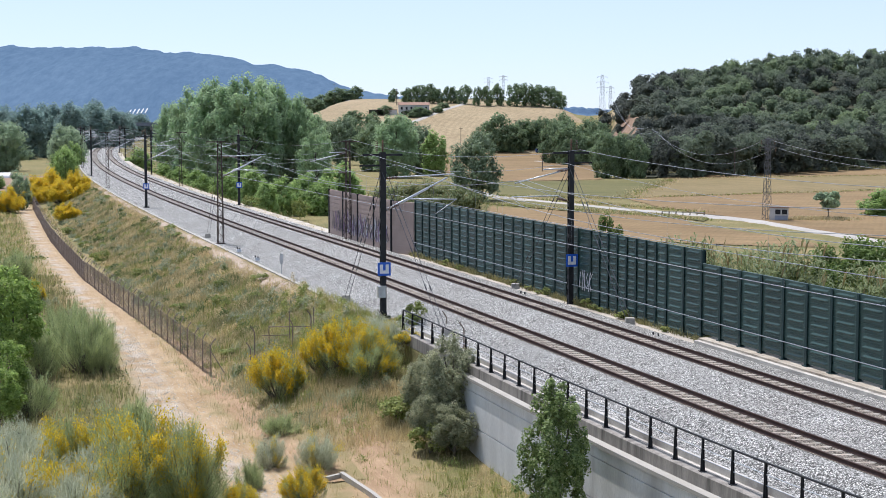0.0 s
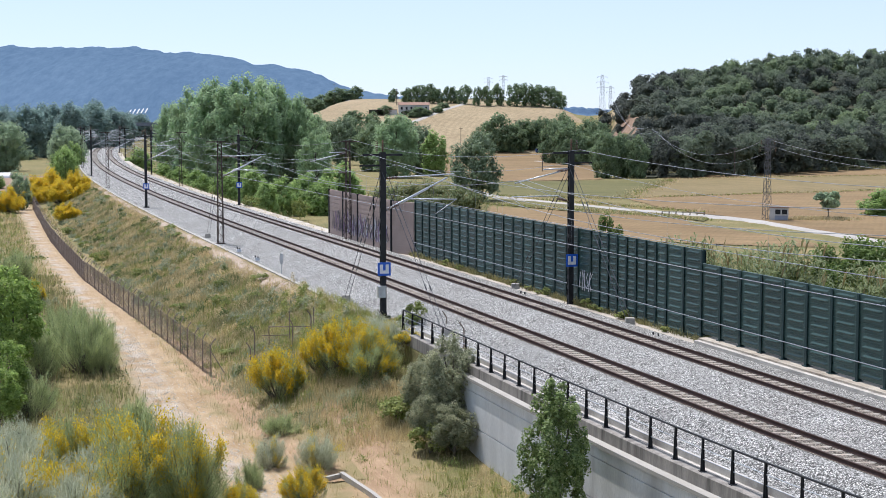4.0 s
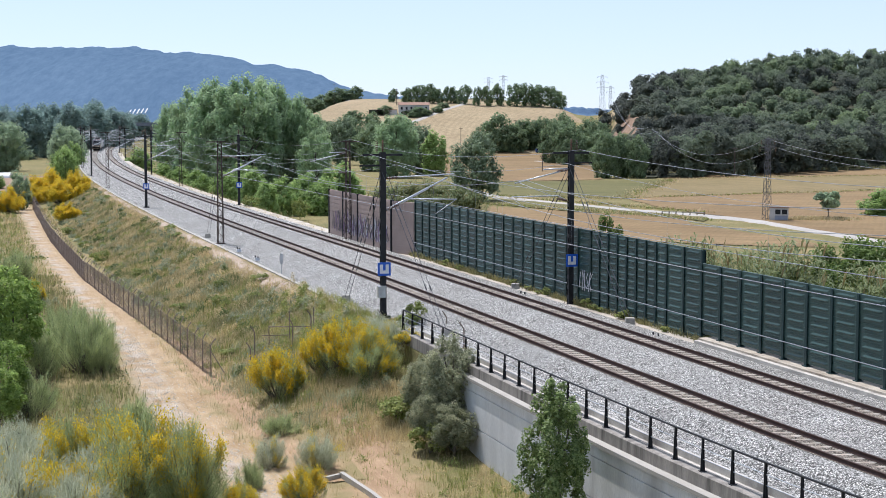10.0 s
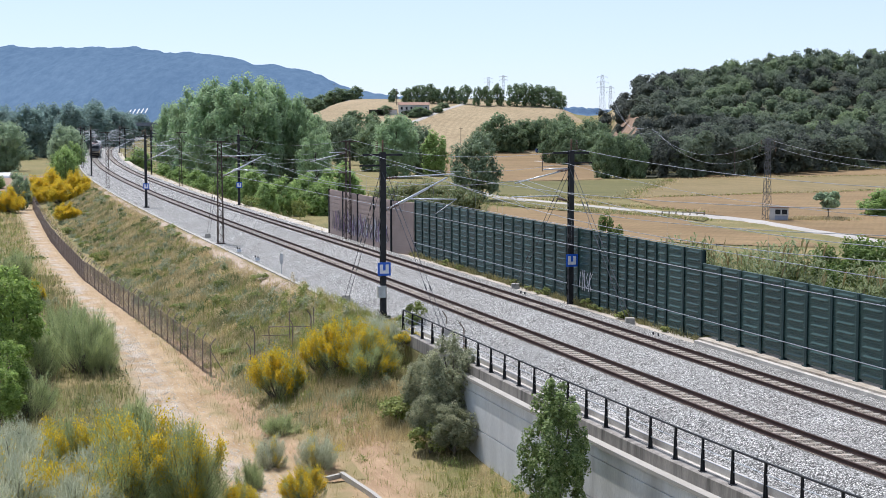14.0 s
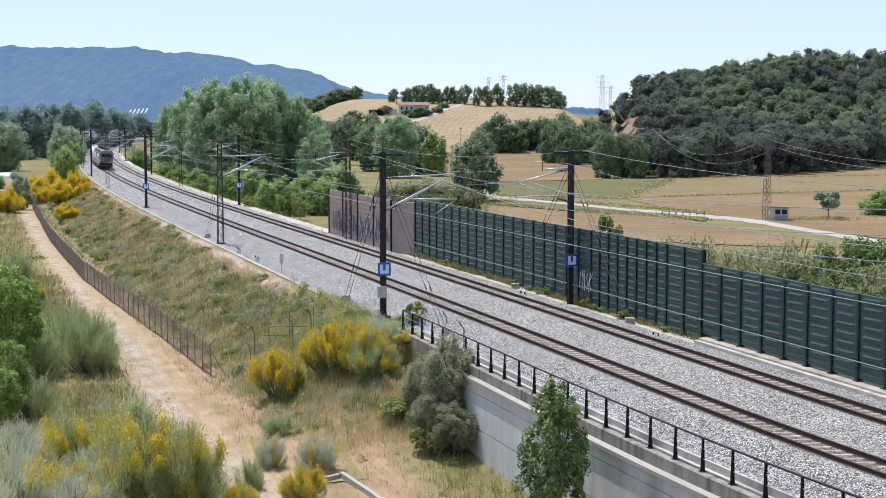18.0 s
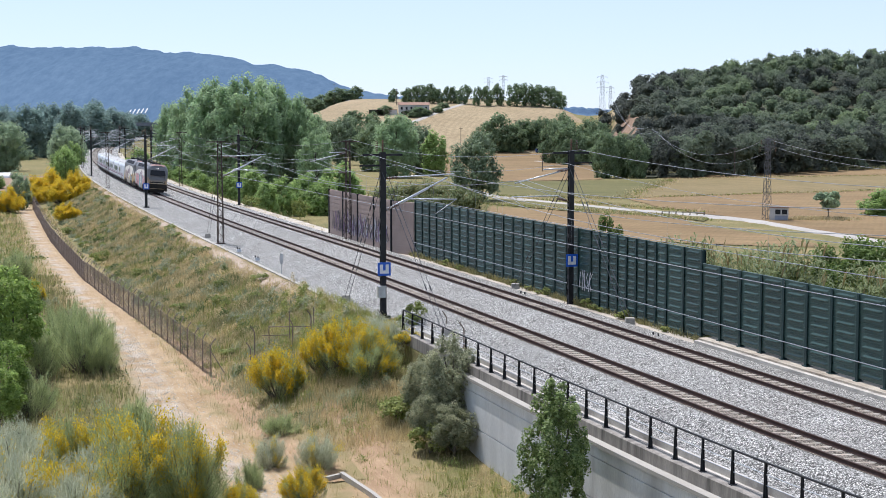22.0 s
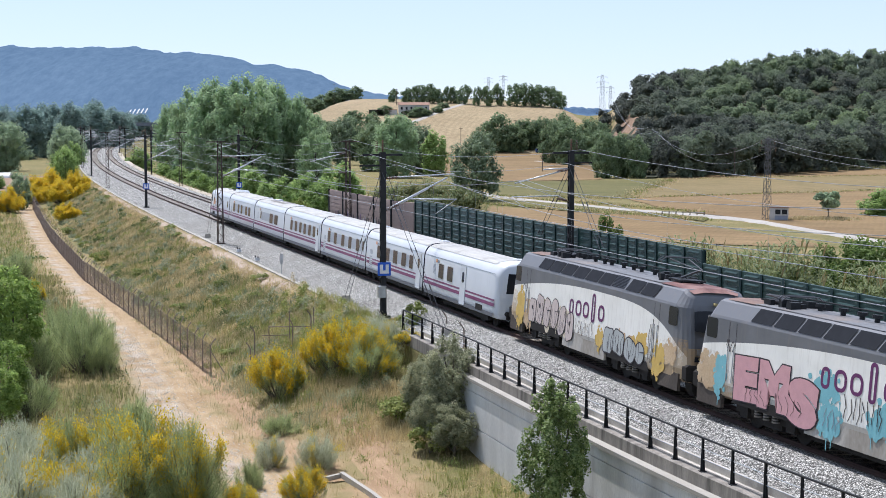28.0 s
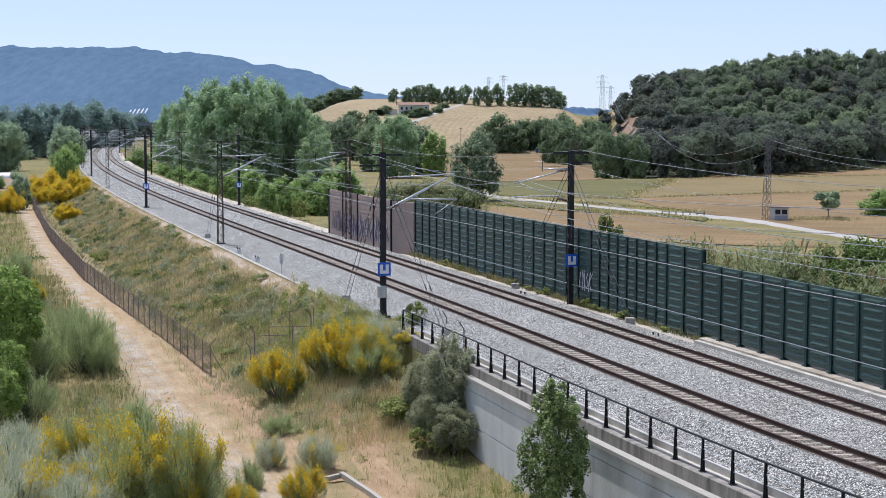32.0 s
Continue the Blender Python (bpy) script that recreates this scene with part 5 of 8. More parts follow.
loco_a = locomotive("grey and white electric locomotive with pink bubble graffiti", M_REDROOF, M_BROWNROOF, True)
logo_word(loco_a, -1.62, 2.32, M_LOGO)
splash(loco_a, -7.35, 1.75, 1.0, 1.7, M_TEAL, "turquoise spray-paint patch", 3)
splash(loco_a, -8.1, 1.8, 1.5, 1.5, M_GRIMEPAINT, "orange-brown sprayed grime by the rear cab", 22, -1.5030)
splash(loco_a, -1.35, 2.25, 1.9, 1.2, M_TEAL, "turquoise spray-paint patch", 4)
splash(loco_a, -1.0, 1.35, 1.3, 1.2, M_TEAL, "turquoise spray-paint patch", 8)
splash(loco_a, 1.55, 1.75, 1.5, 1.3, M_TEAL, "turquoise spray-paint patch", 5)
splash(loco_a, 3.4, 2.45, 1.5, 0.7, M_TEAL, "turquoise spray-paint patch", 9)
splash(loco_a, 6.55, 1.9, 1.1, 1.5, M_TEAL, "turquoise spray-paint patch", 6)
paint_word(loco_a, [("E", -6.45, -5.0, 1.10, 2.62, 3), ("M", -4.95, -3.20, 1.08, 2.66, 0), ("S", -3.25, -1.55, 0.85, 2.40, -5)], M_PINK, "pink bubble letter with a dark outline", 0.085, 0.024)
paint_word(loco_a, [("R", 2.20, 3.45, 1.30, 2.62, 0), ("A", 3.20, 4.45, 1.25, 2.55, 0), ("I", 4.50, 4.95, 1.35, 2.55, 0), ("N", 5.05, 6.30, 1.35, 2.60, 0)], M_PINK, "pink block letter with a dark outline", 0.065, 0.024)
scrawl(loco_a, -0.3, 1.55, 1.9, 0.7, 9, 3, M_INK)
splash(loco_a, 8.0, 1.75, 1.6, 1.0, M_GRIMEPAINT, "orange-brown sprayed grime by the cab", 21)
scrawl(loco_a, 7.5, 1.35, 1.3, 0.7, 6, 9, M_INK, 0.025)
scrawl(loco_a, 6.95, 1.7, 0.5, 0.9, 5, 5, M_INK)
scrawl(loco_a, -7.1, 2.6, 0.5, 0.4, 4, 12, M_INK)
scrawl(loco_a, -1.3, 1.1, 0.9, 0.6, 4, 14, M_SLATE, 0.03)
for _ch, _x in (("B", 7.72), ("U", 8.0), ("Y", 8.27), ("S", 8.54)):
    _me = letter_mesh(_ch, 0.012)
    _me.materials.append(M_LOGO)
    part("tag_letter", _me, None, loco_a, "purple hand-painted letter", False, pose(_x, -1.516, 2.36, 90, 4, 0) @ Matrix.Diagonal((0.44, 0.66, 1, 1)))

loco_b = locomotive("grey and white electric locomotive with yellow-grey graffiti and grime", M_REDROOF, M_BROWNROOF, False)
logo_word(loco_b, -1.75, 2.2, M_LOGO)
splash(loco_b, -7.6, 1.85, 1.3, 1.9, M_YELLOW, "yellow spray-paint patch", 13)
splash(loco_b, -6.5, 1.6, 1.2, 1.4, M_GRIMEPAINT, "orange sprayed patch behind the letters", 24, -1.5031)
splash(loco_b, 1.7, 1.55, 0.8, 1.1, M_YELLOW, "yellow spray-paint patch", 14)
splash(loco_b, 5.5, 1.9, 1.9, 1.0, M_YELLOW, "yellow spray-paint patch", 15)
splash(loco_b, 7.2, 1.5, 1.1, 1.5, M_YELLOW, "yellow spray-paint patch", 16)
splash(loco_b, 4.4, 1.85, 3.2, 0.9, M_GRIMEPAINT, "orange-brown sprayed grime behind the letters", 34, -1.5028)
splash(loco_b, 8.1, 1.9, 1.2, 1.0, M_GRIMEPAINT, "orange-brown sprayed grime by the cab", 35, -1.5028)
splash(loco_b, -3.4, 1.7, 5.2, 1.5, M_CREAMPAINT, "cream spray-paint patch behind the letters", 36, -1.5028)
bubble(loco_b, [(-6.0, 1.8, 0.8, 1.1, 0.1), (-5.1, 1.95, 0.85, 1.3, 0.1), (-4.2, 1.9, 0.8, 1.2, 0.1), (-3.3, 1.95, 0.85, 1.2, 0.05), (-2.4, 1.75, 0.8, 1.2, 0.1), (-1.5, 1.6, 0.8, 1.2, 0.0)], M_PALEPAINT, "pale pinkish bubble letter with a thin outline", -1.513, 0.04)
bubble(loco_b, [(2.6, 1.6, 0.9, 1.05, 0.1), (3.6, 1.65, 1.0, 0.95, 0.0), (4.7, 1.5, 1.0, 0.85, 0.0), (5.6, 1.5, 0.8, 0.7, 0.0)], M_TAGPALE, "pale grey bubble letter with a thin outline", -1.513, 0.05)
scrawl(loco_b, -7.4, 2.6, 0.7, 0.35, 3, 8, M_INK)
scrawl(loco_b, 6.3, 1.4, 0.5, 1.5, 4, 9, M_INK)
scrawl(loco_b, -5.9, 1.3, 4.6, 0.9, 18, 31, M_INK, 0.028)
scrawl(loco_b, -0.9, 1.45, 1.9, 0.6, 9, 32, M_LOGO2, 0.03)
scrawl(loco_b, 2.5, 1.25, 3.2, 0.7, 12, 33, M_INK, 0.028)
scrawl(loco_a, -5.9, 1.15, 3.6, 0.5, 10, 37, M_LOGO2, 0.022, -1.53)

# the paint sits low on the sides
for _ob in bpy.data.objects:
    if _ob.parent in (loco_a, loco_b) and _ob.name.startswith(("graffiti", "paint_patch", "operator_mark", "tag_letter")):
        _ob.matrix_basis = Matrix.Translation((0, 0, -0.17)) @ _ob.matrix_basis

# coaches
COACH_HALF = [(1.22, 0.72), (1.40, 0.86), (1.46, 1.10), (1.47, 1.6), (1.47, 2.82), (1.44, 2.98), (1.30, 3.20), (1.02, 3.36), (0.55, 3.45), (0.0, 3.48)]


def coach(label, length, windows, doors, end=0, vents=(), cafe=False, tail=False):
    """Low white coach. windows: (x, width); doors: x; end: +1 or -1 where it has a flat driving-end face."""
    C = tagged(empty("coach"), label, "coach", "coaches")
    h = length / 2 - 0.07
    ring = both(COACH_HALF[:-1] + [(0.0, 3.48)])
    # drop the doubled ridge point
    ring = [(y, z) for y, z in COACH_HALF] + [(-y, z) for y, z in reversed(COACH_HALF[:-1])]
    f = Form()
    rings = []
    for k in (-1, 1):
        seq = [(0.0, 0.986, 0.988), (0.02, 0.996, 0.997), (0.05, 1.0, 1.0)]
        if end == k:
            seq = [(-0.10, 0.86, 0.93), (0.05, 0.94, 0.97), (0.35, 0.985, 0.99), (0.9, 1.0, 1.0)]
        if k > 0:
            seq = seq[::-1]
        for inset, sx, sz in seq:
            rings.append(section(k * (h - inset), ring, sx, sz, 0.8))
    f.loft([r[::-1] for r in rings])
    part("body", f, M_TALGO, C, "smooth white coach body", True)
    f = Form()
    rr = []
    a, b = -h + (0.9 if end < 0 else 0.12), h - (0.9 if end > 0 else 0.12)
    for x in (a, 0, b):
        rr.append([(x, -1.24, 3.262), (x, -1.02, 3.372), (x, -0.55, 3.462), (x, 0, 3.492), (x, 0.55, 3.462), (x, 1.02, 3.372), (x, 1.24, 3.262)])
    f.loft(rr, 0, False)
    part("roof_skin", f, M_TALGOROOF, C, "cream-grey roof streaked with dust", True)
    for sy in (-1, 1):
        y = sy * 1.472
        f = Form()
        side_shape(f, [(-h + 0.2, 2.885), (h - 0.2, 2.885), (h - 0.2, 2.91), (-h + 0.2, 2.91)], sy * 1.466, 0.008)
        part("gutter", f, M_BAND, C, "pale grey gutter strip")
        f = Form()
        side_shape(f, [(-h + 0.25, 0.80), (h - 0.25, 0.80), (h - 0.25, 0.99), (-h + 0.25, 0.99)], sy * 1.462, 0.006)
        part("skirt", f, M_SKIRT, C, "grey lower skirt")
        gaps = [(dx - 0.48, dx + 0.48) for dx in doors] + [(vx - 0.18, vx + 0.52) for vx, vz, vw, vh, vn in vents if vn == 6 and vx < -5.2]
        cuts = sorted([-h + 0.15] + [v for gap in gaps for v in gap] + [h - 0.15])
        for i in range(0, len(cuts), 2):
            a, b = cuts[i], cuts[i + 1]
            if b - a < 0.3:
                continue
            for z0, z1 in ((1.33, 1.50), (1.60, 1.69)):
                f = Form()
                side_shape(f, [(a, z0), (b, z0), (b, z1), (a, z1)], y, 0.004)
                part("stripe", f, M_STRIPE, C, "purple stripe")
        if len(windows) > 2:
            a, b = min(w[0] for w in windows) - 0.2, max(w[0] for w in windows) + 0.2
            f = Form()
            side_shape(f, [(a, 1.90), (b, 1.90), (b, 2.60), (a, 2.60)], y, 0.003)
            part("window_band", f, M_BAND, C, "pale grey band between the windows")
        for wx, ww in windows:
            hh = 0.78 if ww > 0.5 else 0.6
            zc = 2.24 if ww > 0.5 else 2.3
            f = Form()
            side_shape(f, rounded(wx, zc, ww + 0.09, hh + 0.09, 0.1), y + sy * 0.004, 0.006)
            fr = part("window_frame", f, M_FRAME, C, "pale window frame")
            f = Form()
            side_shape(f, rounded(wx, zc, ww, hh, 0.08), y + sy * 0.012, 0.004)
            part("pane", f, M_PANE, fr, "dark tinted pane")
        for dx in doors:
            f = Form()
            side_shape(f, rounded(dx, 1.86, 0.86, 2.0, 0.08), y + sy * 0.002, 0.014)
            dr = part("door", f, M_TALGO, C, "white plug door")
            f = Form()
            side_shape(f, rounded(dx, 2.3, 0.34, 0.55, 0.08), y + sy * 0.017, 0.004)
            part("pane", f, M_PANE, dr, "dark door pane")
            f = Form()
            side_shape(f, stroke([(dx - 0.47, 0.9), (dx - 0.47, 2.84), (dx + 0.47, 2.84), (dx + 0.47, 0.9)], 0.018), y, 0.005)
            part("door_seam", f, M_VENT, dr, "grey door seam")
        for vx, vz, vw, vh, vn in vents:
            f = Form()
            for j in range(vn):
                z = vz - vh / 2 + vh * (j + 0.5) / vn
                side_shape(f, [(vx - vw / 2, z - vh / vn * 0.25), (vx + vw / 2, z - vh / vn * 0.25), (vx + vw / 2, z + vh / vn * 0.25), (vx - vw / 2, z + vh / vn * 0.25)], y, 0.006)
            part("vent", f, M_VENT, C, "slatted pale grey vent")
        if not tail:
            f = Form()
            side_shape(f, rounded(-h * 0.62, 2.74, 0.34, 0.16, 0.02), y + sy * 0.001, 0.004)
            part("orange_plate", f, M_ORANGE, C, "small orange plate")
            f = Form()
            side_shape(f, rounded(-h * 0.62 + 0.36, 2.71, 0.40, 0.14, 0.02), y + sy * 0.001, 0.004)
            part("slate_plate", f, M_SLATE, C, "small slate-grey plate")
        else:
            f = Form()
            side_shape(f, rounded(-h + 2.5, 2.22, 1.15, 0.56, 0.05), y + sy * 0.001, 0.004)
            part("orange_plate", f, M_ORANGE, C, "orange sign panel")
            f = Form()
            side_shape(f, rounded(-h + 3.75, 2.05, 1.3, 0.5, 0.05), y + sy * 0.001, 0.004)
            pl = part("slate_plate", f, M_SLATE, C, "slate-grey sign panel")
            f = Form()
            for j in range(6):
                side_shape(f, [(-h + 3.3 + j * 0.16, 1.95), (-h + 3.39 + j * 0.16, 1.95), (-h + 3.39 + j * 0.16, 2.15), (-h + 3.3 + j * 0.16, 2.15)], y + sy * 0.006, 0.003)
            part("lettering_bars", f, M_WHITE, pl, "plain pale lettering bars")
    f = Form()
    f.box((0, 0, 0.60), (length - 2.4 - 2.6 * bool(end), 1.9, 0.36), None, 0, 1.04)
    part("underframe", f, M_UNDER, C, "dark low-slung underframe")
    # roof fittings
    f = Form()
    f.box((h * 0.78, 0.15, 3.50), (0.75, 0.5, 0.06), None, 0, 0.9)
    part("roof_hatch", f, M_TALGO, C, "small pale roof hatch")
    if cafe:
        f = Form()
        f.loft([[(x, y, 3.5 - 0.03 * abs(y) / 0.55) for y in (-0.75, -0.3, 0.3, 0.75)] for x in (-3.4, -0.6, 2.2)], 0, False)
        part("roof_panel", f, M_ROOFDIRT, C, "grimy dark roof panel")
        f = Form()
        f.tube([(-h + 2.6, 0.1, 3.46), (-h + 2.6, 0.1, 3.56), (-h + 2.6, 0.1, 3.60)], [0.42, 0.40, 0.30], 16)
        part("roof_vent", f, M_GALV, C, "round roof vent")
    if tail:
        f = Form()
        f.box((h - 2.0, 0.1, 3.56), (1.8, 1.2, 0.18), None, 0, 0.82)
        part("cooler_unit", f, M_TALGO, C, "white roof cooler unit")
        for xx in (-1.5, 1.2):
            f = Form()
            f.tube([(xx, 0.0, 3.46), (xx, 0.0, 3.53)], 0.42, 18)
            part("roof_fan", f, M_GRILLE, C, "dark round roof fan")
    if end:
        f = Form()
        x = end * (h + 0.075)
        f.add([(x, -0.95, 2.02), (x, 0.95, 2.02), (x, 0.90, 2.95), (x, -0.90, 2.95), (x + end * 0.03, -0.95, 2.02), (x + end * 0.03, 0.95, 2.02), (x + end * 0.03, 0.90, 2.95), (x + end * 0.03, -0.90, 2.95)],
              [(4, 5, 6, 7), (0, 1, 5, 4), (1, 2, 6, 5), (2, 3, 7, 6), (3, 0, 4, 7)])
        part("end_window", f, M_DARKGLASS, C, "dark end window")
        for sy in (-1, 1) if tail else ():
            f = Form()
            side_shape(f, rounded(end * (h - 0.95), 2.5, 0.5, 0.6, 0.08), sy * 1.468, 0.006)
            part("corner_window", f, M_PANE, C, "dark corner window")
        f = Form()
        f.box((end * (h + 0.12), 0, 0.92), (0.3, 1.7, 0.4))
        for yy in (-0.88, 0.88):
            f.tube([(end * (h + 0.2), yy, 1.02), (end * (h + 0.5), yy, 1.02)], 0.12, 10)
        part("end_beam", f, M_UNDER, C, "black end beam with buffers")
        f = Form()
        for sy in (-1, 1):
            f.box((end * (h - 2.4), sy * 1.2, 0.55), (2.2, 0.2, 0.5))
            # Solid dark block at the skirt, in place of a shaded cut-out.
            f.box((end * (h - 2.4), sy * 1.38, 0.86), (1.0, 0.19, 0.3))
        f.box((end * (h - 2.4), 0, 0.6), (0.5, 2.3, 0.3))
        bg = part("bogie", f, M_UNDER, C, "dark end bogie with a black block for the shaded skirt cut-out")
        for dx in (-0.9, 0.9):
            wheelset(bg, end * (h - 2.4) + dx, 0.44)
    # joint towards the rear: bellows and the shared wheelset
    if end != -1:
        f = Form()
        f.loft([section(-length / 2 + dx, ring, s, s2, 0.8)[::-1] for dx, s, s2 in ((-0.075, 1.006, 1.005), (-0.045, 1.008, 1.007), (-0.03, 0.955, 0.97), (0.03, 0.955, 0.97), (0.045, 1.008, 1.007), (0.075, 1.006, 1.005))])
        part("bellows", f, M_BELLOWS, C, "dark blue gangway bellows")
        for sy in (-1, 1):
            f = Form()
            f.box((-length / 2 + 0.1, sy * 1.28, 0.62), (0.9, 0.18, 0.5))
            f.tube([(-length / 2 - 0.45, sy * 1.30, 0.75), (-length / 2 + 0.45, sy * 1.30, 0.55)], 0.05, 6)
            f.tube([(-length / 2 - 0.12, sy * 1.36, 0.42), (-length / 2 - 0.12, sy * 1.36, 0.98)], 0.09, 8)
            rg = part("running_gear", f, M_UNDER, C, "dark running gear at the joint")
        wheelset(rg, -length / 2, 0.45)
    # the body hangs low between the wheels
    gear = ("bogie", "running_gear", "wheel")
    for ob in bpy.data.objects:
        if ob.data and ob.parent and (ob.parent is C or ob.parent.parent is C):
            if not ob.name.startswith(gear) and not ob.parent.name.startswith(gear):
                for v in ob.data.vertices:
                    v.co.z -= 0.2 - 0.16 * smooth01(2.55, 3.4, v.co.z)
    return C


_v = [(-5.15, 2.11, 0.60, 0.30, 4), (-5.32, 1.48, 0.28, 0.76, 6), (-4.98, 1.48, 0.28, 0.76, 6)]
TRAIN = [
    (9.57, loco_a), (29.0, loco_b),
    (46.4, coach("white end coach with two windows behind the locomotives", 12.4, [(-2.9, 0.85), (-1.3, 0.95)], [0.97], 1, [(-4.16, 2.28, 0.5, 0.55, 8)])),
    (59.05, coach("white coach with five tinted windows and a door", 12.9, [(-3.23, 0.95), (-1.3, 0.95), (0.46, 0.95), (2.33, 0.95), (3.9, 0.75)], [5.45], 0, _v)),
    (71.95, coach("white coach with five tinted windows", 12.9, [(-3.9, 0.8), (-2.0, 0.8), (0.16, 0.8), (2.13, 0.8), (4.2, 0.8), (5.6, 0.35)], [], 0, _v)),
    (84.95, coach("white coach with six tinted windows and a door", 12.9, [(-3.62, 0.8), (-2.0, 0.8), (-0.37, 0.8), (1.16, 0.8), (2.83, 0.85), (4.31, 0.8)], [5.5], 0, [])),
    (97.8, coach("white bar coach with two wide windows", 12.9, [(-3.4, 0.42), (1.1, 1.35), (3.1, 1.35)], [], 0, [(-4.7, 2.2, 0.4, 0.5, 5)], True)),
    (110.7, coach("white coach with five tinted windows and grey vents", 12.9, [(-3.83, 0.9), (-1.44, 0.85), (0.12, 0.85), (2.44, 0.9), (4.0, 0.95)], [], 0, [(-5.1, 1.85, 0.42, 1.1, 11)])),
    (122.9, coach("white end coach with slatted vents, orange sign and roof cooler", 11.5, [(4.7, 0.42)], [], -1, [(0.45, 2.45, 0.95, 0.6, 9), (2.05, 1.95, 0.85, 1.25, 14), (-0.75, 2.5, 0.4, 0.7, 6), (3.2, 1.9, 0.04, 1.3, 1), (3.75, 1.9, 0.04, 1.3, 1)], False, True)),
]
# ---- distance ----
# Air haze is put into the blue colour and its glow.
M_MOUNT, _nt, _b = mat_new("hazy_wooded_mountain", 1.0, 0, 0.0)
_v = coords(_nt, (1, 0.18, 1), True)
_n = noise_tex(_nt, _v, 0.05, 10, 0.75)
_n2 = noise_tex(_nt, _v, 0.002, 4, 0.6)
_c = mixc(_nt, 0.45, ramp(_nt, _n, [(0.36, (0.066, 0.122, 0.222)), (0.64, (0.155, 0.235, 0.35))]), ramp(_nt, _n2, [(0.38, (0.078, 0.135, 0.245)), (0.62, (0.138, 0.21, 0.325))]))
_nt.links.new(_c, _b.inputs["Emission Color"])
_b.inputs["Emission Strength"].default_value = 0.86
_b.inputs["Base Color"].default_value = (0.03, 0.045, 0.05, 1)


def ridge(name, y0, y1, xa, xb, top, seed, label):
    us, vs = np.linspace(xa, xb, 260), np.linspace(0, 1, 24)

    def place(U, V):
        h = top(U)
        rough = 1 + 0.05 * fnoise(U, V * 300, 60, seed) * V + 0.02 * fnoise(U, V * 200, 17, seed + 1) * V
        z = -12 + (h + 12) * np.sin(V * math.pi / 2) ** 0.8 * rough + 2.0 * np.sin(U / 7.3) * np.sin(U / 3.1 + seed) * V
        return U, y0 + (y1 - y0) * V + 60 * fnoise(U, V * 500, 130, seed), z
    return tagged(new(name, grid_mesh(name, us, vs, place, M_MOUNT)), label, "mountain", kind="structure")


def mountain_top(x):
    """A long level crest that steps down to low foothills."""
    return 74 + 62 / (1 + np.exp((x + 325) / 42)) + 54 / (1 + np.exp((x + 560) / 90)) + 26 / (1 + np.exp((x + 150) / 50)) + 5 * np.sin(x / 210 + 0.6)


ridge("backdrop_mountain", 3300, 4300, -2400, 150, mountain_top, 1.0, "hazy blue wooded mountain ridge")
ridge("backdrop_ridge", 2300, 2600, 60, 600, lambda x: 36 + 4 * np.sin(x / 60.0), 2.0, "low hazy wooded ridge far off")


# ---- plants ----
NPR = np.random.RandomState(7)


def unit(v):
    return v / np.maximum(np.linalg.norm(v, axis=-1, keepdims=True), 1e-6)


def leaf_quads(P, out, size, elong=1.5, loose=0.42):
    """Diamond leaves at P, facing roughly along out."""
    n = len(P)
    nrm = unit(out + loose * NPR.normal(size=(n, 3)))
    u = unit(np.cross(nrm, NPR.normal(size=(n, 3))))
    v = np.cross(nrm, u)
    s = np.asarray(size) * NPR.uniform(0.6, 1.3, n)
    u, v = u * (s * elong / 2)[:, None], v * (s / 2)[:, None]
    bend = nrm * (s * 0.15)[:, None]
    co = np.stack([P - u - bend, P + v, P + u - bend, P - v], 1).reshape(-1, 3)
    return co, np.arange(4 * n).reshape(n, 4)


_g = (1 + 5 ** 0.5) / 2
ICO_V = unit(np.array([(-1, _g, 0), (1, _g, 0), (-1, -_g, 0), (1, -_g, 0), (0, -1, _g), (0, 1, _g), (0, -1, -_g), (0, 1, -_g), (_g, 0, -1), (_g, 0, 1), (-_g, 0, -1), (-_g, 0, 1)]))
ICO_F = np.array([(0, 11, 5), (0, 5, 1), (0, 1, 7), (0, 7, 10), (0, 10, 11), (1, 5, 9), (5, 11, 4), (11, 10, 2), (10, 7, 6), (7, 1, 8), (3, 9, 4), (3, 4, 2), (3, 2, 6), (3, 6, 8), (3, 8, 9), (4, 9, 5), (2, 4, 11), (6, 2, 10), (8, 6, 7), (9, 8, 1)])


def lump_cores(c, r, scale, shift, rs):
    """Rough closed lumps inside the leaf shell, so that a crown is not hollow."""
    V = c[:, None, :] + ICO_V[None] * (r[:, None, None] * rs.uniform(0.6, 1.25, (len(c), 12, 1)))
    F = ICO_F[None] + 12 * np.arange(len(c))[:, None, None]
    return V.reshape(-1, 3) * scale + shift, F.reshape(-1, 3)


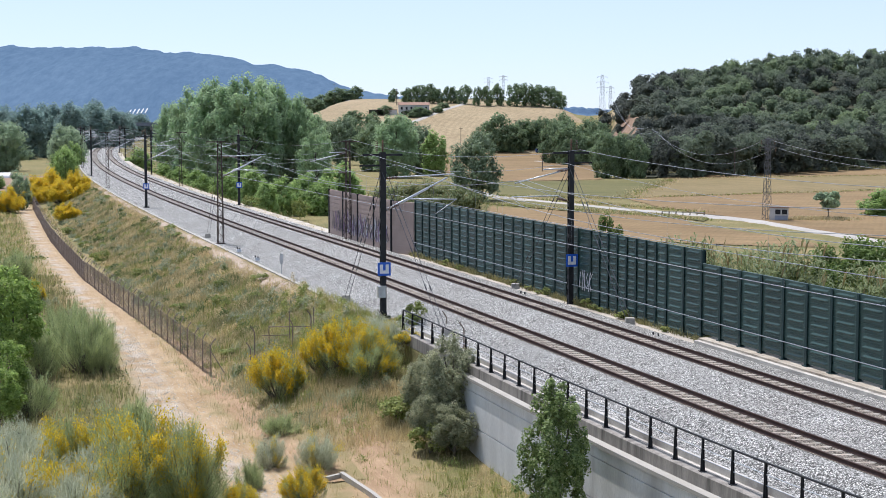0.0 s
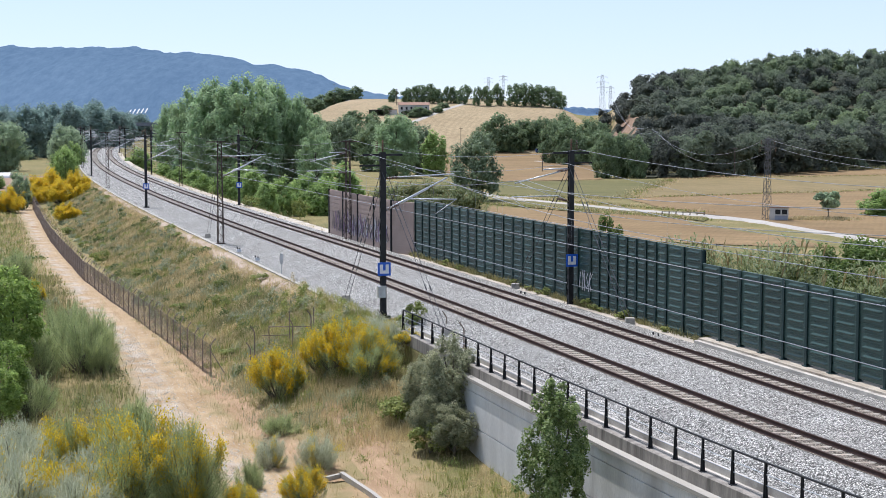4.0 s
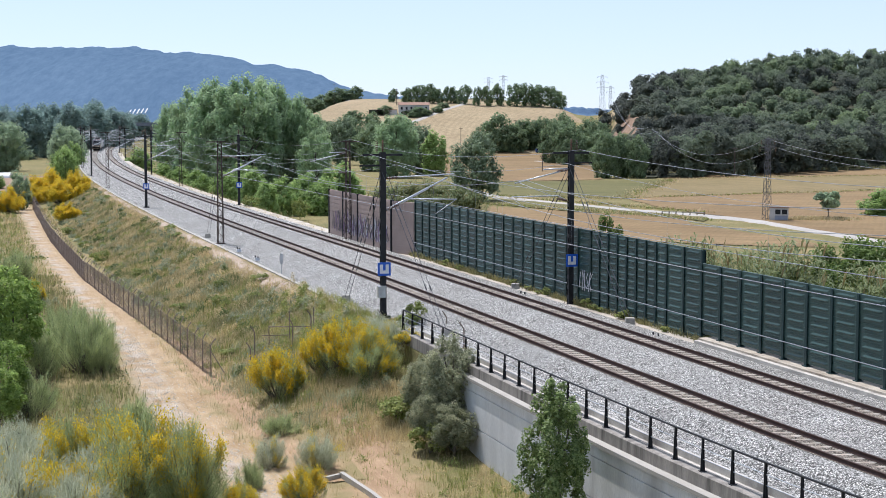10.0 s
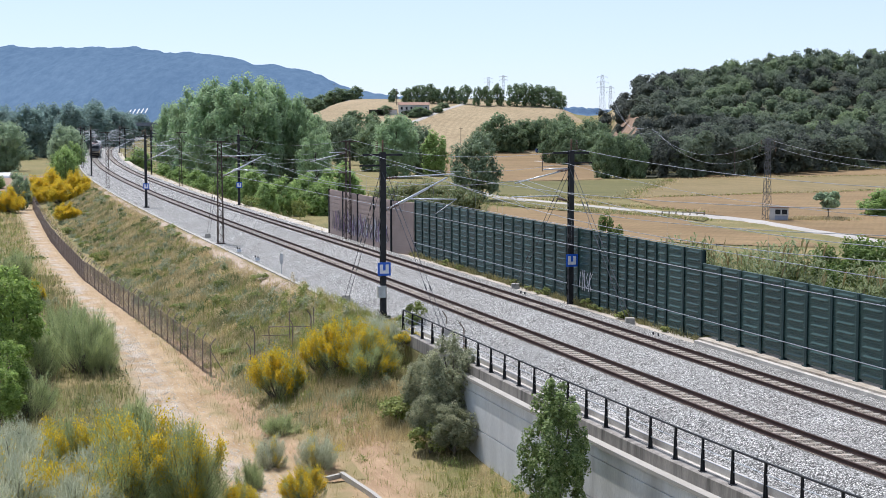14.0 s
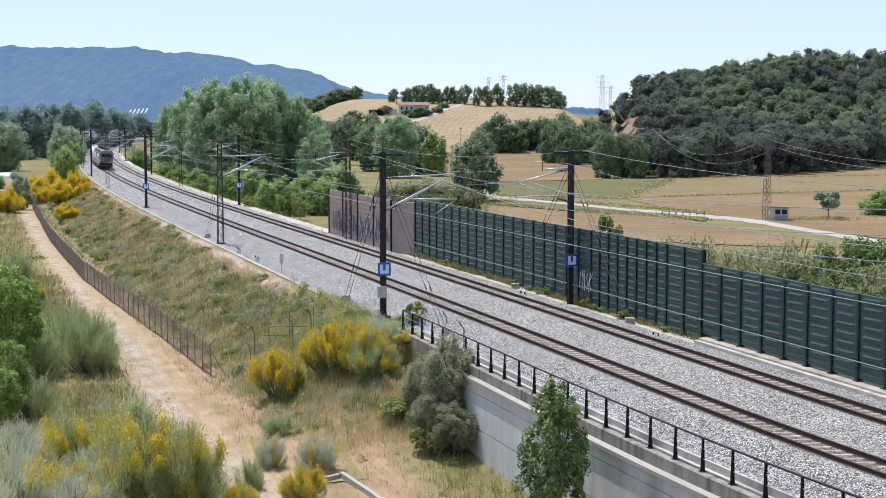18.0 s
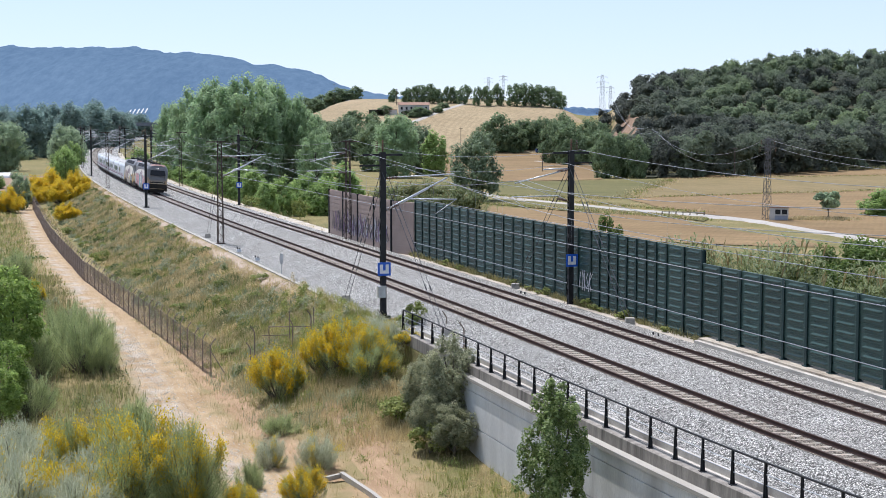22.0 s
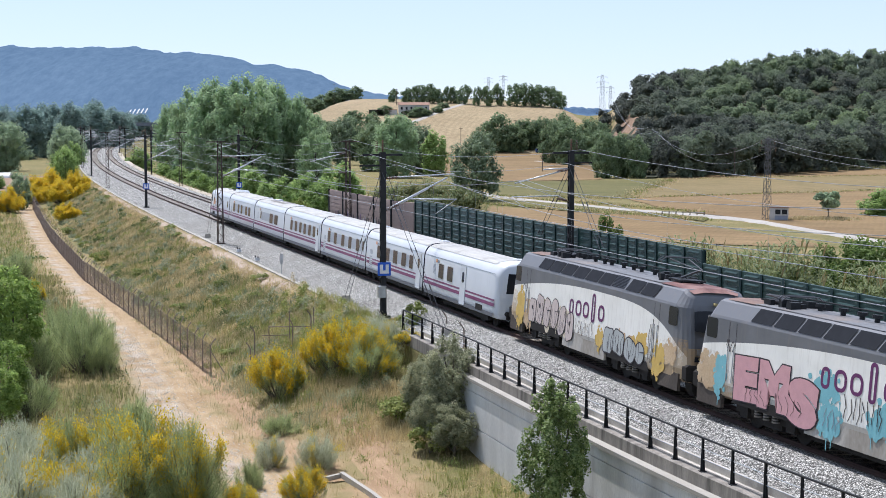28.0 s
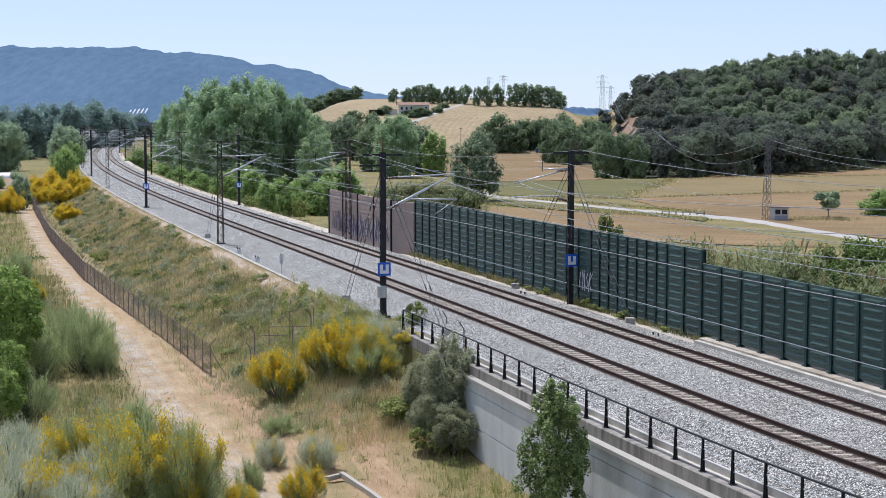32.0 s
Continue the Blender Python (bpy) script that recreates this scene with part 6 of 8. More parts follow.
def crown_cloud(rx, rz, zc, lumps, n, size, lump_r=(0.28, 0.45), top=1.0, seed=1, cone=0.0):
    """Leaf places on many lumps that make an uneven crown of half-width rx, half-height rz round height zc."""
    rs = np.random.RandomState(seed)
    c = rs.normal(size=(lumps, 3))
    c = c / (np.abs(c) ** 2.4).sum(1, keepdims=True) ** (1 / 2.4) * rs.uniform(0.35, 0.85, (lumps, 1)) ** 0.7
    c[:, :2] *= (1 - 0.35 * np.clip(c[:, 2:3], 0, 1)) ** (top * 0.5)
    up = (c[:, 2] + 1) / 2
    c[:, :2] *= 1 + cone * (0.45 - up)[:, None]
    r = rs.uniform(*lump_r, lumps) * (1 + cone * 0.4 * (0.4 - up))
    k = rs.choice(lumps, n, p=r ** 2 / (r ** 2).sum())
    d = unit(rs.normal(size=(n, 3)))
    d[:, 2] = np.where(d[:, 2] < -0.4, -d[:, 2], d[:, 2])
    rad = r[k] * rs.uniform(0.72, 1.08, n) * (1 + 0.12 * np.sin(5 * d[:, 0] + k) * np.cos(4 * d[:, 1] + k))
    P = c[k] + d * rad[:, None]
    out = unit(d + 0.5 * unit(P))
    P = P * np.array([rx, rx, rz]) / 1.12 + np.array([0, 0, zc])
    inner = rs.normal(size=(n // 30, 3)) * 0.2 * np.array([rx, rx, rz]) + np.array([0, 0, zc])
    a, fa = leaf_quads(P, unit(out + np.array([0, 0, 0.45])), np.full(n, size))
    b, fb = leaf_quads(inner, unit(rs.normal(size=inner.shape)), np.full(len(inner), size * 1.2))
    core, tri = lump_cores(c, r * (0.45 if size > 0.2 else 0.3), np.array([rx, rx, rz]) / 1.12, np.array([0, 0, zc]), rs)
    return np.concatenate([a, b, core]), np.concatenate([fa, fb + len(a)]), tri + len(a) + len(b), c * np.array([rx, rx, rz]) / 1.12 + np.array([0, 0, zc])


M_BARK = mottled("grey_bark", (0.10, 0.085, 0.07), (0.17, 0.15, 0.125), 3, 25, 0.9, 0, 0.2, 0.5, 0.02, None, (1, 1, 0.25))
M_LEAFNEAR = leafy("bright_sunlit_leaves", (0.155, 0.25, 0.06), (0.38, 0.49, 0.14), 0.6, 0.5, 0.5)
M_LEAFDARK = leafy("deep_green_leaves", (0.075, 0.125, 0.035), (0.20, 0.275, 0.08), 0.45, 0.5, 0.5)
M_SAPLING = leafy("glossy_poplar_leaves", (0.09, 0.15, 0.045), (0.34, 0.42, 0.17), 0.45, 0.9, 0.35)
M_POPLAR = leafy("poplar_leaves", (0.29, 0.395, 0.235), (0.40, 0.515, 0.315), 0.62, 0.12, 0.75, (0.85, 1.15))
M_FRESH = leafy("fresh_green_leaves", (0.215, 0.32, 0.11), (0.40, 0.52, 0.20), 0.6)
# Bluer than the nearer leaves: distance haze is put into this colour.
M_FARLEAF = leafy("far_leaves_haze_tinted", (0.19, 0.275, 0.25), (0.30, 0.405, 0.385), 0.5)
M_OAKLIGHT = leafy("grey_oak_leaves", (0.13, 0.185, 0.10), (0.25, 0.33, 0.185), 0.5)
M_GREYDARK = leafy("deep_grey_green_leaves", (0.15, 0.205, 0.125), (0.27, 0.34, 0.22), 0.5)
M_OLIVE = leafy("grey_green_leaves", (0.20, 0.225, 0.135), (0.42, 0.43, 0.285), 0.5, 0.8)
M_GREYTREE = leafy("dull_green_leaves", (0.25, 0.33, 0.21), (0.42, 0.52, 0.35), 0.55)
M_BROOM = leafy("broom_stems", (0.24, 0.30, 0.13), (0.46, 0.51, 0.26), 0.5, 1.0)
M_BROOMGREY = leafy("pale_broom_stems", (0.34, 0.37, 0.25), (0.60, 0.62, 0.48), 0.5, 1.0)
M_BROOMFLOWER = leafy("broom_flowers", (0.53, 0.385, 0.022), (0.80, 0.605, 0.05), 0.45, 1.2)
M_HERB = leafy("weedy_leaves", (0.175, 0.225, 0.0625), (0.4, 0.425, 0.15), 0.45, 0.9)
M_REED = leafy("reed_blades", (0.125, 0.165, 0.075), (0.27, 0.31, 0.155), 0.45, 0.5)
M_DRYGRASS = leafy("dry_grass_blades", (0.38, 0.30, 0.15), (0.64, 0.54, 0.33), 0.45, 0.35)
M_SCRUBGRASS = leafy("olive_scrub_grass", (0.17, 0.165, 0.075), (0.36, 0.33, 0.17), 0.45, 0.5)
M_SAGE = leafy("grey_green_weeds", (0.22, 0.25, 0.155), (0.42, 0.45, 0.31), 0.45, 0.5)
M_DARKWEED = leafy("dark_green_weeds", (0.08, 0.12, 0.045), (0.20, 0.25, 0.10), 0.45, 0.5)
M_GREENGRASS = leafy("green_grass_blades", (0.15, 0.18, 0.05), (0.36, 0.37, 0.13), 0.45, 0.35)
M_YELLOWGRASS = leafy("yellow_green_grass", (0.26, 0.27, 0.08), (0.48, 0.46, 0.17), 0.45, 0.35)


def tree_model(label, mat, h, w, trunk, lumps, n, size, seed, lump_r=(0.28, 0.45), top=1.0, category="tree", cone=0.0):
    """A tree of height h and width w standing at the origin; trunk is the bare length."""
    t = tagged(empty(category), label, category)
    rz = (h - trunk) / 2
    co, fa, core, cs = crown_cloud(w / 2, rz, trunk + rz, lumps, n, size, lump_r, top, seed, cone)
    rng = random.Random(seed)
    f = Form()
    r0 = max(0.03, h * 0.018)
    lean = rng.uniform(-0.03, 0.03) * h
    pts = [(lean * k * k, 0.4 * lean * k, -0.2 + (h * 0.8) * k) for k in (0, 0.15, 0.35, 0.6, 1.0)]
    f.tube(pts, [r0 * 1.3, r0, r0 * 0.8, r0 * 0.55, r0 * 0.15], 8)
    part("trunk", f, M_BARK, t, "", True)
    for i in range(min(7, lumps)):
        c = cs[(i * 3) % len(cs)]
        k = min(0.75, max(0.12, (c[2] * 0.55) / h))
        f = Form()
        f.tube([(lean * k * k, 0, h * 0.8 * k - 0.1), (c[0] * 0.45, c[1] * 0.45, (h * 0.8 * k + c[2]) / 2), tuple(c)], [r0 * 0.5, r0 * 0.3, r0 * 0.08], 6)
        part("limb", f, M_BARK, t, "", True)
    ob = new("crown", raw_mesh("crown", co, fa, mat, False, core))
    ob.parent = t
    return t


def stand(x, y):
    return float(relief(x, y))


def put_tree(key, x, y, wide, high):
    """Copy of a model with that width and height, in metres, standing at x, y."""
    m0, w0, h0 = MODELS[key]
    yaw = random.Random(int(x * 70 + y)).uniform(0, 360)
    return copy_thing(m0, pose(x, y, stand(x, y) - 0.05, 0, 0, yaw) @ Matrix.Diagonal((wide / w0, wide / w0, high / h0, 1)))


MODELS = {}


def model(key, ob, w, h):
    MODELS[key] = (ob, w, h)


model("poplar1", tree_model("tall mid-green poplar with a broad lumpy crown", M_POPLAR, 22, 18, -4, 320, 20000, 0.29, 11, (0.08, 0.19)), 18, 22)
model("poplar2", tree_model("tall mid-green poplar with a broken outline", M_POPLAR, 22, 18, -4, 300, 20000, 0.29, 12, (0.08, 0.19)), 18, 22)
model("poplar_far", tree_model("far tree in a dense row, tinted blue-green for haze", M_FARLEAF, 22, 12, -6, 90, 11000, 0.40, 23, (0.2, 0.36)), 12, 22)
model("fresh1", tree_model("bright green broadleaf tree beside the railway", M_FRESH, 10, 8, -2.5, 110, 4800, 0.31, 13, (0.15, 0.3)), 8, 10)
model("fresh2", tree_model("bright green rounded thicket tree", M_FRESH, 9, 9, -3.5, 110, 4800, 0.31, 14, (0.15, 0.3)), 9, 9)
model("oak1", tree_model("dark green evergreen oak on the farmland", M_OAKLIGHT, 10, 9, -2.0, 80, 4200, 0.33, 15, (0.16, 0.32)), 9, 10)
model("hill_oak", tree_model("rounded oak on the crest of the low hill", M_OAKLIGHT, 10, 9, -1.2, 34, 2300, 0.38, 25, (0.22, 0.42)), 9, 10)
model("grey1", tree_model("dull grey-green tree with a broad crown", M_GREYTREE, 14, 11, -3.5, 80, 9000, 0.29, 16, (0.2, 0.36)), 11, 14)
model("grey2", tree_model("dark grey-green tree with a tall rounded crown", M_GREYDARK, 14, 11, -3.5, 90, 8000, 0.29, 26, (0.16, 0.32)), 11, 14)
model("lone", tree_model("small round field tree on a short trunk", M_GREYTREE, 5.4, 5.2, 1.5, 16, 2600, 0.3, 17), 5.2, 5.4)
model("olive", tree_model("grey-green olive-like bush against the wall", M_OLIVE, 5.5, 3.2, 0.2, 110, 19000, 0.058, 18, (0.14, 0.3)), 3.2, 5.5)
model("sapling", tree_model("young glossy green poplar sapling", M_SAPLING, 7.0, 3.0, 0.1, 120, 19000, 0.066, 19, (0.09, 0.2), 0.6, "tree", 0.95), 3.0, 7.0)
model("leafy_near", tree_model("leafy bright green tree at the edge of the path", M_LEAFNEAR, 7, 4.5, 0.2, 80, 5000, 0.145, 22, (0.12, 0.24)), 4.5, 7)
model("leafy_dark", tree_model("dense deep green leafy bush behind the barrier", M_LEAFDARK, 7, 4.5, -1.0, 90, 7000, 0.15, 24, (0.12, 0.24)), 4.5, 7)
model("shrub", tree_model("low weedy yellow-green shrub on the bank", M_HERB, 2.0, 2.4, 0.0, 40, 800, 0.13, 20, (0.14, 0.32), 1.0, "shrub"), 2.4, 2.0)

# x, y, width, height
_TREES = {
    "poplar1": [(-50.0, 330.0, 18.0, 26.6), (-38.8, 335.0, 17.5, 27.0), (-65.3, 360.0, 13.0, 21.4), (-12.6, 400.0, 16.5, 18.5)],
    "poplar2": [(-43.6, 325.0, 21.0, 27.8), (-57.8, 345.0, 14.5, 25.2), (-33.2, 333.0, 11.0, 23.4), (-29.0, 330.0, 10.5, 18.6), (-26.6, 310.0, 9.5, 14.4)],
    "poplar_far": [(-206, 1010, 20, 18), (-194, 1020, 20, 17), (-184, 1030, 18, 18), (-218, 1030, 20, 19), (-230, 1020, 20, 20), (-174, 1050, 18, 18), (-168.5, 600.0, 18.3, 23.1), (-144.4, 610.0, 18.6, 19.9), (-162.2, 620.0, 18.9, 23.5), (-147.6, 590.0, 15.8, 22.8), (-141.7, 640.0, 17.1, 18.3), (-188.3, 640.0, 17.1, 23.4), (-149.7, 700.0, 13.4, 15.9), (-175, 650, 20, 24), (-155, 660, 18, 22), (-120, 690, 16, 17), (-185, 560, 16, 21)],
    "fresh1": [(-17.9, 255.0, 8.8, 8.3), (-31.9, 250.0, 6.7, 7.5), (-2.2, 412.0, 9.6, 13.0), (-27.0, 225.0, 5.2, 6.4)],
    "fresh2": [(-88.0, 345.0, 7.0, 6.0), (-92.0, 360.0, 8.0, 7.5), (-96.0, 385.0, 7.0, 7.0), (-80.0, 300.0, 5.0, 4.0), (-84.0, 275.0, 5.0, 4.2), (-100.0, 330.0, 6.0, 4.0), (-22.4, 245.0, 8.4, 7.3), (-25.9, 238.0, 7.3, 6.9), (-19.2, 240.0, 7.3, 6.5), (-39.7, 270.0, 7.2, 6.4), (-49.8, 300.0, 8.0, 5.9), (-84.1, 330.0, 6.3, 7.6), (-85.8, 420.0, 9.6, 6.7), (-16.4, 262.0, 6.0, 6.9), (70.6, 238.0, 8.4, 4.6), (72.5, 240.0, 7.0, 4.8), (-64.2, 340.0, 7.8, 5.2), (-58.6, 330.0, 7.6, 5.7), (-38.6, 285.0, 8.7, 7.6)],
    "grey1": [(-101.6, 400.0, 11.0, 12.7), (-104.5, 420.0, 8.2, 10.2), (-132.7, 450.0, 15.0, 17.0), (-71.6, 250.0, 4.6, 7.3)],
    "grey2": [(6.0, 282.0, 12.0, 14.0), (-36.6, 520.0, 16.8, 18.0), (-7.1, 420.0, 12.8, 15.0)],
    "oak1": [(18.5, 655.0, 15.0, 13.0), (25.0, 645.0, 18.0, 18.5), (30.0, 642.0, 14.0, 13.5), (34.5, 653.0, 15.0, 15.0), (40.0, 656.0, 15.0, 14.5), (45.0, 658.0, 14.0, 15.5), (50.0, 662.0, 14.0, 14.0), (51.0, 640.0, 14.0, 19.0), (-21.0, 455.0, 15.0, 17.0), (-14.5, 462.0, 14.0, 16.0), (-25.6, 520.0, 15.0, 20.0), (-14.0, 540.0, 15.0, 18.5), (-51.2, 640.0, 14.7, 15.9), (-40.8, 650.0, 14.9, 17.2), (-60.3, 660.0, 15.1, 18.5), (43.7, 397.0, 8.5, 13.8), (48.1, 401.0, 8.2, 13.2), (52.0, 397.0, 8.2, 12.4), (54.9, 520.0, 13.9, 13.4), (45.0, 520.0, 13.9, 15.6), (41.0, 540.0, 13.0, 17.0), (47.0, 560.0, 13.0, 18.0), (53.0, 545.0, 13.0, 18.0), (59.0, 560.0, 13.0, 17.0), (50.0, 470.0, 10.0, 10.0), (53.5, 440.0, 9.5, 10.5), (-14.5, 752.0, 9.0, 3.0), (-8.5, 760.0, 8.0, 3.2), (-3.0, 768.0, 8.0, 3.4), (-86.6, 880.0, 16.9, 16.8), (-80.3, 880.0, 18.2, 14.2), (-71.6, 880.0, 16.9, 11.4), (-61.3, 880.0, 18.2, 10.3), (-51.8, 880.0, 10.9, 9.0), (-64.5, 880.0, 14.6, 9.3), (-69.1, 810.0, 13.4, 8.2), (-44.5, 738.0, 11.6, 6.5), (-29.6, 761.0, 9.0, 5.3), (-11.9, 756.0, 11.9, 5.3), (0.3, 785.0, 7.7, 3.4), (-17.4, 761.0, 9.0, 2.6), (-35.0, 761.0, 6.0, 2.7)],
    "leafy_near": [(-30.0, 101.6, 4.3, 5.4), (-29.9, 105.6, 2.8, 4.3), (-27.4, 91.3, 3.1, 3.5), (-21.3, 70.0, 3.2, 3.6), (-24.6, 84.0, 4.4, 7.2), (-22.1, 74.0, 3.1, 4.4)],
    "hill_oak": [(-27.4, 820.0, 6.8, 8.6), (-19.0, 812.0, 9.8, 9.8), (-13.5, 812.0, 11.2, 11.3), (-7.3, 812.0, 12.7, 12.1), (-2.4, 812.0, 8.2, 8.5), (2.7, 810.0, 6.0, 10.8), (5.8, 812.0, 8.2, 10.4), (11.8, 806.0, 9.6, 11.9), (18.6, 796.0, 6.6, 11.8), (23.3, 795.0, 8.8, 12.2), (29.5, 800.0, 8.2, 13.5), (38.6, 800.0, 11.1, 13.8), (44.7, 802.0, 12.6, 14.2), (51.8, 803.0, 13.4, 13.5), (59.0, 806.0, 12.7, 12.8), (64.3, 815.0, 8.3, 10.5)],
    "leafy_dark": [(23.8, 84.0, 5.6, 8.8), (24.1, 88.0, 4.4, 8.4), (24.4, 82.0, 4.4, 8.7), (24.7, 80.0, 4.8, 8.0), (22.0, 86.0, 4.2, 8.2), (13.1, 118.0, 3.4, 8.0), (14.2, 119.0, 2.6, 7.0), (12.2, 119.5, 2.4, 6.6)],
    "lone": [(59.7, 229.0, 4.7, 4.5)],
    "olive": [(0.5, 63.8, 2.4, 2.6), (-0.5, 65.0, 2.4, 2.8), (0.45, 66.0, 3.4, 5.2), (-0.9, 68.0, 2.6, 3.4)],
    "sapling": [(3.95, 50.0, 3.2, 6.7)],
    "shrub": [(-1.5, 81.6, 1.3, 1.5), (-1.9, 80.6, 1.6, 0.9), (-22.0, 227.0, 3.1, 3.8), (-35.3, 152.5, 2.1, 1.5), (-28.7, 155.2, 1.8, 1.0), (-41.5, 170.9, 1.6, 1.0), (-13.0, 253.9, 3.9, 2.9), (-2.2, 68.5, 2.4, 1.3), (-0.6, 64.3, 2.0, 1.6), (-24.9, 192.3, 2.9, 1.6), (-27.8, 247.7, 3.4, 2.5), (-49.3, 194.0, 2.2, 1.1), (-4.4, 80.0, 1.8, 1.1)],
}
for _k, _rows in _TREES.items():
    for _r in _rows:
        put_tree(_k, *_r)
# the models stand behind the camera as part of the planting
for _i, (_k, (_ob, _w, _h)) in enumerate(MODELS.items()):
    _x, _y = -60.0 - 9 * (_i % 4), -40.0 - 16 * (_i // 4)
    _ob.matrix_basis = pose(_x, _y, stand(_x, _y) - 0.05)


def mat_wood():
    """Mixed wood: each crown has its own tone, each leaf varies a little."""
    m, nt, b = mat_new("mixed_wood_leaves", 0.65, 0, 0.2)
    at = nt.nodes.new("ShaderNodeAttribute")
    at.attribute_name = "tone"
    g = nt.nodes.new("ShaderNodeNewGeometry")
    # The lowest stop puts shade on the wood's front row into the leaf colour.
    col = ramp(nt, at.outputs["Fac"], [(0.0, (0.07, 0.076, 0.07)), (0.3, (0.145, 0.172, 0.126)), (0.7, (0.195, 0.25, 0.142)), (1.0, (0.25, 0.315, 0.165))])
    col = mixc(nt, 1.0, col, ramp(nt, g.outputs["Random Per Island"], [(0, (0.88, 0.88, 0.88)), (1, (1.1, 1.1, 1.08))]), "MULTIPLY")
    nt.links.new(col, b.inputs["Base Color"])
    t = nt.nodes.new("ShaderNodeBsdfTranslucent")
    nt.links.new(col, t.inputs[0])
    mx = nt.nodes.new("ShaderNodeMixShader")
    mx.inputs[0].default_value = 0.5
    nt.links.new(b.outputs[0], mx.inputs[1])
    nt.links.new(t.outputs[0], mx.inputs[2])
    nt.links.new(mx.outputs[0], nt.nodes["Material Output"].inputs[0])
    return m


def edge_at(x):
    """Line of the wood's front edge."""
    return 396 + 0.45 * max(0.0, x - 62) + 0.010 * max(0.0, x - 85) ** 2 + 5.0 * max(0.0, 60 - x)


def far_wood():
    """The wooded hill: many domed crowns of several kinds, the nearest row tall, its tones lowered for shade."""
    rs = np.random.RandomState(21)
    cos, fas, tris, tones, base = [], [], [], [], 0
    pts = []
    for _ in range(60000):
        x, y = rs.uniform(52, 250), rs.uniform(386, 664)
        if x > 0.34 * y or len(pts) > 900:
            continue
        edge = edge_at(x) + 4 * fnoise(x, y, 14, 3)
        if y < edge or (x < 62 and y > 430) or (0.116 < x / y < 0.131 and 432 < y < 612):
            continue
        if y > 480 and woodhill(x, y) < 1.0:
            continue
        gap = 18 if y < edge + 25 else 40
        if any((x - a) ** 2 + ((y - b) * 0.75) ** 2 < gap for a, b, _ in pts):
            continue
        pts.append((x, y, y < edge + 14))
    for i, (x, y, rim) in enumerate(pts):
        kind = rs.uniform()
        w = rs.uniform(7.5, 12.0) if kind < 0.75 else rs.uniform(10, 14.5)
        hh = rs.uniform(10.5, 14.5) if rim else rs.uniform(7, 12.0)
        n = 800 if rim else 430
        m = 10
        c = unit(rs.normal(size=(m, 3))) * rs.uniform(0.42, 0.62, (m, 1))
        c[:, 2] = np.abs(c[:, 2]) * 0.8 - 0.1 if y < 585 and not rim else rs.uniform(-0.85, 0.6, m)
        r = rs.uniform(0.24, 0.38, m)
        c[0], r[0] = (0, 0, 0.1), 0.68
        k = rs.choice(m, n, p=r ** 2 / (r ** 2).sum())
        d = unit(rs.normal(size=(n, 3)))
        d[:, 2] = np.abs(d[:, 2]) - 0.15
        size = np.array([w / 2, w / 2, hh * 0.56])
        foot = np.array([x, y, stand(x, y) + hh * 0.46])
        P = (c[k] + d * (r[k] * rs.uniform(0.8, 1.12, n))[:, None]) * size + foot
        co, fa = leaf_quads(P, unit(d + 0.4 * unit(c[k]) + np.array([0, 0, 0.4])), np.full(n, 0.62), 1.5, 0.5)
        core, tri = lump_cores(c, r * (0.5 if rim else 0.72), size, foot, rs)
        cos.extend([co, core])
        fas.append(fa + base)
        tris.append(tri + base + len(co))
        co = np.concatenate([co, core])
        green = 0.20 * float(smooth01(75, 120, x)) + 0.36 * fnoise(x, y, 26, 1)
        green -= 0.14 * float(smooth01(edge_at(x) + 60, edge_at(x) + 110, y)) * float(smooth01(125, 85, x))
        # Front-row crowns keep low tones, so part of their shade is painted in.
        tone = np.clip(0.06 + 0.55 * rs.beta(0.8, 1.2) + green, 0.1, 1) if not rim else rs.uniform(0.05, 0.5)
        tones.append(np.full(len(co), tone))
        base += len(co)
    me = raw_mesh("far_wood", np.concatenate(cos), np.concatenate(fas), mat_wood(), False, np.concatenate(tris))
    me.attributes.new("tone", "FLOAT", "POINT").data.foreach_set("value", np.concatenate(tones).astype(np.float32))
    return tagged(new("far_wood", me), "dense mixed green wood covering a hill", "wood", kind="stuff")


far_wood()
M_WOODFLOOR = mottled("dark_wood_floor", (0.045, 0.05, 0.032), (0.075, 0.075, 0.045), 0.3, 3, 0.95, 0, 0.15, 0.3, 0.05, None, (1, 1, 1), True)
patch("wood_floor", M_WOODFLOOR, [(55, 396), (150, 446), (260, 720), (66, 720)], "dark ground under the wood", 0.25, 9)
patch("bare_slope", M_SCRUB, [(62, 535), (71, 535), (82, 625), (71, 625)], "bare brown slope at the edge of the wood", 0.4, 5)


